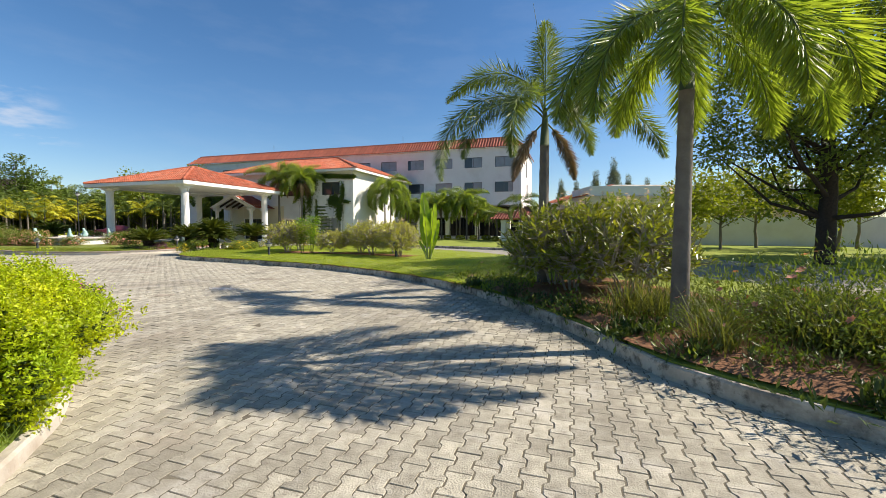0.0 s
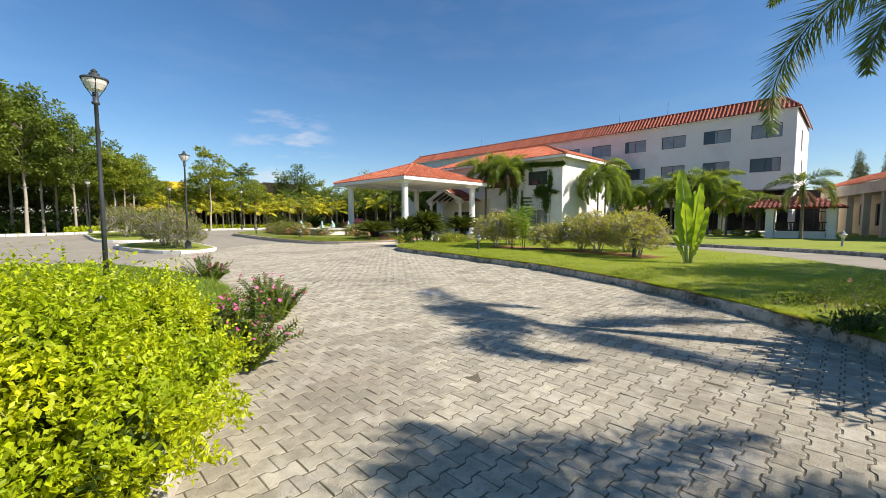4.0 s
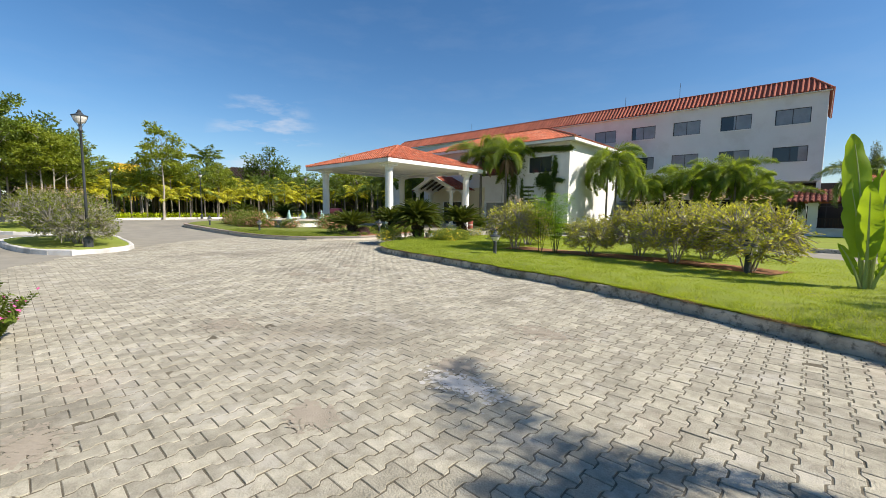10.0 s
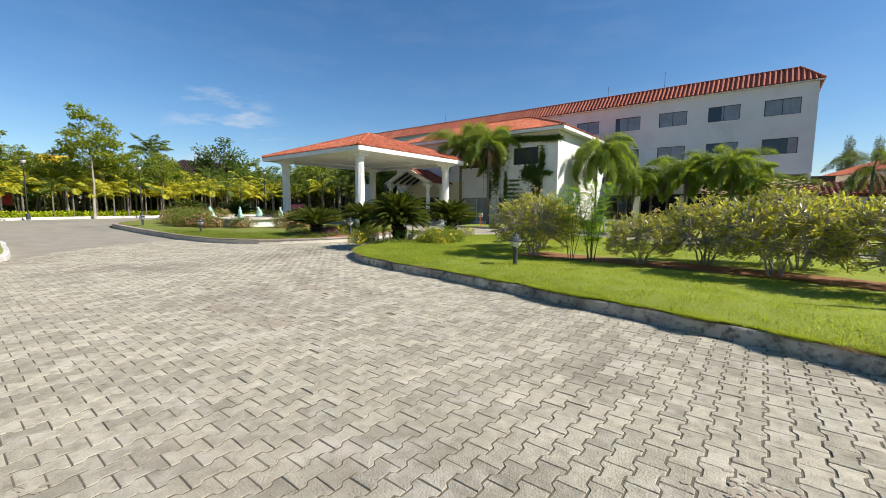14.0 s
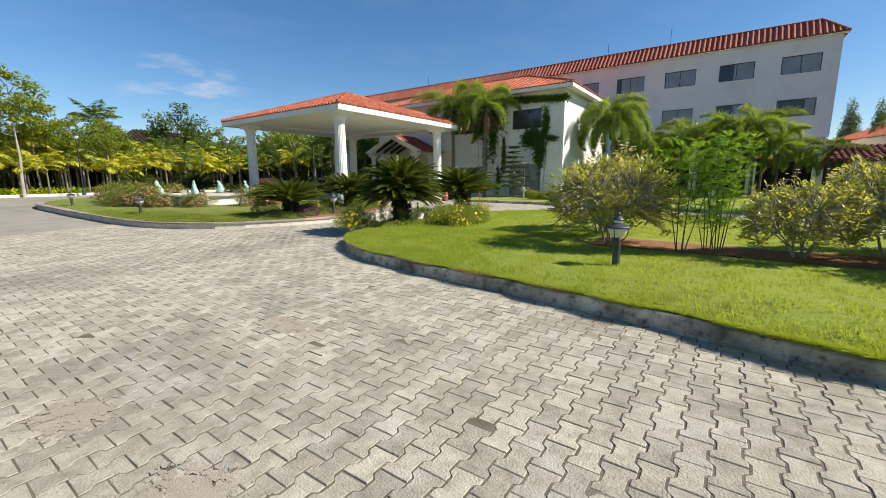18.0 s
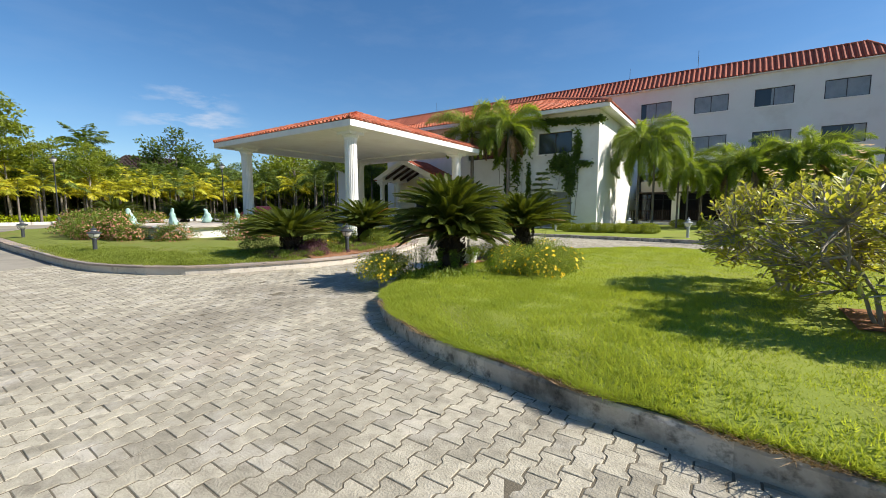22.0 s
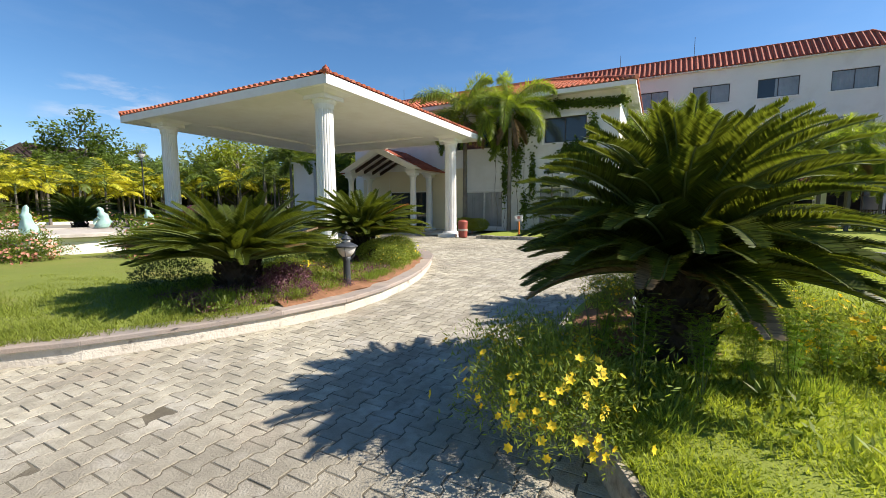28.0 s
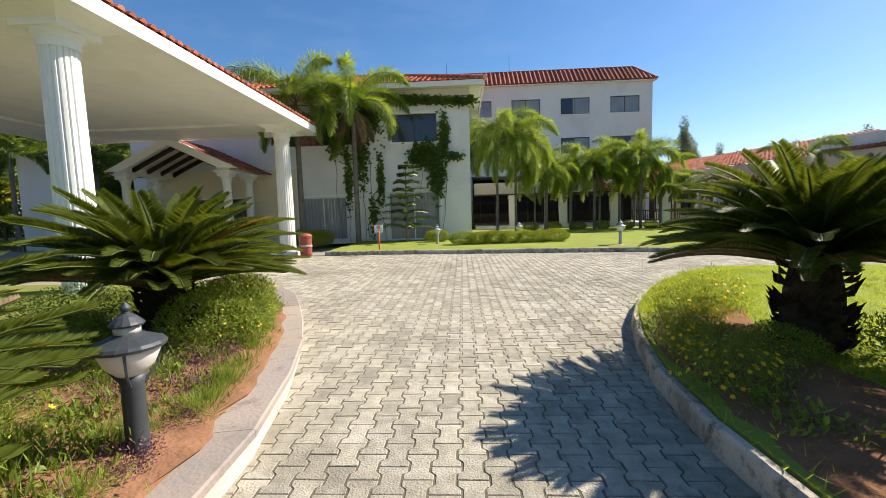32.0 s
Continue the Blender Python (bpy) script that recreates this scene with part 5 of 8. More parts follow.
def frangipani(seed, size, label, flowers=3, count=620, leaf=None, big=1.2):
    """A low dome of forked grey stems with a rosette of long leaves at every stem end."""
    r = np.random.default_rng(seed)
    top = thing("frangipani_shrub", (0, 0, 0), 0, label, "shrub", "frangipani on the long island")
    d = unit(r.normal(0, 1, (count * 2, 3)))
    d = d[d[:, 2] > -0.62][:count]
    rad = (0.5 + 0.5 * r.uniform(0, 1, len(d)) ** 0.4) * r.uniform(0.85, 1.15, len(d))
    tipp = d * rad[:, None] * np.array([1.12, 1.12, 0.86]) * size + np.array([0, 0, 0.82 * size])
    limbs = []
    segs = []
    for i in range(7):
        a = i * 0.898 + r.uniform(-0.2, 0.2)
        k = 0.5 if i else 0.05
        e = np.array([math.cos(a) * k, math.sin(a) * k, r.uniform(0.55, 0.8)]) * size
        st = np.array([math.cos(a) * 0.08, math.sin(a) * 0.08, -0.03])
        segs.append((st, e * [0.4, 0.4, 0.5], 0.021 * size, 0.018 * size))
        segs.append((e * [0.4, 0.4, 0.5], e, 0.018 * size, 0.015 * size))
        limbs.append(e)
    limbs = np.array(limbs)
    forks = []
    for l in limbs:
        for k in range(4):
            f = l + unit(np.array([l[0] * 1.5, l[1] * 1.5, 0.5]) + r.normal(0, 0.7, 3)) * 0.34 * size
            segs.append((l, f, 0.015 * size, 0.011 * size))
            forks.append(f)
    forks = np.array(forks)
    P, D, N = [], [], []
    for q in tipp:
        j = np.argmin(np.linalg.norm(forks - q, axis=1))
        f = forks[j]
        segs.append((f, q, 0.010 * size, 0.007 * size))
        dr = unit(q - f + [0, 0, 0.15])
        k = r.integers(6, 10)
        a = r.uniform(0, 2 * np.pi, k)
        el = r.uniform(-0.45, 0.8, k)
        P.append(np.tile(q, (k, 1)) - dr * r.uniform(0, 0.14, k)[:, None])
        D.append(np.column_stack([np.cos(a) * np.cos(el), np.sin(a) * np.cos(el), np.sin(el)]) + dr * 0.4)
        N.append(np.tile([0, 0, 1.0], (k, 1)) + r.normal(0, 0.35, (k, 3)))
    part("stem", stems(segs), M_FRANGISTEM, top, smooth=True)
    P, D, N = np.concatenate(P), np.concatenate(D), np.concatenate(N)
    part("foliage", Build().leaves(P, D, N, r.uniform(0.075, 0.13, len(P)) * min(1.0, size) * big, r.uniform(0.025, 0.036, len(P)) * big, 0.12, 0.62), leaf or M_FRANGI, top)
    if flowers:
        fb = Build()
        high = np.argsort(-tipp[:, 2])[:flowers * 3]
        for i in r.choice(high, flowers, replace=False):
            for k in range(8):
                c = tipp[i] + r.normal(0, 0.05, 3) + [0, 0, 0.1]
                a = np.linspace(0, 2 * np.pi, 5, endpoint=False) + r.uniform(0, 1)
                dd = np.column_stack([np.cos(a), np.sin(a), np.full(5, 0.4)])
                fb.leaves(np.tile(c, (5, 1)), dd, np.tile([0, 0, 1.0], (5, 1)), 0.045, 0.032, 0.1)
        part("blossom", fb, M_WHITEPETAL, top, "small white blossom clusters")
    return top


def blob_points(r, n, centre, radii, lump=0.25, seed=0.0, shell=0.35, floor=None):
    """Points through the outer shell of a lumpy ellipsoid, with outward directions."""
    d = unit(r.normal(0, 1, (n, 3)))
    rad = np.array([1 + lump * (noise.noise(Vector((*(p * 2.1 + seed),))) + 0.5 * noise.noise(Vector((*(p * 5.3 + seed),)))) for p in d])
    s = (1 - shell * r.uniform(0, 1, n) ** 1.6) * rad
    p = d * s[:, None] * np.asarray(radii) + np.asarray(centre)
    if floor is not None:
        p[:, 2] = np.where(p[:, 2] < floor, floor + r.uniform(0, 0.15, n), p[:, 2])
    return p, d


def bush(name, label, material, radii, n, leaf, seed, width=0.45, flowers=None, flower_n=0, flower_size=0.05, category="shrub", stem=True, lump=0.25, group="", upward=0.5, centre_z=None, spread=0.7, shell=0.45):
    r = np.random.default_rng(seed)
    top = thing(name, (0, 0, 0), 0, label, category, group)
    cz = radii[2] * 0.95 if centre_z is None else centre_z
    p, d = blob_points(r, n, (0, 0, cz), radii, lump, seed * 1.7, shell, 0.02)
    D = d * 0.6 + r.normal(0, spread, (n, 3)) + [0, 0, upward]
    part("foliage", Build().leaves(p, D, d + r.normal(0, 0.5, (n, 3)) + [0, 0, 0.4], leaf * r.uniform(0.7, 1.3, n), leaf * width * r.uniform(0.8, 1.2, n), 0.15), material, top)
    if stem:
        segs, _ = branches((0, 0, -0.02), r, 3, radii[2] * 0.6, 0.02, 0.7, (3, 4))
        part("stem", stems(segs, 4), M_BARK, top)
    if flowers is not None:
        fp, fd = blob_points(r, flower_n, (0, 0, cz), np.asarray(radii) * 1.03, lump, seed * 1.7, 0.08, 0.1)
        fb = Build()
        for q, e in zip(fp, fd):
            e = unit(e + [0, 0, 0.6])
            t1 = unit(np.cross(e, [0.3, 0.8, 0.1]))
            t2 = np.cross(e, t1)
            a = np.linspace(0, 2 * np.pi, 6, endpoint=False) + r.uniform(0, 1)
            dd = np.cos(a)[:, None] * t1 + np.sin(a)[:, None] * t2 + e * 0.25
            fb.leaves(np.tile(q, (6, 1)), dd, np.tile(e, (6, 1)), flower_size * r.uniform(0.8, 1.2), flower_size * 0.75, 0.05)
        part("blossom", fb, flowers, top)
    return top


def tree(name, label, material, height, trunk_r, crown_r, clear, seed, n_clumps=40, per=60, leaf=0.3, bark=None, category="tree", group="", flat=0.7, clump=0.34, limb=3, cone=False):
    """Tapered trunk, limbs that reach out into the crown, and leaf clumps round them, with gaps and an uneven outline."""
    r = np.random.default_rng(seed)
    top = thing(name, (0, 0, 0), 0, label, category, group)
    tz = np.linspace(-0.1, height * 0.86, 12)
    wob = np.cumsum(r.normal(0, trunk_r * 0.22, (12, 2)), 0)
    wob[:3] *= 0.2
    tp = np.column_stack([wob, tz])
    b = Build()
    b.tube(tp, np.linspace(trunk_r * 1.15, trunk_r * 0.2, 12), 8)
    mid, hz = (height + clear) / 2, (height - clear) / 2
    d = unit(r.normal(0, 1, (n_clumps, 3)))
    rad = (0.35 + 0.65 * r.uniform(0, 1, n_clumps) ** 0.5) * (0.82 + 0.36 * r.uniform(0, 1, n_clumps))
    cen = d * rad[:, None] * [crown_r, crown_r, hz] + [0, 0, mid]
    if cone:
        cen[:, :2] *= np.clip(1.35 - 1.2 * (cen[:, 2:3] - clear) / (height - clear), 0.12, 1.2)
    for i in range(0, n_clumps, limb):
        c = cen[i]
        z0 = max(clear * 0.75, c[2] - np.hypot(c[0], c[1]) * 0.8)
        k = np.interp(z0, tz, np.arange(12))
        st = np.array([np.interp(z0, tz, tp[:, 0]), np.interp(z0, tz, tp[:, 1]), z0])
        m1 = st * 0.5 + c * 0.5 + [0, 0, -0.08 * crown_r] + r.normal(0, 0.05 * crown_r, 3)
        b.tube([st, m1, c], [trunk_r * 0.34, trunk_r * 0.2, trunk_r * 0.06], 5, cap=False)
    part("trunk", b, bark or M_BARK, top, smooth=True)
    n = n_clumps * per
    c = np.repeat(cen, per, 0)
    rr = crown_r * clump
    off = unit(r.normal(0, 1, (n, 3))) * (r.uniform(0.1, 1, n) ** 0.55)[:, None] * [rr, rr, rr * flat]
    D = off + r.normal(0, rr * 0.5, (n, 3)) + [0, 0, -0.1 * rr]
    lb = Build().leaves(c + off, D, r.normal(0, 0.6, (n, 3)) + [0, 0, 1], leaf * r.uniform(0.7, 1.3, n), leaf * 0.5 * r.uniform(0.8, 1.2, n), 0.12)
    part("crown", lb, material, top)
    return top


def place(ob, x, y, z=0.0, turn=0.0, size=1.0):
    """Another one of a thing, at a place."""
    c = copy_thing(ob, pose(x, y, z, 0, 0, turn))
    c.scale = (size, size, size * random.uniform(0.94, 1.06))
    return c


def first(ob, x, y, z=0.0, turn=0.0, size=1.0):
    ob.matrix_basis = pose(x, y, z, 0, 0, turn)
    ob.scale = (size, size, size)
    return ob


# sago palms on the islands
M_ORANGELEAF = mat("dry_orange_leaf", (0.55, 0.24, 0.06), (0.40, 0.16, 0.05), rough=0.7, scale=6, island=0.2, translucent=0.2)
sago((-19.84, 18.4, 0.28), 0.66, 0.21, 170, 1.42, 3, "large sago palm with a dark shaggy trunk at the island tip", low=10, skirt=0.78, curl=2, least=4)
sago((-19.5, 21.1, 0.28), 0.72, 0.2, 120, 1.22, 5, "sago palm behind the large one at the island tip", low=-36, curl=-18)
sago((-25.0, 18.4, 0.25), 0.47, 0.22, 125, 1.3, 8, "broad sago palm beside purple bedding on the fountain island", low=-62, curl=-30)
sago((-25.5, 21.65, 0.25), 0.58, 0.2, 120, 1.36, 9, "sago palm with one dry orange frond beside a garden lamp", low=-40, dry_az=-0.1, curl=-20)
sago((-46.5, 21.0, 0.4), 0.4, 0.25, 60, 1.7, 12, "sago palm behind the flower bed")
sago((-43.5, 23.6, 0.4), 0.4, 0.25, 60, 1.7, 13, "sago palm behind the flower bed")

# the two tall foxtail palms beside the start of the drive
PALM_1 = [(152, 72, 3.8, 105), (95, 86, 2.4, 22), (6, 62, 3.1, 80), (178, 58, 4.0, 160), (255, 55, 3.0, 160), (-10, 36, 3.1, 110), (215, 50, 2.8, 140), (60, 55, 2.7, 125)]
PALM_2 = [(185, 62, 2.4, 150), (215, 55, 2.3, 150), (160, 64, 2.3, 150), (255, 62, 2.2, 150), (300, 58, 2.3, 150), (335, 62, 2.4, 150), (5, 58, 2.5, 150), (35, 62, 2.3, 150), (75, 64, 2.2, 145), (115, 66, 2.2, 140), (95, 84, 1.9, 40)]
first(palm(3.35, 8, 2.9, 21, "foxtail palm with arching bushy fronds and hanging dry frond", trunk_r=0.115, dry=2, leaflets=96, rows=4, llen=0.36, width=0.0145, fronds=PALM_1, spear=2.4, power=0.85, sag=0.4), -0.65, 9.75, 0.15, 0)
first(palm(3.2, 11, 3.0, 22, "tall foxtail palm with drooping yellow green bushy fronds", leaf=M_PALM_H, trunk_r=0.095, dry=0, leaflets=76, rows=4, llen=0.36, width=0.0155, fronds=PALM_2, spear=1.4, power=0.55, sag=0.45), 1.35, 5.95, 0.15, 0)
# palms in front of the hotel
fx = first(palm(4.9, 16, 3.7, 23, "foxtail palm with drooping bright green fronds before the hotel wall", leaf=M_PALM_H, trunk_r=0.075, dry=0, leaflets=74, rows=4, droop=(120, 165), width=0.017, llen=0.35, power=0.85, sag=0.5), -20.3, 42.0, 0.15)
for x, y, s, tn in ((-19.3, 41.4, 0.9, 40), (-18.0, 42.6, 0.72, 120), (-17.4, 41.9, 0.6, 200)):
    place(fx, x, y, 0.15, tn, s)
fx2 = first(palm(3.2, 15, 2.8, 24, "foxtail palm in the shaded row before the verandah", leaf=M_PALM_H, trunk_r=0.08, dry=1, leaflets=60, rows=4, droop=(105, 150), width=0.022, llen=0.36, power=0.95, sag=0.42), -15.4, 44.3, 0.15)
for x, y, s, tn in ((-14.1, 43.7, 1.02, 30), (-12.2, 44.6, 1.1, 70), (-11.2, 43.8, 1.04, 100), (-9.9, 44.0, 0.86, 160), (-8.8, 44.4, 0.7, 210), (-16.8, 45.4, 0.95, 200), (-13.0, 46.0, 0.92, 10), (-10.6, 46.2, 0.8, 150)):
    place(fx2, x, y, 0.15, tn, s)
fx5 = first(palm(3.0, 10, 2.6, 27, "thin foxtail palm beside the terrace with drooping dry tipped fronds", leaf=M_PALM, trunk_r=0.1, dry=4, leaflets=52, rows=4, droop=(110, 160), width=0.02, llen=0.34, power=0.85, sag=0.5), -4.75, 39.4, 0.15)
place(fx5, -7.6, 42.6, 0.15, 140, 0.8)
fx3 = first(palm(5.4, 15, 3.5, 25, "tall foxtail palm against the entrance block with dry hanging fronds", leaf=M_PALM_H, trunk_r=0.11, dry=4, leaflets=78, rows=4, droop=(100, 155), width=0.017, llen=0.35, power=0.95, sag=0.5), -29.75, 36.0, 0.15, 40, 1.04)
place(fx3, -27.3, 36.5, 0.15, 130, 0.98)
fx4 = first(palm(4.2, 10, 2.2, 26, "dark green palm beside the garden wall", trunk_r=0.09, dry=0, leaflets=48, rows=3, droop=(90, 150), width=0.05), -43.8, 36.2, 0.2)
for x, y, s, tn in ((-45.6, 38.5, 1.0, 60), (-41.5, 38.3, 0.9, 260)):
    place(fx4, x, y, 0.3, tn, s)

# frangipani shrubs on the long island
f1 = first(frangipani(31, 1.0, "frangipani shrub with grey forked stems and yellowing leaves"), -14.0, 17.5, 0.28)
f2 = first(frangipani(32, 0.95, "frangipani shrub with bare grey lower stems on red soil"), -9.0, 17.2, 0.28)
f3 = first(frangipani(33, 1.0, "dense frangipani shrub with a few white blossoms"), -7.4, 16.7, 0.28, 200, 0.95)
for o, x, y, tn, s in ((f1, -11.35, 17.5, 60, 0.7), (f2, -10.2, 18.3, 140, 1.0), (f1, -14.6, 19.3, 260, 1.0), (f1, -8.6, 18.9, 100, 1.0)):
    place(o, x, y, 0.28, tn, s)
near1 = first(frangipani(34, 1.0, "glossy frangipani shrub on red soil beside the kerb", flowers=2, count=330, leaf=M_FRANGI_D, big=1.5), 0.0, 8.6, 0.28, 0, 1.12)
for x, y, tn, s in ((0.95, 8.1, 80, 1.0), (0.5, 10.0, 150, 1.15), (1.35, 9.4, 300, 1.1), (-0.35, 9.5, 10, 1.12)):
    place(near1, x, y, 0.28, tn, s)
fc = first(frangipani(36, 1.15, "broad frangipani thicket with pale stems on the small island", flowers=10, count=430, leaf=M_FRANGI_D, big=1.3), -27.2, 7.4, 0.14)
for x, y, t, s in ((-28.8, 7.2, 70, 1.1), (-30.6, 7.6, 150, 1.2), (-25.8, 7.5, 240, 0.8), (-41, 7, 10, 1.3), (-44, 7.4, 100, 1.4)):
    place(fc, x, y, 0.12, t, s)

# traveller's banana on the lawn
ban = thing("banana_plant", (-5.63, 15.75, 0.25), 0, "young banana plant with upright bright green leaves on the lawn", "plant")
for i, (az, el, L, W, turn) in enumerate(((150, 86, 2.85, 0.44, 15), (40, 88, 2.4, 0.36, -20), (175, 85, 2.0, 0.36, 30), (-15, 79, 1.75, 0.28, 10), (250, 86, 1.9, 0.36, -10), (80, 88, 2.2, 0.32, 60), (200, 74, 0.95, 0.14, 0), (-30, 76, 0.9, 0.14, 20))):
    az = radians(az)
    pts, tan, side, s = rachis((0.06 * math.cos(az), 0.06 * math.sin(az), -0.03), az, el, L, 9 if el > 77 else 24, 30, 1.8)
    flat = np.array([math.cos(radians(turn)), math.sin(radians(turn)), 0.0])
    face = unit(flat - tan * (tan @ flat)[:, None])
    back = np.cross(tan, face)
    q = np.clip((s - 0.3) / 0.7, 0.0, 1.0)
    w = W * 0.5 * np.clip(np.sin(np.clip(q, 0.02, 0.995) ** 0.85 * np.pi), 0, 1) ** 0.5 * (1 + 0.04 * np.sin(s * 70 + i))
    k0 = 9
    mid = pts[k0:]
    k = len(mid)
    wave = 0.03 * np.sin(s[k0:] * 38 + i * 2)[:, None]
    lb = Build()
    lb.add(np.concatenate([mid + (face * w[:, None])[k0:] + back[k0:] * ((w * 0.4)[k0:, None] + wave), mid, mid - (face * w[:, None])[k0:] + back[k0:] * ((w * 0.4)[k0:, None] - wave)]),
           [(j, j + 1, k + j + 1, k + j) for j in range(k - 1)] + [(k + j, k + j + 1, 2 * k + j + 1, 2 * k + j) for j in range(k - 1)])
    leaf = part("leaf", lb, M_BANANA, ban, smooth=True)
    part("stalk", Build().tube(pts[::3], np.linspace(0.034, 0.006, len(pts[::3])), 6), M_BANANASTALK, leaf)

# golden hedge by the start
def hedge_mound(at, radii, n, seed, label):
    r = np.random.default_rng(seed)
    top = thing("golden_hedge", at, 0, label, "hedge")
    p, d = blob_points(r, n, (0, 0, radii[2] * 0.50), (radii[0], radii[1], radii[2] * 0.52), 0.46, seed, 0.34, 0.02)
    # sprigs of paired leaves along short shoots, a few of them long
    P, D, N, S = [], [], [], []
    ax = unit(d * 0.6 + r.normal(0, 0.5, (n, 3)) + [0, 0, 0.6])
    shoot = np.where(r.uniform(0, 1, n) < 0.11, r.uniform(0.12, 0.30, n), r.uniform(0.05, 0.11, n)) * np.where(d[:, 2] > 0.0, 1, 0.5)
    for j in range(6):
        t1 = unit(np.cross(ax, r.normal(0, 1, (n, 3))))
        P.append(p + ax * (shoot * j / 5)[:, None])
        D.append(ax * 0.55 + t1 * 0.8 + r.normal(0, 0.15, (n, 3)))
        N.append(ax + t1 * 0.2 + r.normal(0, 0.4, (n, 3)))
        S.append(np.full(n, 1.0 - 0.08 * j))
    P, D, N, S = np.concatenate(P), np.concatenate(D), np.concatenate(N), np.concatenate(S)
    part("foliage", Build().leaves(P, D, N, r.uniform(0.030, 0.056, len(P)) * S, r.uniform(0.015, 0.024, len(P)), 0.15), M_HEDGE, top)
    # core of darker leaves, painting the hedge's inner shade by colour
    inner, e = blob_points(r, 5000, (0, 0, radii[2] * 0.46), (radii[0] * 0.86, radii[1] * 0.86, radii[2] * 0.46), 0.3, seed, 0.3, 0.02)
    part("shade_core_foliage", Build().leaves(inner, e + r.normal(0, 0.6, (5000, 3)), r.normal(0, 1, (5000, 3)), 0.06, 0.035, 0.1), M_LEAF_D, top)
    return top


for i, (x, y, rx, ry, h, n) in enumerate(((-4.15, 1.45, 0.75, 0.7, 1.12, 8000), (-4.85, 2.1, 0.8, 0.7, 1.14, 8500), (-5.5, 2.55, 0.8, 0.65, 1.06, 8000), (-5.2, 1.0, 0.95, 0.8, 1.15, 6000), (-6.1, 1.7, 0.95, 0.8, 1.1, 6000), (-3.75, 0.65, 0.6, 0.55, 0.9, 6000), (-3.6, -0.15, 0.5, 0.55, 0.85, 5000))):
    hedge_mound((x, y, 0.1), (rx, ry, h), int(n * 0.8), 41 + i, "clipped golden duranta hedge with bright yellow green leaves")


# periwinkles along the lawn kerb
def periwinkle(seed, size, label):
    r = np.random.default_rng(seed)
    top = thing("periwinkle_plant", (0, 0, 0), 0, label, "flowering plant", "periwinkles along the kerb")
    sb, lb, fb = Build(), Build(), Build()
    for i in range(30):
        az, el = r.uniform(0, 2 * np.pi), r.uniform(34, 88)
        L = size * r.uniform(0.6, 1.1)
        pts, tan, side, s = rachis((0, 0, 0), az, el, L, r.uniform(-10, 30), 34, 1.2)
        sb.tube(pts[::3], np.linspace(0.006, 0.002, len(pts[::3])), 4, cap=False)
        for k in range(5, 34):
            for sg in (-1, 1):
                a = k * 1.57
                out = side[k] * math.cos(a) * sg + np.cross(side[k], tan[k]) * math.sin(a) * sg
                lb.leaves([pts[k]], [out + tan[k] * 0.5], [tan[k] + r.normal(0, 0.25, 3)], 0.05 * size / 0.6 * r.uniform(0.7, 1.15), 0.034, 0.1)
        if i % 3 != 1:
            for k in range(r.integers(1, 4)):
                c = pts[-1 - k] + r.normal(0, 0.025, 3) + [0, 0, 0.02]
                a = np.linspace(0, 2 * np.pi, 5, endpoint=False)
                e = unit(np.array([r.normal(0, 0.5), r.normal(0, 0.5), 1.0]))
                t1 = unit(np.cross(e, [0.2, 1, 0.1]))
                t2 = np.cross(e, t1)
                fb.leaves(np.tile(c, (5, 1)), np.cos(a)[:, None] * t1 + np.sin(a)[:, None] * t2, np.tile(e, (5, 1)), 0.027, 0.025, 0.02)
    part("stem", sb, M_STEM, top)
    part("foliage", lb, M_LEAF, top)
    part("blossom", fb, M_PINK, top, "pink five petalled blossoms")
    return top


pw = first(periwinkle(51, 0.7, "pink periwinkle with dark leaves beside the kerb"), -8.53, 4.93, 0.0, 0, 0.95)
pw2 = first(periwinkle(52, 0.8, "tall pink periwinkle with dark leaves"), -6.95, 3.98, 0.02)
for o, x, y, z, tn, s in ((pw2, -7.3, 3.9, 0.1, 50, 0.8), (pw, -6.62, 3.8, 0.02, 110, 0.95), (pw, -7.0, 3.7, 0.15, 250, 0.95), (pw2, -8.68, 4.78, 0.08, 300, 0.8), (pw2, -9.05, 4.85, 0.05, 150, 0.75), (pw2, -13.55, 5.2, 0.05, 20, 0.9), (pw, -13.2, 5.3, 0.02, 70, 0.9)):
    place(o, x, y, z, tn, s)

# yellow flowering bushes and bedding round the sago palms
yb = first(bush("yellow_daisy_bush", "low yellow daisy bush with grey green leaves spilling over the kerb", M_LANTANA, (0.5, 0.45, 0.32), 4600, 0.042, 61, width=0.22, flowers=M_YELLOW, flower_n=75, flower_size=0.031, lump=0.7, stem=False, group="yellow daisy bushes", upward=0.8, shell=0.5), -20.55, 17.2, 0.12)
for x, y, t, s in ((-20.45, 17.0, 120, 0.8), (-20.7, 17.5, 20, 0.7), (-18.52, 18.68, 200, 1.0), (-17.95, 18.65, 260, 1.1), (-20.55, 20.45, 330, 0.65), (-20.1, 21.9, 330, 0.75), (-19.6, 22.4, 20, 0.8), (-18.9, 19.3, 70, 0.85), (-18.2, 18.6, 160, 0.8), (-26.6, 22.9, 90, 1.05), (-25.7, 23.4, 170, 0.9), (-25.05, 19.45, 30, 0.75), (-20.75, 17.75, 210, 0.75), (-20.5, 21.1, 80, 0.65)):
    place(yb, x, y, 0.2, t, s)
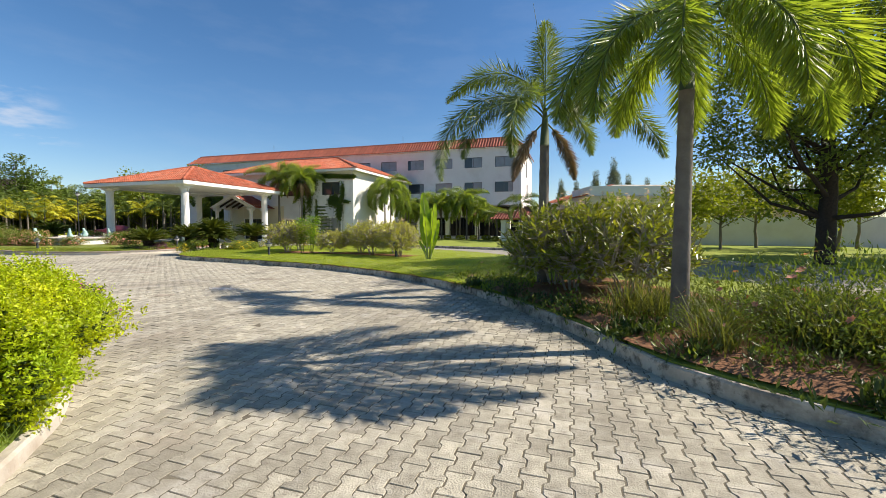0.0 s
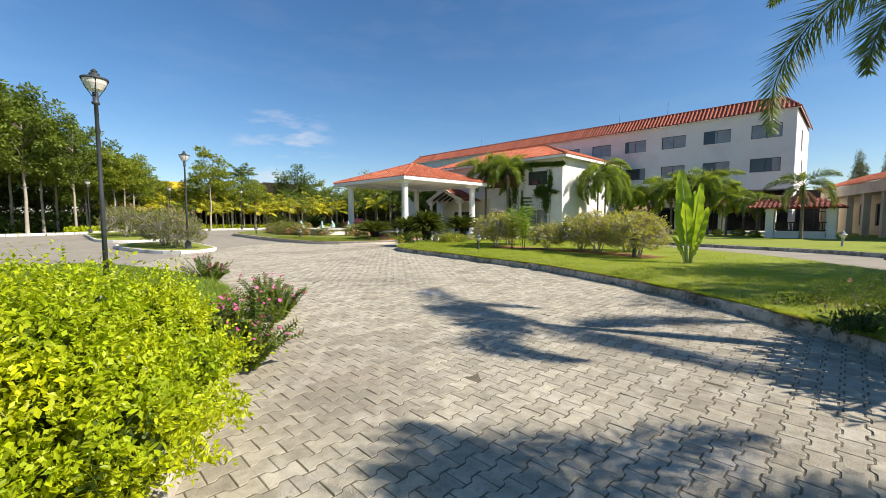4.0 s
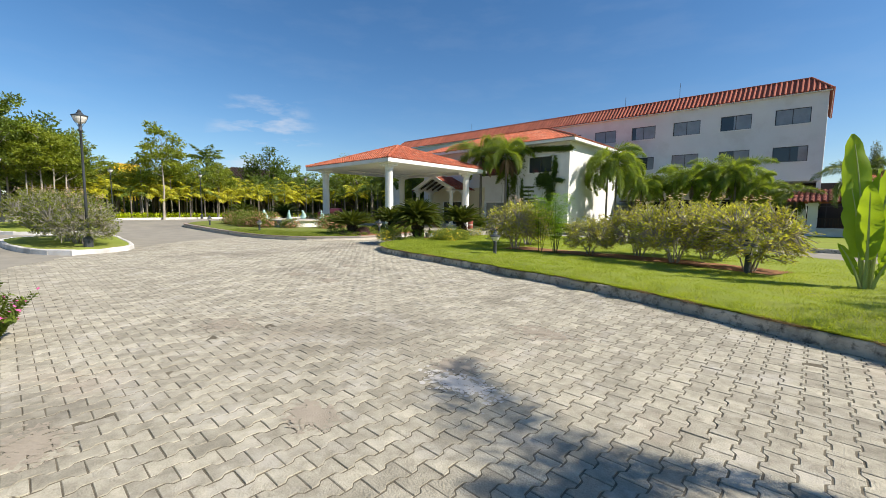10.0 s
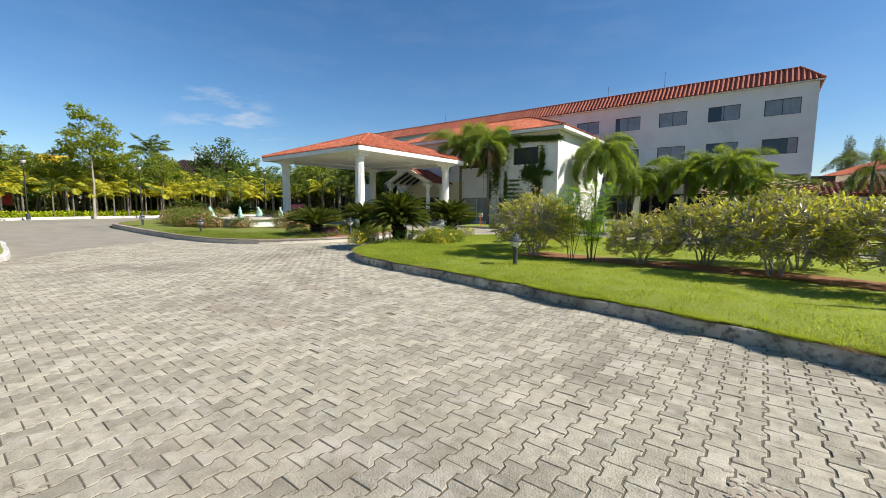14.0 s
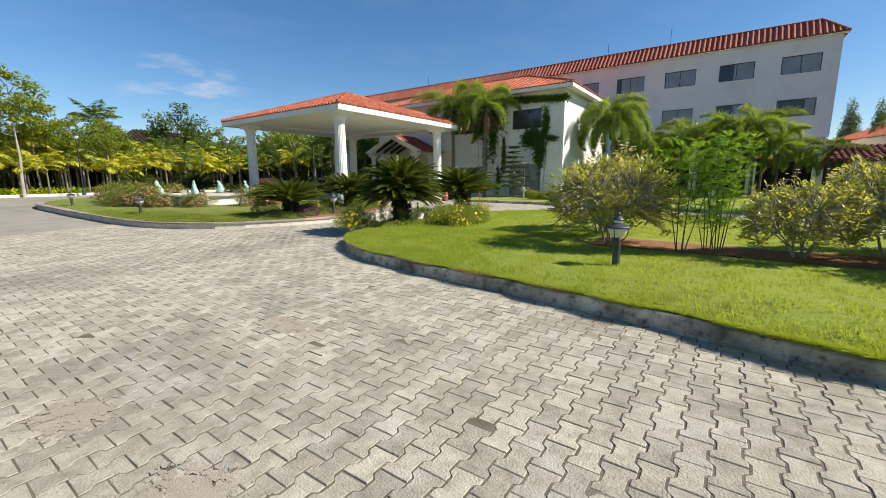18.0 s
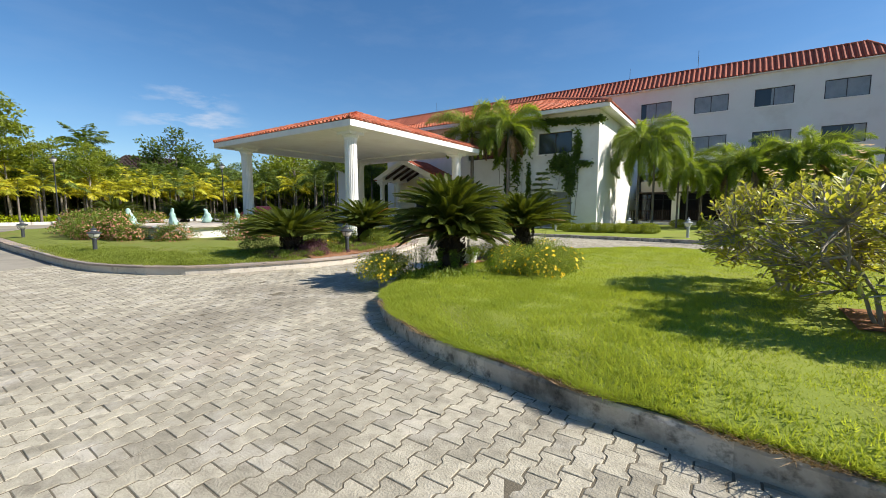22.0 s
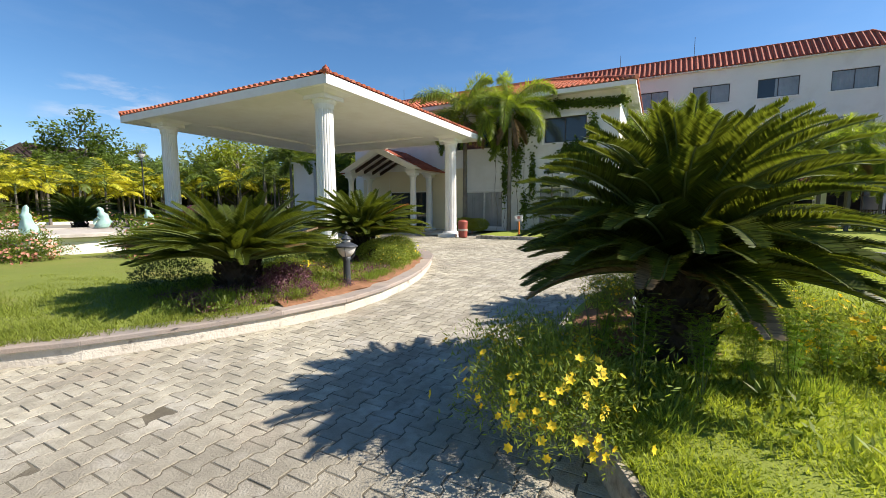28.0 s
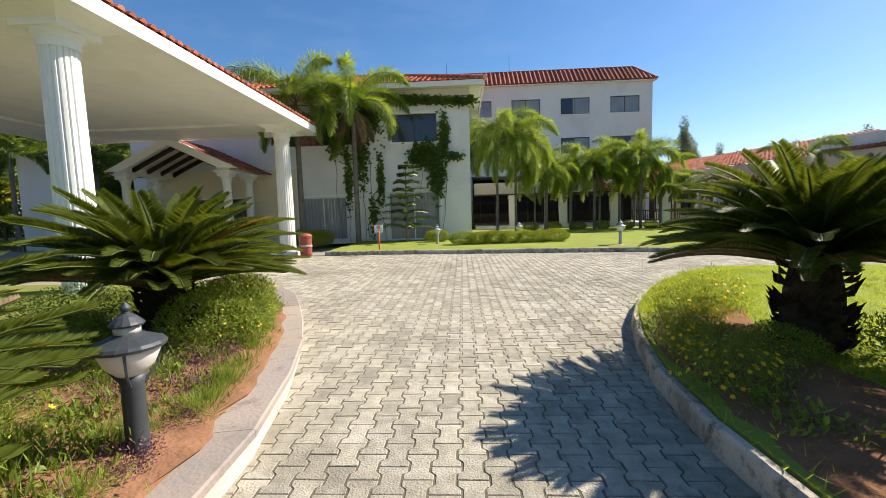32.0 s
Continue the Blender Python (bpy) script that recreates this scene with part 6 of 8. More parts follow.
lt = first(bush("lantana_mound", "rounded pale green flowering mound beside the kerb", M_LANTANA, (0.55, 0.48, 0.30), 7000, 0.035, 66, width=0.45, flowers=M_YELLOW, flower_n=60, flower_size=0.012, lump=0.18, stem=False, group="pale flowering mounds", shell=0.3), -24.85, 21.45, 0.24)
for x, y, t, s in ((-25.15, 22.3, 120, 1.0), (-26.0, 20.95, 60, 0.8), (-25.3, 20.55, 200, 0.45), (-25.05, 19.25, 40, 0.7), (-19.2, 19.7, 300, 0.8), (-18.0, 19.2, 30, 0.9), (-20.0, 20.8, 160, 0.55)):
    place(lt, x, y, 0.24, t, s)
ps = first(bush("purple_shrub", "small open shrub with purple grey leaves under the sago palm", M_PURPLE, (0.34, 0.32, 0.22), 1500, 0.036, 69, width=0.5, stem=False, lump=0.5, group="purple shrubs by the kerb"), -24.55, 18.85, 0.27)
for x, y, t, s in ((-24.75, 19.05, 80, 0.75), (-24.4, 18.45, 190, 0.7), (-24.85, 18.75, 250, 0.8), (-24.12, 18.75, 20, 0.5), (-25.3, 21.1, 130, 0.6)):
    place(ps, x, y, 0.26, t, s)
pb = first(bush("purple_bedding", "low purple leaved bedding plants by the kerb", M_PURPLE, (0.45, 0.3, 0.13), 1300, 0.035, 62, stem=False, lump=0.6), -24.7, 18.9, 0.22)
for x, y, t, s in ((-24.5, 18.2, 40, 0.8), (-24.35, 18.75, 90, 0.55), (-25.0, 18.2, 150, 0.9), (-24.5, 20.25, 200, 0.75), (-24.75, 20.7, 20, 0.8), (-24.9, 20.2, 140, 0.6), (-25.4, 20.1, 60, 0.9), (-24.55, 17.75, 100, 0.6)):
    place(pb, x, y, 0.22, t, s)
gr = first(bush("weed_clump", "small clump of green grass and weeds", M_BLADE_ROUGH, (0.26, 0.24, 0.10), 330, 0.13, 63, width=0.06, stem=False, lump=0.5, upward=1.3, shell=0.9, spread=0.5), -24.55, 19.3, 0.2)
for x, y, t, s in ((-24.9, 19.5, 40, 1.0), (-24.6, 17.9, 120, 0.9), (-20.3, 18.9, 30, 0.7), (-19.8, 17.7, 90, 0.8), (-19.2, 17.9, 160, 0.9), (-19.9, 17.3, 250, 0.8), (-24.4, 20.0, 300, 0.6), (-24.8, 22.0, 10, 0.8)):
    place(gr, x, y, 0.2, t, s)
rw = random.Random(9)
bedline = [(-24.4, 17.7), (-24.12, 18.6), (-24.05, 19.6), (-24.22, 20.8), (-24.6, 22.0), (-25.2, 23.2)]
for i in range(120):
    u = rw.uniform(0, 4.99)
    k = int(u)
    x = bedline[k][0] + (bedline[k + 1][0] - bedline[k][0]) * (u - k)
    y = bedline[k][1] + (bedline[k + 1][1] - bedline[k][1]) * (u - k)
    place((gr, gr, pb, gr, gr, gr)[i % 6], x - rw.uniform(0.0, 1.0) ** 1.3 * 1.4, y + rw.uniform(-0.15, 0.15), 0.23, rw.uniform(0, 360), rw.uniform(0.3, 0.75))


def cosmos(seed, height, label):
    """A tall ferny plant: thin leaning stems with finely divided leaves and a few yellow flowers."""
    r = np.random.default_rng(seed)
    top = thing("cosmos_plant", (0, 0, 0), 0, label, "flowering plant", "cosmos among the frangipani")
    sb, lb, fb = Build(), Build(), Build()
    for i in range(5):
        az, el = i * 1.26 + r.uniform(-0.3, 0.3), r.uniform(76, 89)
        pts, tan, side, s = rachis((0.05 * math.cos(az), 0.05 * math.sin(az), -0.02), az, el, height * r.uniform(0.8, 1.08), r.uniform(0, 16), 26, 1.2)
        sb.tube(pts[::3], np.linspace(0.010, 0.003, len(pts[::3])), 5, cap=False)
        for k in range(7, 26):
            for m in range(2):
                a = k * 1.9 + m * 3.14 + r.uniform(-0.3, 0.3)
                lp, lt_, ls, ss = rachis(pts[k], a, r.uniform(15, 50), r.uniform(0.18, 0.30), r.uniform(20, 60), 12, 1.2)
                up = np.cross(ls, lt_)
                for sg in (-1, 1):
                    lb.leaves(lp[2:], (lt_ * 0.6 + ls * sg * 0.8)[2:] + r.normal(0, 0.15, (10, 3)), up[2:], 0.085 * np.sin(np.linspace(0.5, 3.0, 10)) + 0.02, 0.016, 0.0)
        if i % 2 == 0:
            c = pts[-1] + [0, 0, 0.06]
            sb.tube([pts[-1], c], 0.003, 4, cap=False)
            a = np.linspace(0, 2 * np.pi, 7, endpoint=False)
            fb.leaves(np.tile(c, (7, 1)), np.column_stack([np.cos(a), np.sin(a), np.full(7, 0.3)]), np.tile([0, 0, 1.0], (7, 1)), 0.035, 0.026, 0.05)
    part("stem", sb, M_STEM, top)
    part("foliage", lb, M_FERN, top)
    part("blossom", fb, M_YELLOW, top, "yellow cosmos flowers")
    return top


cp = first(cosmos(67, 1.95, "tall feathery cosmos plant with yellow flowers among the frangipani"), -12.85, 17.15, 0.28)
for x, y, t, s in ((-12.35, 17.2, 70, 1.02), (-12.5, 17.5, 160, 0.9)):
    place(cp, x, y, 0.28, t, s)
for x, y, t, s in ((-20.05, 17.85, 20, 0.3), (-19.7, 17.8, 140, 0.27), (-19.45, 17.95, 250, 0.24), (-20.3, 18.05, 310, 0.25), (-19.2, 18.1, 80, 0.28), (-18.95, 18.4, 200, 0.24)):
    place(cp, x, y, 0.28, t, s)
gc = first(bush("low_shrub", "rounded dark green shrub under the sago palm", M_LEAF_D, (0.6, 0.5, 0.28), 3600, 0.035, 64, stem=False, lump=0.3), -26.3, 18.2, 0.2)
for x, y, t, s in ((-26.4, 20.2, 60, 0.9), (-25.9, 22.6, 140, 1.0), (-27.3, 22.4, 200, 1.0), (-19.0, 20.6, 300, 0.9)):
    place(gc, x, y, 0.2, t, s)
nb = first(bush("rough_shrub", "loose grey green shrub with thin stems beside the kerb", M_LEAF, (0.9, 0.8, 0.5), 2600, 0.07, 65, width=0.25, flowers=M_RED, flower_n=8, flower_size=0.05, lump=0.5), 2.6, 5.2, 0.2)
for x, y, t, s in ((3.3, 4.6, 60, 1.1), (2.2, 6.3, 130, 0.9), (4.4, 4.6, 200, 1.2), (3.2, 6.2, 250, 1.1), (1.6, 5.6, 300, 0.6), (5.2, 6.0, 10, 1.3), (-2.2, 10.9, 40, 0.5), (-1.6, 11.6, 140, 0.55), (-1.3, 10.4, 200, 0.5)):
    place(nb, x, y, 0.2, t, s)



def tall_weed(seed, height, label):
    """Thin bare stalks with small seed heads and a few leaves near the base."""
    r = np.random.default_rng(seed)
    sb, lb = Build(), Build()
    for i in range(3):
        pts, tan, side, q = rachis((r.normal(0, 0.03), r.normal(0, 0.03), -0.03), r.uniform(0, 6.28), r.uniform(74, 88), height * r.uniform(0.7, 1.05), r.uniform(-6, 18), 18, 1.2)
        sb.tube(pts[::2], np.linspace(0.005, 0.002, 9), 4, cap=False)
        for k in (9, 11, 13, 14, 15, 16, 17):
            e = pts[k] + unit(r.normal(0, 1, 3) + [0, 0, 0.8]) * 0.06
            sb.tube([pts[k], e], 0.0016, 3, cap=False)
            lb.leaves(np.tile(e, (4, 1)), r.normal(0, 1, (4, 3)), r.normal(0, 1, (4, 3)), 0.016, 0.008, 0.1)
        lb.leaves(pts[1:9], r.normal(0, 0.8, (8, 3)) + [0, 0, 0.4], r.normal(0, 0.5, (8, 3)) + [0, 0, 1], 0.07, 0.014, 0.1)
    top = thing("tall_weed", (0, 0, 0), 0, label, "weed", "tall weeds at the island tip")
    part("stalk", sb, M_STEM, top)
    part("leaves", lb, M_LANTANA, top)
    return top


tw = first(tall_weed(73, 0.85, "tall thin weed with bare stalks and small seed heads"), -20.3, 17.75, 0.28)
for x, y, t, s in ((-20.05, 17.6, 80, 1.05), (-19.75, 17.55, 170, 0.75), (-20.6, 17.5, 260, 0.7), (-19.3, 17.9, 20, 0.6)):
    place(tw, x, y, 0.28, t, s)


def long_grass(seed, height, label):
    """A loose tuft of long thin arching blades."""
    r = np.random.default_rng(seed)
    b = Build()
    for i in range(170):
        az, el = r.uniform(0, 2 * np.pi), r.uniform(48, 88)
        base = np.array([r.normal(0, 0.14), r.normal(0, 0.14), -0.02])
        pts, tan, side, q = rachis(base, az, el, height * r.uniform(0.5, 1.15), r.uniform(20, 110), 6, 1.2)
        w = (0.0055 * (1 - q ** 2) + 0.0006)[:, None]
        b.add(np.concatenate([pts - side * w, pts + side * w]), [(k, k + 1, 7 + k, 6 + k) for k in range(5)])
    top = thing("long_grass", (0, 0, 0), 0, label, "grass", "long grass tufts beside the kerb")
    part("blades", b, M_REED, top)
    return top


lg = first(long_grass(68, 0.75, "tuft of long dull green grass in the shaded bed"), 1.55, 5.1, 0.28)
rg_ = random.Random(12)
for i in range(30):
    u = i / 29
    x, y = 0.75 + 3.6 * u, 5.95 - 2.0 * u
    place(lg, x + rg_.uniform(-0.1, 1.3), y + rg_.uniform(0.0, 1.6), 0.28, rg_.uniform(0, 360), rg_.uniform(0.65, 1.15))
pl = thing("planter", (-19.98, 19.3, 0.29), 0, "small white planter with a trailing plant under the sago palm", "planter")
part("pot", Build().lathe([(0.12, 0), (0.17, 0.04), (0.2, 0.2), (0.21, 0.24), (0.18, 0.24), (0.16, 0.18)], 18), M_WHITE, pl)
part("pipe", Build().tube([(0, 0, 0.1), (-0.02, 0.05, 0.52)], 0.032, 8), M_KERB, pl)
rp = np.random.default_rng(70)
tips = np.column_stack([rp.normal(0.1, 0.13, 520), rp.normal(-0.06, 0.12, 520), 0.2 + rp.uniform(0, 0.16, 520)])
part("trailing_plant", Build().leaves(tips, rp.normal(0, 0.7, (520, 3)) + [0, 0, 0.3], rp.normal(0, 0.4, (520, 3)) + [0, 0, 1], 0.045, 0.022, 0.1), M_LANTANA, pl, "pale green trailing leaves")

# crown-of-thorns bed and fountain
rb = first(bush("red_flower_bush", "flowering bush with coral red blossoms beside the fountain", M_LEAF, (0.9, 0.7, 0.52), 3000, 0.09, 71, width=0.45, flowers=M_RED, flower_n=430, flower_size=0.042, lump=0.7, stem=False, group="coral red bushes round the fountain"), -34.5, 17.4, 0.25)
for x, y, t, s in ((-36.2, 17.2, 60, 1.1), (-37.8, 17.6, 100, 1.1), (-39.3, 17.4, 150, 1.0), (-33.2, 17.4, 200, 0.7), (-31.6, 18.2, 220, 0.7), (-30.4, 20.2, 260, 0.9), (-31.3, 21.8, 300, 0.9), (-38.6, 20.0, 20, 1.0), (-40.2, 19.0, 80, 1.1), (-36.4, 22.4, 130, 1.0), (-33.5, 22.6, 180, 1.0), (-35.0, 16.8, 30, 0.8)):
    place(rb, x, y, 0.25, t, s)
ft = thing("fountain_basin", (-34.0, 19.7, 0.25), 0, "low round white fountain basin", "fountain")
part("basin", Build().lathe([(1.86, 0.0), (1.92, 0.06), (1.98, 0.42), (2.05, 0.5), (2.05, 0.58), (1.9, 0.58), (1.85, 0.5), (1.6, 0.3), (0.1, 0.28)], 40), M_WHITE, ft, smooth=False)
part("rim", Build().lathe([(2.06, 0.5), (2.14, 0.53), (2.14, 0.6), (2.06, 0.62), (1.88, 0.62), (1.88, 0.585)], 40), M_KERB_PALE, ft)

bw_ = thing("fountain_bowl", (-32.5, 18.55, 0.22), 0, "small white stone bowl on a foot beside the fountain", "fountain")
part("bowl", Build().lathe([(0.2, 0.0), (0.24, 0.08), (0.3, 0.16), (0.5, 0.36), (0.58, 0.54), (0.63, 0.58), (0.63, 0.63), (0.55, 0.63), (0.5, 0.6)], 32), M_WHITE, bw_, smooth=False)


def statue(seed, at, size, turn):
    r = np.random.default_rng(seed)
    b = Build()
    prof = [(0.26, 0), (0.34, 0.06), (0.33, 0.16), (0.25, 0.28), (0.2, 0.42), (0.19, 0.56), (0.16, 0.7), (0.11, 0.78), (0.13, 0.86), (0.11, 0.96), (0.03, 1.04)]
    b.lathe(prof, 14)
    v = b.v[0]
    v[:, 0] += 0.10 * np.sin(v[:, 2] * 4 + seed) + 0.03 * np.sin(v[:, 1] * 20)
    v[:, :2] *= (1 + 0.16 * np.sin(v[:, 2:3] * 17 + seed) + 0.12 * np.sin(np.arctan2(v[:, 1:2], v[:, 0:1]) * 5 + v[:, 2:3] * 9))
    v[:, 1] *= 0.8
    b.tube([(0.1, 0.12, 0.5), (0.26, 0.1, 0.36), (0.3, 0.0, 0.2)], [0.08, 0.06, 0.07], 6)
    ob = single("fountain_statue", b, M_STATUE, "small pale green seated statue on the fountain rim", "statue", smooth=True, group="fountain statues")
    ob.matrix_basis = pose(*at, 0, 0, turn)
    ob.scale = (size,) * 3
    return ob


statue(1, (-34.9, 18.0, 0.86), 0.64, 30)
statue(2, (-32.55, 18.6, 0.84), 0.66, 140)
statue(3, (-35.3, 21.1, 0.86), 0.62, 240)
statue(4, (-32.7, 21.15, 0.86), 0.62, 300)

# small conifer, hedges and climbers along the hotel wall
pine = thing("norfolk_pine", (-25.0, 36.6, 0.15), 0, "young norfolk pine with tiers of drooping branches", "tree")
part("trunk", Build().tube([(0, 0, -0.05), (0, 0, 2.0), (0, 0, 3.7)], [0.06, 0.04, 0.01], 7), M_BARK, pine)
cb = Build()
for i, z in enumerate(np.linspace(0.7, 3.5, 9)):
    L = 1.3 * (1 - (z - 0.8) / 3.2) + 0.1
    for j in range(5):
        pts, tan, side, s = rachis((0, 0, z), j * 1.257 + i * 0.5, 16, L * (0.8 + 0.4 * ((i * 5 + j * 3) % 7) / 6), 30, 16, 1.2)
        up = np.cross(side, tan)
        for a in np.linspace(0, 2 * np.pi, 6, endpoint=False):
            out = side * math.cos(a) + up * math.sin(a)
            cb.leaves(pts, tan * 0.7 + out * 0.7, out, 0.15, 0.035, 0.0)
part("foliage", cb, M_LEAF_D, pine)
hd = first(bush("clipped_hedge", "clipped green hedge at the foot of the hotel wall", M_LEAF_Y, (0.55, 0.42, 0.27), 5000, 0.045, 81, stem=False, lump=0.12, shell=0.25, upward=0.2, group="clipped hedges"), -22.4, 34.25, 0.18)
for i in range(6):
    place(hd, -21.75 + i * 0.64, 34.34 + 0.09 * i, 0.18, 30 * i, 0.95 + 0.05 * (i % 3))
for x, y, s in ((-29.6, 35.6, 1.35), (-28.8, 35.6, 1.3), (-23.6, 36.3, 1.1), (-16.5, 44.0, 1.0), (-15.0, 44.1, 1.0), (-13.5, 44.0, 1.0), (-12, 44.1, 1.0), (-10.5, 44.0, 1.0), (-9.0, 43.9, 1.0), (-7.6, 41.6, 0.9), (-18, 44.2, 1.0)):
    place(hd, x, y, 0.18, 60 * x, s)


def climber(name, spots, seed, label):
    r = np.random.default_rng(seed)
    top = thing(name, (0, 0, 0), 0, label, "climbing plant")
    P = []
    for (x, z, rx, rz, n) in spots:
        n = int(n * 1.5)
        d = r.normal(0, 0.36, (n, 2))
        P.append(np.column_stack([x + d[:, 0] * rx, np.full(n, EY - 0.02) - r.uniform(0.0, 0.16, n), z + d[:, 1] * rz]))
    P = np.concatenate(P)
    n = len(P)
    part("foliage", Build().leaves(P, np.column_stack([r.normal(0, 0.7, n), -r.uniform(0.1, 0.7, n), -r.uniform(0, 1, n)]), np.column_stack([r.normal(0, 0.3, n), -np.ones(n), r.uniform(0, 0.6, n)]), r.uniform(0.12, 0.21, n), r.uniform(0.08, 0.14, n), 0.1), M_LEAF_M, top)
    for (x, z, rx, rz, n) in spots:
        if n < 170:
            continue
        pts = [(x + r.uniform(-0.2, 0.2), EY - 0.02, 0.15)]
        for k in range(1, 9):
            pts.append((pts[-1][0] * 0.7 + (x + r.normal(0, 0.25)) * 0.3, EY - 0.025, 0.15 + (z - 0.15) * k / 8))
        part("stem", Build().tube(pts, 0.012, 5), M_BARK, top)
    return top


climber("wall_creeper", [(-24.2, 4.4, 0.9, 0.8, 900), (-23.6, 3.4, 0.5, 1.4, 520), (-23.2, 5.2, 0.3, 1.6, 320), (-22.7, 4.3, 0.5, 0.25, 110), (-27.3, 4.6, 0.5, 2.4, 360), (-26.4, 3.2, 0.22, 1.8, 170), (-26.8, 1.6, 0.25, 1.3, 110), (-28.0, 3.2, 0.25, 1.8, 180)], 91, "green creeper climbing the white wall in patches")
climber("eave_creeper", [(-25.5 + 0.5 * i, 7.1 - 0.03 * i, 0.6, 0.28, 130) for i in range(8)] + [(-27.0, 6.2, 0.9, 1.4, 500), (-28.6, 5.6, 0.8, 1.3, 420)], 92, "dense green creeper hanging under the eaves")

# ---- lamps and small fixtures ----
def bollard(x, y, z, label, turn=0.0, iron=None):
    iron = iron or M_METAL
    top = thing("garden_lamp", (0, 0, 0), 0, label, "garden lamp", "garden lamps")
    part("base", Build().lathe([(0.2, -0.03), (0.2, 0.035), (0.17, 0.05), (0.1, 0.055)], 18), M_KERB_PALE, top)
    part("post", Build().lathe([(0.075, 0.05), (0.065, 0.1), (0.062, 0.5), (0.08, 0.56)], 16), iron, top, smooth=True)
    part("globe", Build().lathe([(0.07, 0.56), (0.13, 0.62), (0.165, 0.7), (0.168, 0.73)], 20), M_LAMPGLASS, top, smooth=True)
    part("shade", Build().lathe([(0.2, 0.728), (0.205, 0.745), (0.19, 0.762), (0.1, 0.80), (0.075, 0.815)], 20), iron, top)
    part("upper_globe", Build().lathe([(0.07, 0.815), (0.072, 0.86)], 14), M_LAMPGLASS, top, smooth=True)
    part("cap", Build().lathe([(0.09, 0.86), (0.095, 0.872), (0.085, 0.885), (0.055, 0.915), (0.022, 0.935), (0.02, 0.945), (0.03, 0.96), (0.03, 0.97), (0.006, 1.0)], 14), iron, top)
    for k in range(3):
        a = k * 2.094 + 0.4
        c, s = math.cos(a), math.sin(a)
        part("bracket", Build().tube([(0.07 * c, 0.07 * s, 0.5), (0.15 * c, 0.15 * s, 0.58), (0.185 * c, 0.185 * s, 0.72)], 0.008, 5), iron, top)
    top.matrix_basis = pose(x, y, z, 0, 0, turn)
    return top


bl = bollard(-13.48, 15.55, 0.25, "black garden lamp with white glass bowl on the lawn")
bl.scale = (0.79, 0.79, 0.79)
for x, y, z, t in ((-24.15, 19.6, 0.22, 40), (-30.2, 15.6, 0.22, 80), (-38.2, 15.5, 0.25, 120), (-1.7, 13.1, 0.2, 200), (-7.4, 16.4, 0.25, 150)):
    place(bl, x, y, z, t, 0.84 if x < -20 else 0.9)
bl2 = bollard(-23.5, 35.0, 0.15, "pale grey garden lamp on the hotel lawn", iron=M_PALEIRON)
bl2.scale = (0.88, 0.88, 0.88)
for x, y, z, t in ((-16.7, 32.6, 0.15, 30), (-2.6, 31.0, 0.15, 90), (-19.8, 36.5, 0.15, 60), (-13.0, 33.4, 0.15, 10)):
    place(bl2, x, y, z, t, 0.9)


def street_lamp(x, y, z):
    top = thing("lamp_post", (0, 0, 0), 0, "tall black lamp post with a ribbed glass bowl", "street lamp", "lamp posts along the drive")
    part("base", Build().lathe([(0.14, 0.0), (0.14, 0.42), (0.11, 0.45), (0.075, 0.5)], 12), M_METAL, top)
    part("pole", Build().lathe([(0.048, 0.45), (0.04, 2.5), (0.036, 4.05), (0.07, 4.07), (0.07, 4.11), (0.05, 4.13), (0.05, 4.3)], 12), M_METAL, top, smooth=True)
    part("bowl", Build().lathe([(0.05, 4.3), (0.13, 4.36), (0.195, 4.47), (0.215, 4.55)], 24, flute=24, depth=0.03), M_LAMPGLASS, top)
    part("rim", Build().lathe([(0.215, 4.55), (0.235, 4.56), (0.235, 4.585), (0.16, 4.61)], 24), M_METAL, top)
    part("cap", Build().lathe([(0.16, 4.61), (0.09, 4.64), (0.09, 4.68), (0.05, 4.7), (0.06, 4.73), (0.015, 4.78)], 14), M_METAL, top)
    for k in range(4):
        a = k * 1.571
        c, s = math.cos(a), math.sin(a)
        part("arm", Build().tube([(0.05 * c, 0.05 * s, 4.22), (0.16 * c, 0.16 * s, 4.4), (0.225 * c, 0.225 * s, 4.56)], 0.009, 5), M_METAL, top)
    top.matrix_basis = pose(x, y, z)
    return top


sl = street_lamp(-13.45, 3.3, -0.1)
for x, y in ((-25.3, 7.5), (-44.5, -3.0), (-49.0, 5.5), (-54.5, 12.5), (-56.5, 20.5), (-46, -11), (-51, 30)):
    place(sl, x, y, float(ground_z(x)) + 0.05, x * 7, 1.0)

bn = thing("litter_bin", (-28.45, 32.95, 0.0), 0, "red brown round litter bin beside the column", "bin")
part("body", Build().lathe([(0.2, 0.02), (0.22, 0.06), (0.23, 0.68), (0.25, 0.7), (0.25, 0.75)], 20), M_BIN, bn)
part("lid", Build().lathe([(0.25, 0.75), (0.26, 0.77), (0.2, 0.84), (0.05, 0.88)], 20), M_BIN, bn)
part("band", Build().lathe([(0.235, 0.35), (0.242, 0.36), (0.242, 0.42), (0.235, 0.43)], 20), M_KERB_PALE, bn)
sg = thing("no_parking_sign", (-25.55, 32.75, 0.15), 0, "small white square sign with red mark on an orange post", "sign")
part("post", Build().tube([(0, 0, 0), (0, 0, 0.75)], 0.035, 8), M_ORANGE, sg)
bd = part("board", Build().box(-0.16, -0.05, 0.7, 0.16, -0.02, 0.98), M_WHITE, sg)
part("symbol", Build().lathe([(0.075, 0), (0.075, 0.006)], 20), M_RED, bd).matrix_basis = pose(0, -0.05, 0.88, 90)
part("text_bar", Build().box(-0.12, -0.054, 0.745, 0.12, -0.05, 0.77), M_RED, bd)
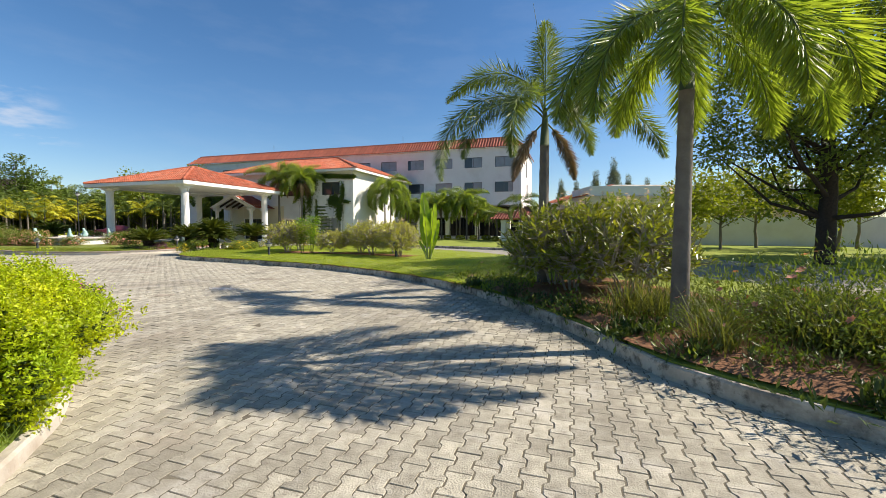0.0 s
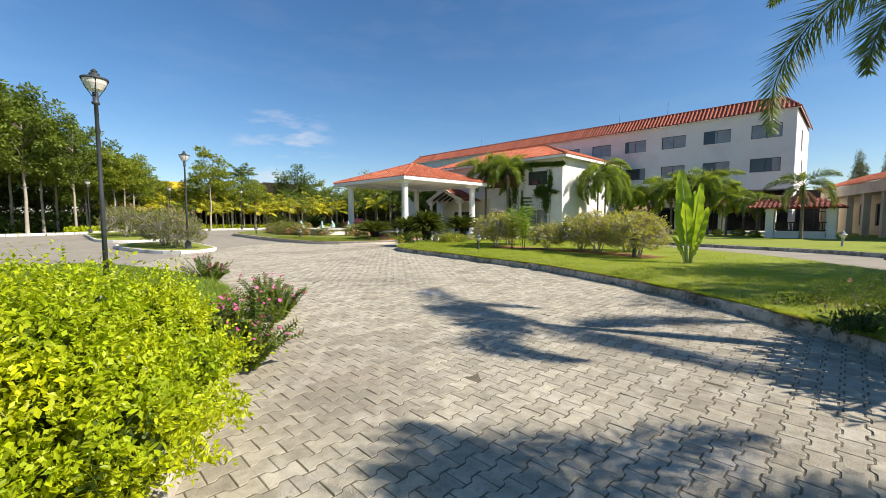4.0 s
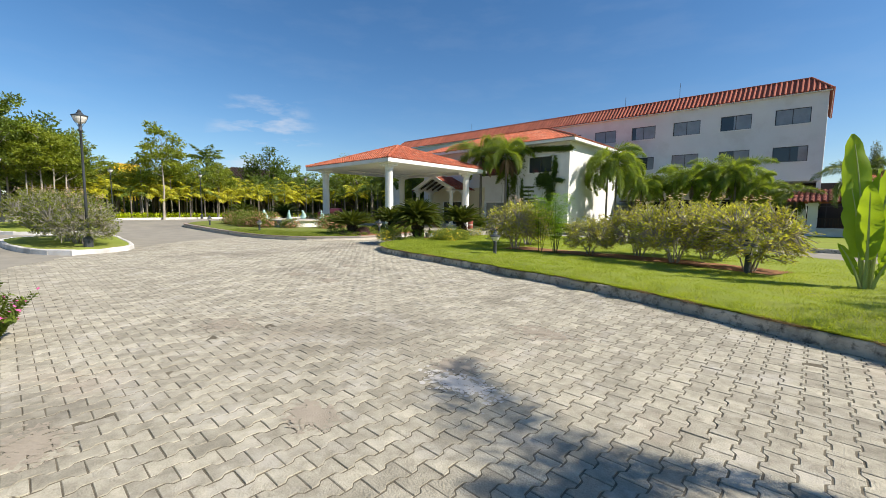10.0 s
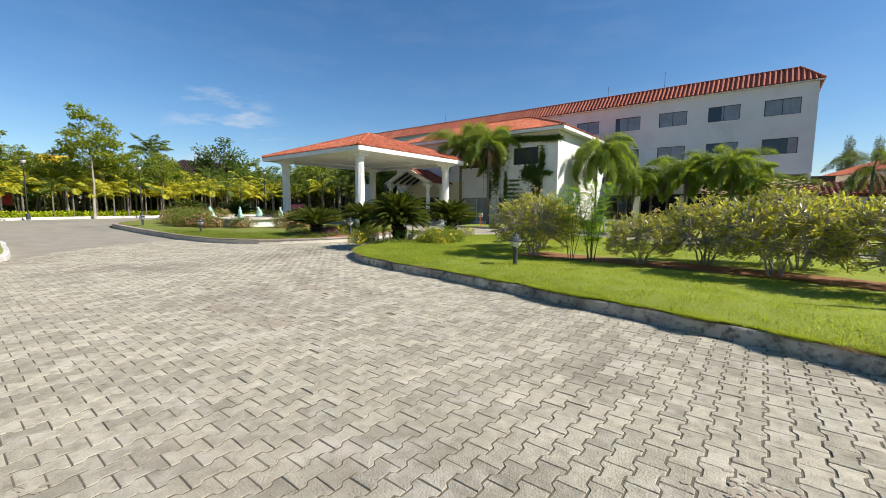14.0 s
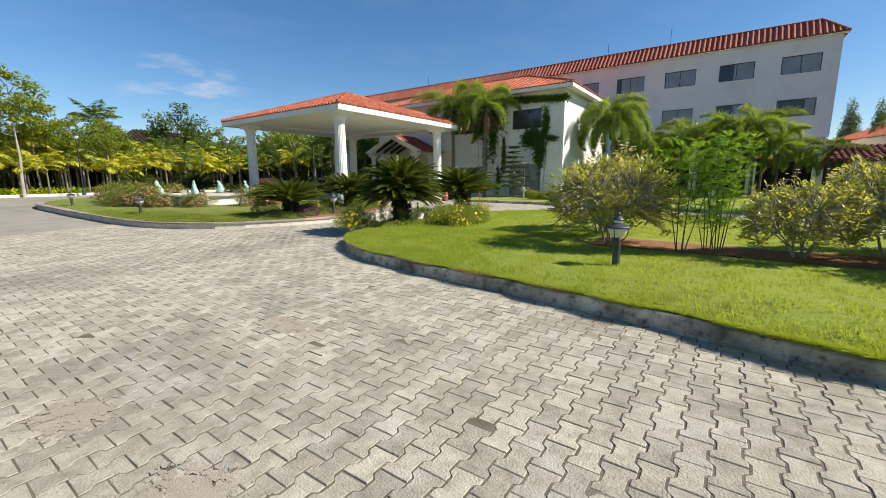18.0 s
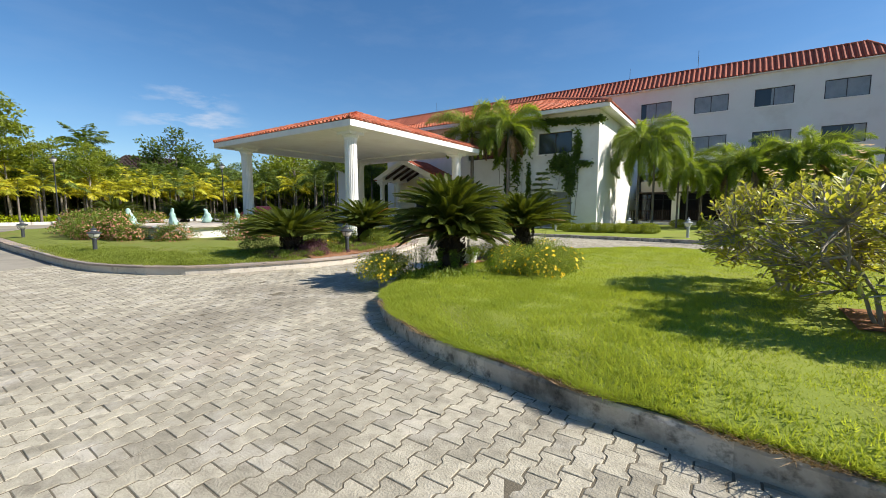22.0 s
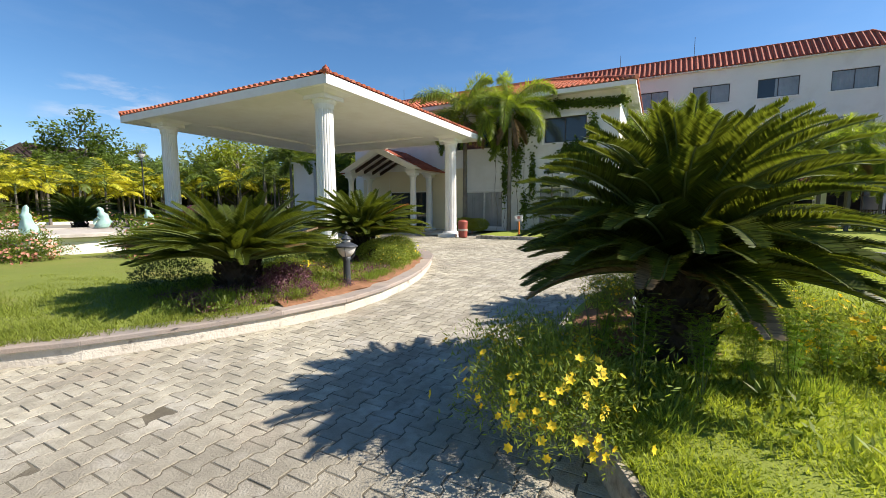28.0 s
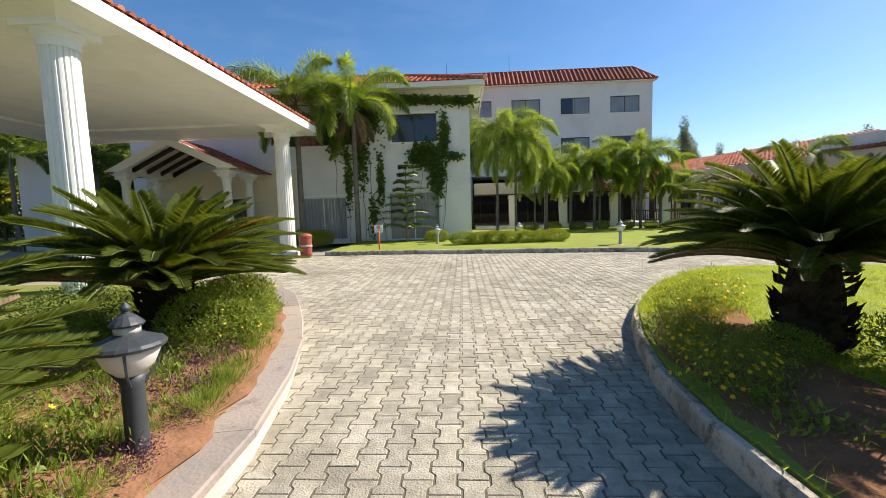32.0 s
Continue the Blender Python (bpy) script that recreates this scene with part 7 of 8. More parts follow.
place(sg, -29.3, 36.0, 0.0, 0, 0.8)


# low weeds, creeping plants and leaf litter that cover the beds between the larger plants
def bed_cover(name, spots, n, seed, material, label, size, density=0.0, slim=0.35, rise=0.5):
    """spots: (x, y, radius x, radius y, z) patches of small leaves close to the soil."""
    r = np.random.default_rng(seed)
    P = []
    for x, y, rx, ry, z in spots:
        d = r.normal(0, 0.5, (n, 2))
        q = np.column_stack([x + d[:, 0] * rx, y + d[:, 1] * ry])
        keep = np.array([noise.noise(Vector((a * 2.3, b * 2.3, seed))) > density for a, b in q])
        q = q[keep]
        P.append(np.column_stack([q, z + r.uniform(0, 1, len(q)) ** 2 * size * 1.6]))
    P = np.concatenate(P)
    k = len(P)
    b = Build().leaves(P, r.normal(0, 0.6, (k, 3)) + [0, 0, rise], r.normal(0, 0.5, (k, 3)) + [0, 0, 1], size * r.uniform(0.6, 1.4, k), size * slim * r.uniform(0.7, 1.3, k), 0.1)
    single(name, b, material, label, "ground cover", "stuff")


BED_B = [(-24.7, 18.0, 0.55, 0.6, 0.30), (-24.75, 18.9, 0.6, 0.6, 0.32), (-24.9, 19.7, 0.6, 0.5, 0.32), (-25.0, 20.6, 0.6, 0.5, 0.32), (-25.0, 21.6, 0.5, 0.6, 0.31), (-25.5, 22.7, 0.5, 0.5, 0.31), (-25.8, 18.6, 0.6, 0.8, 0.32), (-26.2, 20.4, 0.8, 0.8, 0.32)]
BED_A = [(-20.2, 17.6, 0.4, 0.5, 0.25), (-20.4, 18.6, 0.35, 0.6, 0.25), (-20.4, 19.9, 0.4, 0.8, 0.25), (-19.4, 17.6, 0.6, 0.4, 0.29), (-18.6, 18.6, 0.5, 0.35, 0.29), (-18.9, 19.4, 0.7, 0.7, 0.29), (-20.2, 21.5, 0.4, 0.7, 0.27)]
BED_S = [(0.9, 5.9, 0.5, 0.6, 0.30), (0.1, 7.3, 0.6, 0.8, 0.30), (-0.9, 8.9, 0.7, 0.7, 0.30), (-1.7, 10.0, 0.7, 0.7, 0.28), (2.0, 4.9, 0.8, 0.5, 0.30), (-2.4, 10.8, 0.8, 0.6, 0.26), (3.2, 4.4, 0.8, 0.6, 0.3)]
bed_cover("bed_weeds", BED_B, 1700, 401, M_LEAF, "small green weeds over the soil of the fountain bed", 0.06, -0.08)
bed_cover("bed_purple", BED_B[:4], 1100, 402, M_PURPLE, "creeping purple leaves over the soil beside the kerb", 0.04, 0.10)
bed_cover("bed_grass", BED_B, 1500, 406, M_BLADE_ROUGH, "long grass growing through the bedding plants", 0.10, 0.12, 0.07, 1.1)
bed_cover("bed_grass", BED_A[3:], 420, 407, M_BLADE_ROUGH, "long grass round the sago palm at the island tip", 0.10, 0.06, 0.07, 1.1)
bed_cover("bed_weeds", BED_A, 800, 403, M_LANTANA, "grey green weeds round the sago palm", 0.07, 0.0)
bed_cover("leaf_litter", BED_S, 500, 404, M_DRYPALM, "dry brown leaf litter on the soil", 0.06, 0.0)
EDGE_S = [(2.3, 3.95, 0.5, 0.3, 0.22), (1.35, 4.75, 0.4, 0.35, 0.22), (0.7, 5.65, 0.35, 0.45, 0.22), (0.15, 6.6, 0.35, 0.45, 0.22), (-0.5, 7.55, 0.4, 0.45, 0.22), (-1.3, 8.5, 0.4, 0.45, 0.22), (-2.1, 9.4, 0.4, 0.4, 0.22)]
bed_cover("bed_weeds", EDGE_S, 900, 408, M_LEAF_D, "dark weeds hanging over the kerb", 0.10, -0.05, 0.3, 0.6)
bed_cover("bed_weeds", BED_S, 800, 405, M_LEAF, "green weeds and seedlings on the soil beside the kerb", 0.09, 0.08)


def car(x, y, z, turn):
    top = thing("parked_car", (x, y, z), turn, "dark red saloon car parked behind the canopy", "car")
    b = Build()
    prof = [(-2.1, 0.35), (-2.15, 0.75), (-1.95, 0.92), (-1.3, 0.98), (-0.75, 1.4), (0.65, 1.42), (1.3, 0.98), (2.0, 0.86), (2.15, 0.62), (2.1, 0.35)]
    n = len(prof)
    rows = []
    for w, k in ((-0.84, 1.0), (-0.72, 1.0), (0.72, 1.0), (0.84, 1.0)):
        rows.append([(px, w if pz < 1.0 else w * 0.8, pz - (0.03 if abs(w) > 0.8 else 0.0)) for px, pz in prof])
    v = [p for row in rows for p in row]
    f = [(r * n + i, r * n + i + 1, (r + 1) * n + i + 1, (r + 1) * n + i) for r in range(3) for i in range(n - 1)] + [tuple(range(n)), tuple(reversed(range(3 * n, 4 * n)))]
    b.add(v, f)
    body = part("body", b, M_CARPAINT, top, smooth=False)
    for sgn in (-1, 1):
        part("side_window", Build().box(-0.62, sgn * 0.675, 1.02, 0.6, sgn * 0.70, 1.34), M_GLASS, body)
        part("headlight", Build().box(2.0, sgn * 0.5 - 0.15, 0.66, 2.14, sgn * 0.5 + 0.15, 0.8), M_LAMPGLASS, body)
        for wx in (-1.3, 1.32):
            wheel = part("wheel", Build().lathe([(0.2, -0.1), (0.31, -0.09), (0.32, 0.0), (0.31, 0.09), (0.2, 0.1)], 20), M_TYRE, top)
            wheel.matrix_basis = pose(wx, sgn * 0.78, 0.32, 90)
            part("rim", Build().lathe([(0.19, -0.105), (0.19, 0.105)], 14), M_LAMPGLASS, wheel)
    part("windscreen", Build().add([(1.26, -0.6, 1.02), (1.26, 0.6, 1.02), (0.72, 0.52, 1.39), (0.72, -0.52, 1.39)], [(0, 1, 2, 3)]), M_GLASS, body)
    return top


car(-50.5, 33.6, 0.34, 60)


# ---- trees and background ----
big = tree("shade_tree", "broad dark trunked shade tree with spreading limbs", M_LEAF, 12.5, 0.3, 4.6, 2.6, 101, n_clumps=190, per=170, leaf=0.2, bark=M_SAGOBARK, clump=0.2, limb=6)
first(big, 9.3, 19.4, 0.0, 30)
place(big, 17, 24, 0, 120, 1.0)
place(big, 10.4, 9.6, 0, 220, 0.64)
t1 = tree("tall_tree", "tall pale trunked tree with layered green crown", M_LEAF, 15.4, 0.15, 3.3, 5.6, 111, n_clumps=95, per=80, leaf=0.36, group="tree belt", bark=M_PALEBARK, clump=0.25)
t2 = tree("tall_tree", "slender pale trunked tree with light green layered crown", M_LEAF_Y, 11.5, 0.13, 2.5, 6.0, 112, n_clumps=30, per=80, leaf=0.36, flat=0.35, group="tree belt", bark=M_PALEBARK, clump=0.36)
t3 = tree("tall_tree", "dense mid green tree behind the palms", M_LEAF_M, 10, 0.25, 3.6, 1.5, 113, n_clumps=90, per=62, leaf=0.38, group="tree belt", clump=0.28)
first(t1, -52, -6, 0.3)
first(t2, -56.2, 16.9, 0.35, 0, 0.83)
first(t3, -72, 35.1, 0.35, 0, 1.02)
rt = random.Random(5)
# two rows of tall trees beside the road, darker trees closing the view behind
for i in range(50):
    y = -48 + 54 * i / 49
    x = -50.5 - 4.0 * i / 49 - rt.uniform(0, 1.6) - (0, 3.6, 7.0)[i % 3]
    place(t1, x, y, 0.33, rt.uniform(0, 360), float(np.interp(y, [-48, -3, 1.5, 4, 6.5], [1.06, 1.0, 0.93, 0.78, 0.55])) * rt.uniform(0.9, 1.06))
for i in range(9):
    place((t2, t1)[i % 2], -53.5 - rt.uniform(0, 6), 7.0 + i * 0.42, 0.35, rt.uniform(0, 360), (0.66, 0.5)[i % 2] * rt.uniform(0.9, 1.1))
for i in range(30):
    s = i / 29
    place(t3, -66 - rt.uniform(0, 9), -48 + 56 * s, 0.33, rt.uniform(0, 360), rt.uniform(0.8, 1.05))
for i in range(11):
    y = 9.5 + i * 1.5
    place(t2, -58 - rt.uniform(0, 6), y, 0.35, rt.uniform(0, 360), rt.uniform(0.5, 0.66) if not 10.8 < y < 14.8 else 0.5)
for i in range(8):
    place((t2, t3)[i % 2], -68 - rt.uniform(0, 6), 7.5 + i * 1.1, 0.35, rt.uniform(0, 360), rt.uniform(0.6, 0.72))
for i in range(34):
    y = 15.5 + i * 1.6
    x = -70 - rt.uniform(0, 14)
    if y > 21:
        place((t3, t3, t2)[i % 3], x, y, 0.35, rt.uniform(0, 360), rt.uniform(0.56, 0.8))
    else:
        place(t3, x - 16, y, 0.35, rt.uniform(0, 360), rt.uniform(0.6, 0.7))
for i in range(30):
    place(t3, -66 - rt.uniform(0, 5), 19.5 + i * 1.2, 0.35, rt.uniform(0, 360), rt.uniform(0.5, 0.7))
yp = first(palm(2.5, 10, 2.3, 121, "yellow green ornamental palm in the avenue", leaf=M_PALM_Y, bushy=False, trunk_r=0.08, leaflets=26, dry=0, group="yellow palms", name="royal_palm", width=0.085, droop=(75, 130), llen=0.55), -59.5, 16, 0.35)
yp2 = first(palm(2.2, 10, 2.2, 122, "yellow green ornamental palm in the avenue", leaf=M_PALM_Y, bushy=False, trunk_r=0.08, leaflets=26, dry=0, group="yellow palms", name="royal_palm", width=0.085, droop=(75, 130), llen=0.55), -60.5, 18, 0.35)
yp3 = first(palm(2.8, 10, 2.3, 123, "green ornamental palm in the avenue", leaf=M_PALM, bushy=False, trunk_r=0.08, leaflets=30, dry=0, group="yellow palms", name="royal_palm", width=0.07, droop=(60, 110), llen=0.5), -59.5, 30, 0.35)
for row in range(5):
    for i in range(27):
        y = 8.5 + i * 1.45 + rt.uniform(-0.5, 0.5)
        place((yp, yp2, yp, yp2, yp3)[(i + row) % 5] if y < 38 else yp3, -57.8 - row * 1.8 + rt.uniform(-0.6, 0.6), y, 0.35, rt.uniform(0, 360), rt.uniform(0.72, 1.0) + 0.07 * row)
for i in range(16):
    place((yp3, yp3, yp)[i % 3], -57 + (i % 4) * 2.6 + rt.uniform(-0.7, 0.7), 37.5 + (i // 4) * 2.4 + rt.uniform(-0.6, 0.6), 0.35, rt.uniform(0, 360), rt.uniform(0.9, 1.3))
first(palm(8.2, 16, 3.2, 124, "coconut palm above the trees", leaf=M_PALM, bushy=False, trunk_r=0.16, leaflets=36, dry=0, name="coconut_palm", width=0.08, droop=(50, 110), llen=0.6), -80.0, 28.6, 0.3)
lh = Build()
rl = np.random.default_rng(131)
n = 9000
yy = rl.uniform(4, 46, n)
xx = np.interp(yy, [0, 9, 18, 30, 50], [-50.5, -55, -58, -59, -58]) - rl.uniform(0.2, 1.3, n)
lh.leaves(np.column_stack([xx, yy, 0.4 + rl.uniform(0, 0.55, n)]), rl.normal(0, 0.6, (n, 3)) + [0, 0, 0.5], rl.normal(0, 1, (n, 3)), 0.22, 0.11, 0.1)
single("golden_border_hedge", lh, M_HEDGE, "low golden hedge under the yellow palms", "hedge", "stuff")
us = Build()
n = 34000
yy = rl.uniform(-46, 60, n)
xx = np.interp(yy, [-46, 0, 9, 18, 60], [-57, -59.5, -62.5, -65.5, -66]) - rl.uniform(0.5, 12, n)
us.leaves(np.column_stack([xx, yy, 0.35 + rl.uniform(0, 1, n) ** 1.5 * 2.0]), rl.normal(0, 0.7, (n, 3)) + [0, 0, 0.3], rl.normal(0, 1, (n, 3)), 0.42, 0.25, 0.1)
single("undergrowth", us, M_LEAF_M, "dark undergrowth between the trunks of the tree belt", "undergrowth", "stuff")
cs = tree("casuarina_tree", "feathery grey green casuarina behind the annex", M_CASU, 13, 0.2, 1.8, 2.0, 141, n_clumps=130, per=80, leaf=0.26, group="casuarina row", flat=1.7, clump=0.34, cone=True)
first(cs, -2, 74, 0, 0, 0.72)
for i in range(16):
    place(cs, 1 + i * 2.6 + rt.uniform(-0.8, 0.8), 74 + rt.uniform(-3, 5), 0, rt.uniform(0, 360), rt.uniform(0.62, 0.9))
rg = tree("young_tree", "young light green tree beside the side road", M_LEAF_Y, 5.0, 0.08, 1.7, 1.8, 151, n_clumps=40, per=50, leaf=0.24, group="young trees")
first(rg, 6.5, 26, 0)
for x, y, s in ((9, 30, 1.1), (12, 33, 1.2), (15, 30, 1.2), (8, 37, 1.0), (18, 34, 1.2), (21, 28, 1.3), (12, 25, 0.9), (25, 30, 1.3), (3.5, 33, 0.8)):
    place(rg, x, y, 0, x * 31, s)
back = first(tree("garden_tree", "broad green tree behind the hotel drive", M_LEAF_Y, 10, 0.25, 4.5, 2.0, 161, n_clumps=80, per=60, leaf=0.4), -52, 46, 0.3)
for x, y, s in ((-58, 42, 0.9), (-48, 52, 1.0), (-66, 48, 1.0), (-45, 43, 0.6)):
    place(back, x, y, 0.3, x * 13, s)
for x, y, s in ((-41.6, 40.2, 0.42), (-43.4, 42.0, 0.6), (-41.8, 44.5, 0.7), (-46.5, 40.8, 0.5)):
    place(t3, x, y, 0.15, x * 17, s)
yh = thing("yellow_house", (-82.5, 17.9, 0.3), 0, "small bright yellow house between the trees", "house")
yb_ = Build()
wall_holes(yb_, pose(4, -3.5, 0, 0, 0, 90), 7.0, 0.0, 9.0, [(1.2, 5.0, 2.6, 6.6), (4.2, 5.0, 5.6, 6.6)])
part("wall", yb_, M_YELLOWWALL, yh)
part("body", Build().box(-4, -3.5, 0, 3.6, 3.5, 8.9), M_YELLOWWALL, yh)
for x0 in (1.2, 4.2):
    window(yh, pose(4, -3.5, 0, 0, 0, 90), x0, 5.0, x0 + 1.4, 6.6, M_FRAME_W, 2, True)
yh.scale = (1.0, 0.42, 0.82)
gh = thing("tiled_house", (-84, 38, 0.3), 0, "dark tiled roof of a house behind the trees", "house")
part("wall", Build().box(-5, -6, 0, 5, 6, 6.2), M_BEIGE, gh)
tb = Build()
tiled_slope(tb, (5.8, -7, 6.0), (5.8, 7, 6.0), (0, -4, 8.6), (0, 4, 8.6), pitch=0.5, row=0.7, radius=0.15)
tiled_slope(tb, (-5.8, -7, 6.0), (5.8, -7, 6.0), (0, -4.01, 8.6), (0, -4, 8.6), pitch=0.5, row=0.7, radius=0.15)
part("roof", tb, M_DARKWOOD, gh)
rs = thing("red_board", (-62.0, 12.0, 0.35), 90, "red painted board on two posts between the trunks", "sign")
part("board", Build().box(-0.42, -0.04, 1.15, 0.42, 0.04, 2.15, chamfer=0.01), M_REDBOARD, rs)
for x in (-0.35, 0.35):
    part("post", Build().tube([(x, 0.08, -0.05), (x, 0.08, 2.0)], 0.04, 8), M_METAL, rs)
bw = thing("boundary_wall", (0, 0, 0), 0, "long pale boundary wall beyond the side road", "wall")
part("wall", Build().box(4.5, 37.6, 0, 40, 37.8, 2.4), M_WALL, bw)


# ---- turf blades and paving, the many small pieces last ----
PATH = np.array([(-0.5, -1.5), (-2.3, 2.3), (-5.6, 5.0), (-8.5, 7.0), (-13.0, 10.2), (-18.7, 13.8), (-21.5, 16.4), (-22.4, 18.5), (-22.6, 24.0), (-22.4, 29.0)])


def turf(name, poly, count, label, region, base_z, seed, tall=0.06, material=None, rise=0.1):
    r = np.random.default_rng(seed)
    x0, y0, x1, y1 = region
    p = np.column_stack([r.uniform(x0, x1, count), r.uniform(y0, y1, count)])
    p = p[inside(p, poly)]
    d = edge_distance(p, poly)
    thin = np.clip(1.25 - edge_distance(p, PATH, closed=False) / 11.0, 0.12, 1.0)
    tip_bed = (p[:, 0] < -19.8) & (p[:, 1] > 18.1) & (p[:, 1] < 22.6)
    keep = (r.uniform(0, 1, len(p)) < np.where(tip_bed, 0.05, thin)) & (d > 0.07) & ~((p[:, 0] > -25.7) & (p[:, 0] < -23.4) & (p[:, 1] > 18.3))
    bed = (p[:, 0] > -14.6) & (p[:, 0] < -6.8) & (p[:, 1] > np.interp(p[:, 0], [-14.3, -11.5, -9.0, -7.0], [17.0, 16.9, 16.75, 16.2])) & (p[:, 1] < 18.6)
    keep[np.flatnonzero(bed)] &= r.uniform(0, 1, int(bed.sum())) < 0.06
    p, d = p[keep], d[keep]
    z = base_z + np.interp(d, [0.1, 0.35, 0.8], [0.0, 0.04, rise]) - 0.01
    n = len(p)
    b = Build()
    clump = np.sin(p[:, 0] * 5.1 + 2.2 * np.sin(p[:, 1] * 3.7)) * np.sin(p[:, 1] * 4.6 + 1.9 * np.sin(p[:, 0] * 2.9 + 1.3))
    h = tall * r.uniform(0.6, 1.5, n) * np.interp(d, [0.1, 0.6], [1.7, 1.0]) * (1 + 0.45 * clump)
    lean = r.normal(0, 0.5, (n, 2))
    base = np.column_stack([p, z])
    side = np.column_stack([r.normal(0, 1, (n, 2)), np.zeros(n)])
    side = unit(side) * 0.006
    tip = base + np.column_stack([lean * h[:, None] * 1.3, h])
    v = np.stack([base - side, base + side, tip], 1).reshape(-1, 3)
    f = np.arange(n * 3).reshape(-1, 3)
    b.add_np(v, f)
    single(name, b, material or M_BLADE, label, "grass", "stuff")


turf("grass", ISLAND_A, 900000, "short mown grass blades on the long island", (-21, 9, 0, 26.5), 0.2, 201, tall=0.034)
turf("grass", ISLAND_A, 80000, "short mown grass blades at the island tip", (-21, 14.3, -15.5, 18.2), 0.2, 206, tall=0.036)
turf("grass", ISLAND_B, 330000, "short mown grass blades on the fountain island", (-40, 14.5, -23.6, 24), 0.2, 203, tall=0.045, material=M_BLADE_B)
turf("grass", ISLAND_B, 60000, "longer grass inside the kerb of the fountain island", (-36, 14.7, -24.2, 16.6), 0.2, 209, tall=0.05, material=M_BLADE_B)
turf("grass", LAWN_D, 230000, "rough grass blades beside the drive", (-19, -6, -3, 5.4), 0.17, 204, tall=0.055, material=M_BLADE_ROUGH, rise=0.22)


def fringe(name, line, count, top_z, width, seed, label, tall=0.07, material=None):
    """Grass that grows over the top of a kerb in uneven tufts."""
    r = np.random.default_rng(seed)
    u = r.uniform(0, len(line) - 1.001, count)
    k = u.astype(int)
    a, e = line[k], line[k + 1]
    p = a + (e - a) * (u - k)[:, None]
    nrm = np.column_stack([-(e - a)[:, 1], (e - a)[:, 0]])
    nrm = unit(nrm)
    far = inside(p + nrm * 0.05, ISLAND_A)
    nrm[~far] *= -1
    patch = np.array([noise.noise(Vector((x * 1.7, y * 1.7, seed))) for x, y in p])
    p = p + nrm * (r.uniform(0, 1, count) * width + np.clip(0.06 - patch * 0.16, 0.0, 0.10))[:, None]
    h = tall * r.uniform(0.5, 1.3, count) * np.clip(1 + patch, 0.4, 1.5)
    base = np.column_stack([p, np.full(count, top_z)])
    side = unit(np.column_stack([r.normal(0, 1, (count, 2)), np.zeros(count)])) * 0.005
    tip = base + np.column_stack([(r.normal(0, 0.5, (count, 2)) - nrm * 0.7) * h[:, None], h * 0.6])
    b = Build().add_np(np.stack([base - side, base + side, tip], 1).reshape(-1, 3), np.arange(count * 3).reshape(-1, 3))
    single(name, b, material or M_BLADE, label, "grass", "stuff")


edge = ISLAND_A[(ISLAND_A[:, 0] > -21) & (ISLAND_A[:, 0] < -1) & (ISLAND_A[:, 1] < np.interp(ISLAND_A[:, 0], [-21, -1], [16.9, 13.0]))]
fringe("dry_grass_fringe", edge, 9000, 0.186, 0.05, 208, "dry brown grass roots along the kerb edge", 0.06, M_DRYPALM)
fringe("grass_fringe", edge, 90000, 0.188, 0.10, 205, "grass creeping over the top of the kerb")

# interlocking I-shaped pavers: columns along y, every second one shifted by half a stone
PW, PL = 0.155, 0.24
wide, waist = PW * 0.5 + 0.016, PW * 0.5 - 0.016
g, gx = 0.0038, 0.0064
half = PL * 0.5 - g
def stone_outline(steps):
    """The outline of one stone, counter-clockwise: broad ends, a waist, soft shoulders between them."""
    ys = [-0.58, -0.42, 0.42, 0.58] if steps == 0 else [-0.66, -0.58, -0.42, -0.34, 0.34, 0.42, 0.58, 0.66]
    xs = [1, 0, 0, 1] if steps == 0 else [1, 0.86, 0.14, 0, 0, 0.14, 0.86, 1]
    right = [(waist - gx + (wide - waist) * k, half * y) for k, y in zip(xs, ys)]
    pts = [(wide - gx, -half)] + right + [(wide - gx, half), (-wide + gx, half)] + [(-x, y) for x, y in reversed(right)] + [(-wide + gx, -half)]
    return np.array(pts)


cx = np.arange(-34, 6, PW)
cy = np.arange(-4, 33, PL)
ix, iy = np.meshgrid(np.arange(len(cx)), np.arange(len(cy)), indexing="ij")
pc = np.column_stack([cx[ix.ravel()], cy[iy.ravel()] + PL * 0.5 * (ix.ravel() % 2)])
dist = edge_distance(pc, PATH, closed=False)
ok = dist < 8.5
pc, dist = pc[ok], dist[ok]
bad = np.zeros(len(pc), bool)
for isl in (ISLAND_A, ISLAND_B, LAWN_D, ISLAND_C):
    bad |= inside(pc, isl) & (edge_distance(pc, isl) > 0.10)
bad |= pc[:, 1] > np.interp(pc[:, 0], NORTH_LINE[:, 0], NORTH_LINE[:, 1]) - 0.05
pc, dist = pc[~bad], dist[~bad]
rp = np.random.default_rng(301)
# bed of dark sand under the stones
bed = Build()
cells = {(int(math.floor(x)), int(math.floor(y))) for x, y in pc}
for x, y in sorted(cells):
    corner = np.array([(x, y), (x + 1.0, y), (x + 1.0, y + 1.0), (x, y + 1.0)])
    if edge_distance(corner, PATH, closed=False).max() > 8.3:
        continue
    bed.add([(x, y, 0.0112), (x + 1, y, 0.0112), (x + 1, y + 1, 0.0112), (x, y + 1, 0.0112)], [(0, 1, 2, 3)])
single("paving_bed", bed, M_JOINT, "dark sand joints between the paving stones", "paving", "structure")
paving = thing("pavement", label="grey interlocking concrete paving stones with dark joints", category="paving", kind="structure")


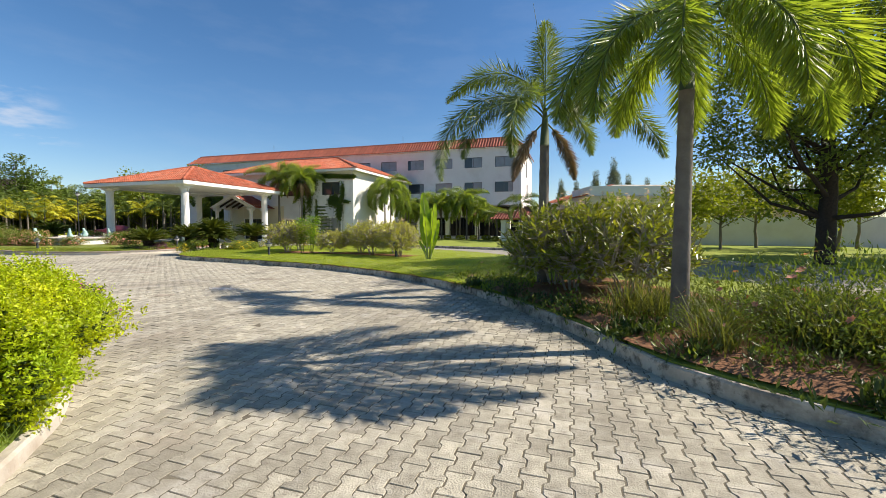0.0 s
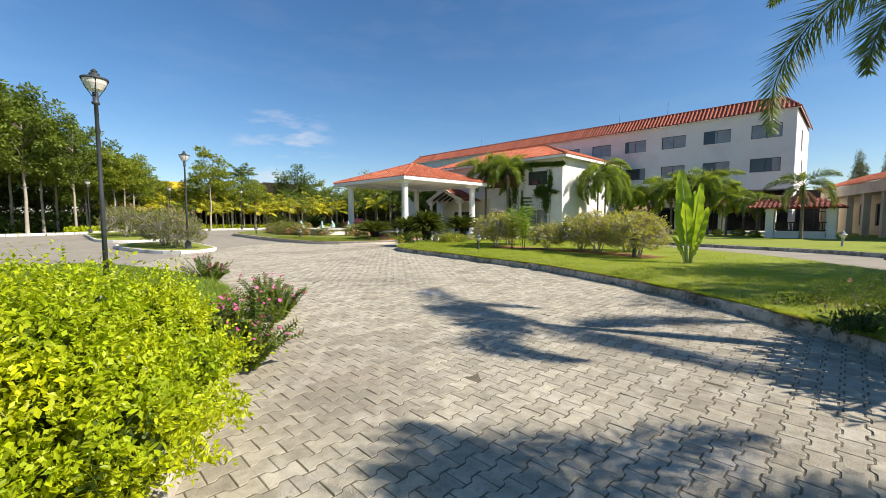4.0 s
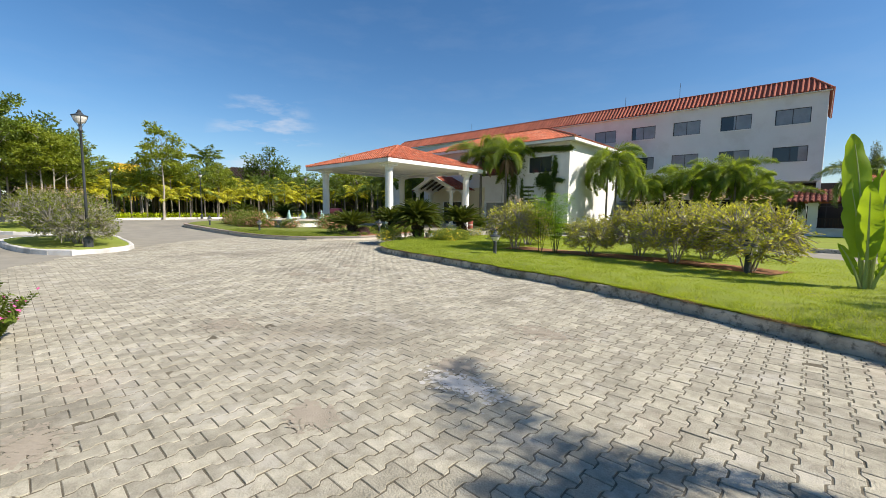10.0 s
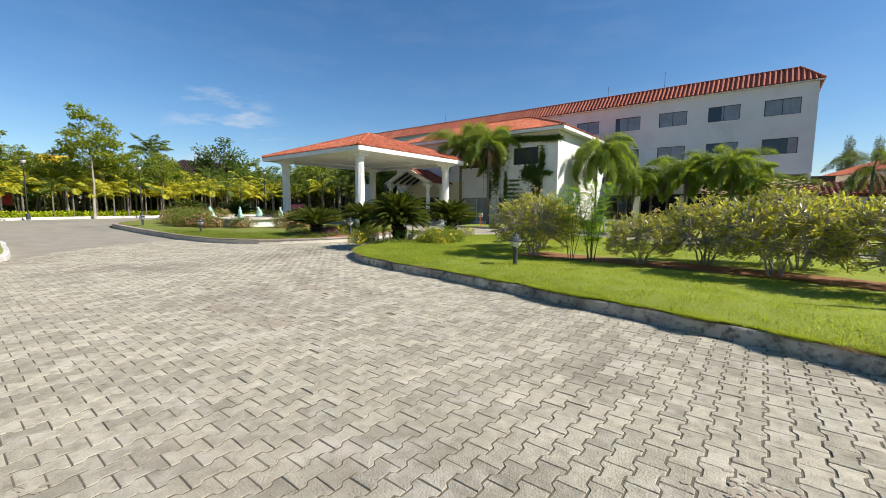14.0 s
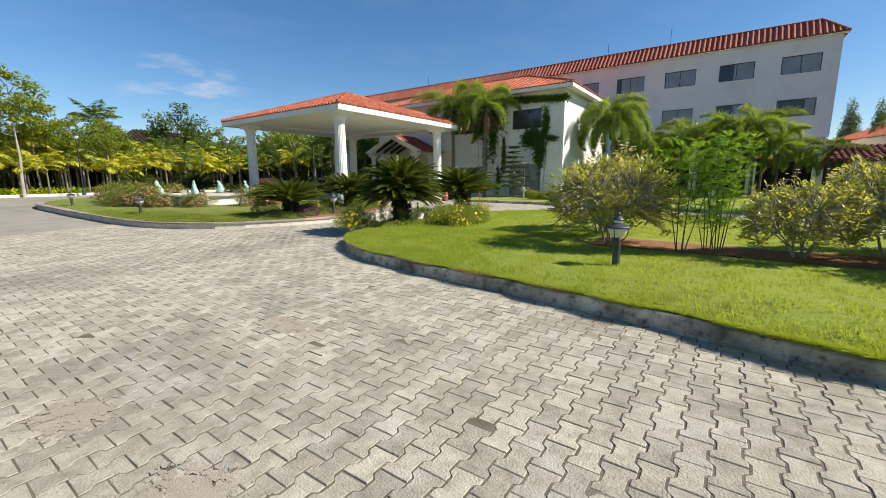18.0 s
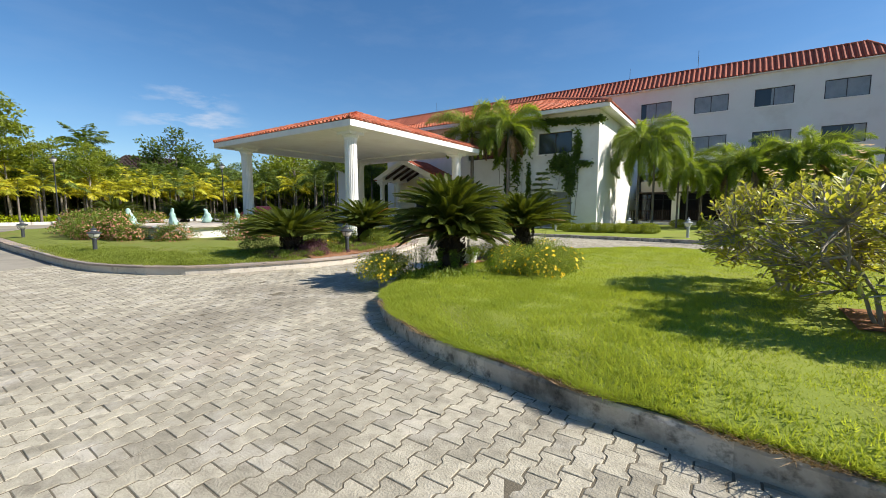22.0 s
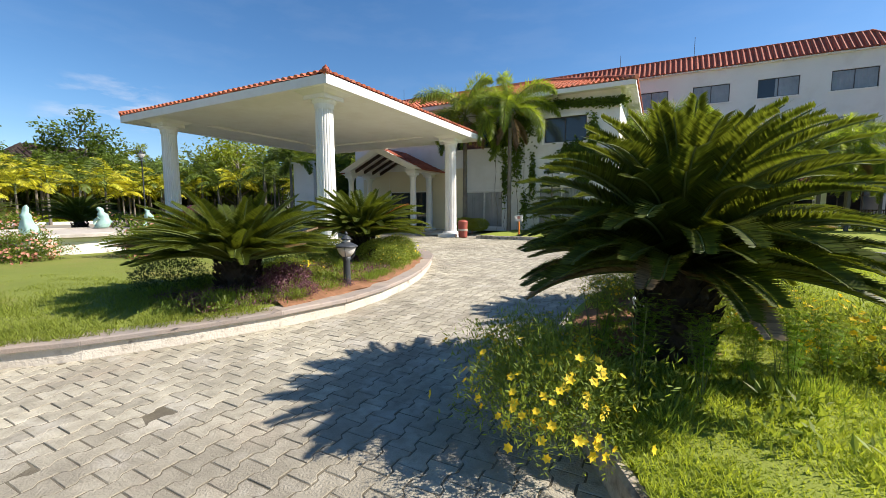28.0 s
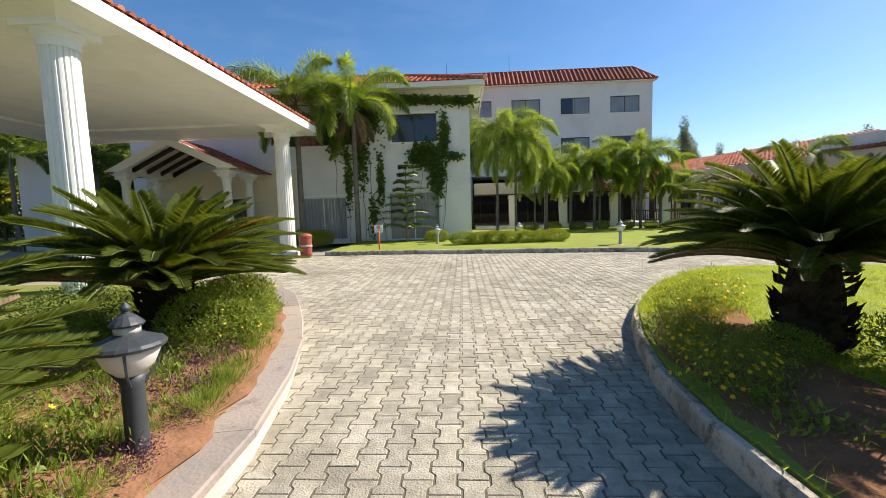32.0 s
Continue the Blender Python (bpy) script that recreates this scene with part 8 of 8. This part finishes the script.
def paver_verts(shape, n, jitter):
    k = len(shape)
    top = np.column_stack([shape * [0.95, 0.97], np.full(k, 0.016)])
    rim = np.column_stack([shape, np.full(k, 0.0125)])
    low = np.column_stack([shape, np.full(k, -0.004)])
    v = np.tile(np.concatenate([top, rim, low])[None], (n, 1, 1))
    if jitter:
        tilt = rp.normal(0, 0.008, (n, 1, 2))
        v[:, :2 * k, 2] += (v[:, :2 * k, :2] * tilt).sum(2) + rp.normal(0, 0.0015, (n, 1))
        turn = rp.normal(0, 0.012, n)
        c, q = np.cos(turn)[:, None], np.sin(turn)[:, None]
        v[:, :, 0], v[:, :, 1] = v[:, :, 0] * c - v[:, :, 1] * q, v[:, :, 0] * q + v[:, :, 1] * c
    return v


def paver_faces(k):
    return [tuple(range(k))] + [(k + i, k + (i + 1) % k, (i + 1) % k, i) for i in range(k)] + [(2 * k + i, 2 * k + (i + 1) % k, k + (i + 1) % k, k + i) for i in range(k)]


near = (pc[:, 0] > -24) & (pc[:, 0] < -21) & (pc[:, 1] > 19.3) & (pc[:, 1] < 24)
pick = np.flatnonzero(near)[:300]
fine_shape, plain_shape = stone_outline(1), stone_outline(0)
me = Build().add(paver_verts(fine_shape, 1, False)[0], paver_faces(len(fine_shape))).mesh("paving_stone", M_PAVER_OBJ)
for i in pick:
    ob = new("paving_stone", me)
    ob.parent = paving
    ob.matrix_basis = pose(pc[i, 0], pc[i, 1], rp.normal(0, 0.001), rp.normal(0, 0.35), rp.normal(0, 0.35), rp.normal(0, 0.6))
rest = np.ones(len(pc), bool)
rest[pick] = False
b = Build()
for shape, chosen in ((fine_shape, rest & (dist < 3.6)), (plain_shape, rest & (dist >= 3.6))):
    q, k = pc[chosen], len(shape)
    v = paver_verts(shape, len(q), True)
    v[:, :, :2] += q[:, None]
    faces = paver_faces(k)
    first_v = b.n
    b.v.append(v.reshape(-1, 3))
    b.n += len(q) * k * 3
    for i in range(len(q)):
        o = first_v + i * k * 3
        b.f.extend([tuple(o + j for j in f) for f in faces])
single("paving_stones", b, M_PAVER, "interlocking grey concrete paving stones of the drive", "paving", "stuff")


# old spills on the paving: sand dust and a splash of plaster, thin films over the stones
def spill(x, y, rx, ry, material, seed, name, label):
    r = np.random.default_rng(seed)
    b = Build()
    for k in range(420):
        cx_, cy_ = x + r.normal(0, rx * 0.42), y + r.normal(0, ry * 0.42)
        a = np.linspace(0, 2 * np.pi, 8, endpoint=False)
        rad = r.uniform(0.004, 0.026) * np.clip(1 + 0.35 * r.normal(0, 1, 8), 0.3, 2)
        v = np.column_stack([cx_ + np.cos(a) * rad, cy_ + np.sin(a) * rad, np.full(8, 0.0185 + 0.000004 * k)])
        b.add(v, [tuple(range(8))])
    single(name, b, material, label, "stain", "stuff")


spill(-8.89, 10.16, 0.50, 0.30, M_SANDSPILL, 501, "sand_spill", "thin film of brown sand on the paving stones")
spill(-8.96, 8.49, 0.25, 0.20, M_SANDSPILL, 503, "sand_spill", "thin film of brown sand on the paving stones")
spill(-10.06, 5.49, 0.30, 0.20, M_SANDSPILL, 504, "sand_spill", "thin film of brown sand on the paving stones")
spill(-12.15, 7.44, 0.60, 0.40, M_SANDSPILL, 505, "sand_spill", "thin film of brown sand on the paving stones")
spill(-9.09, 6.98, 0.25, 0.18, M_SANDSPILL, 506, "sand_spill", "thin film of brown sand on the paving stones")
spill(-15.59, 10.24, 0.34, 0.22, M_SANDSPILL, 507, "sand_spill", "thin film of brown sand on the paving stones")
spill(-14.25, 10.35, 0.30, 0.2, M_SANDSPILL, 508, "sand_spill", "thin film of brown sand on the paving stones")
spill(-15.95, 12.0, 0.4, 0.2, M_SANDSPILL, 509, "sand_spill", "thin film of brown sand on the paving stones")
spill(-8.64, 8.20, 0.45, 0.22, M_PLASTER, 520, "plaster_splash", "dried white plaster splash on the paving stones")
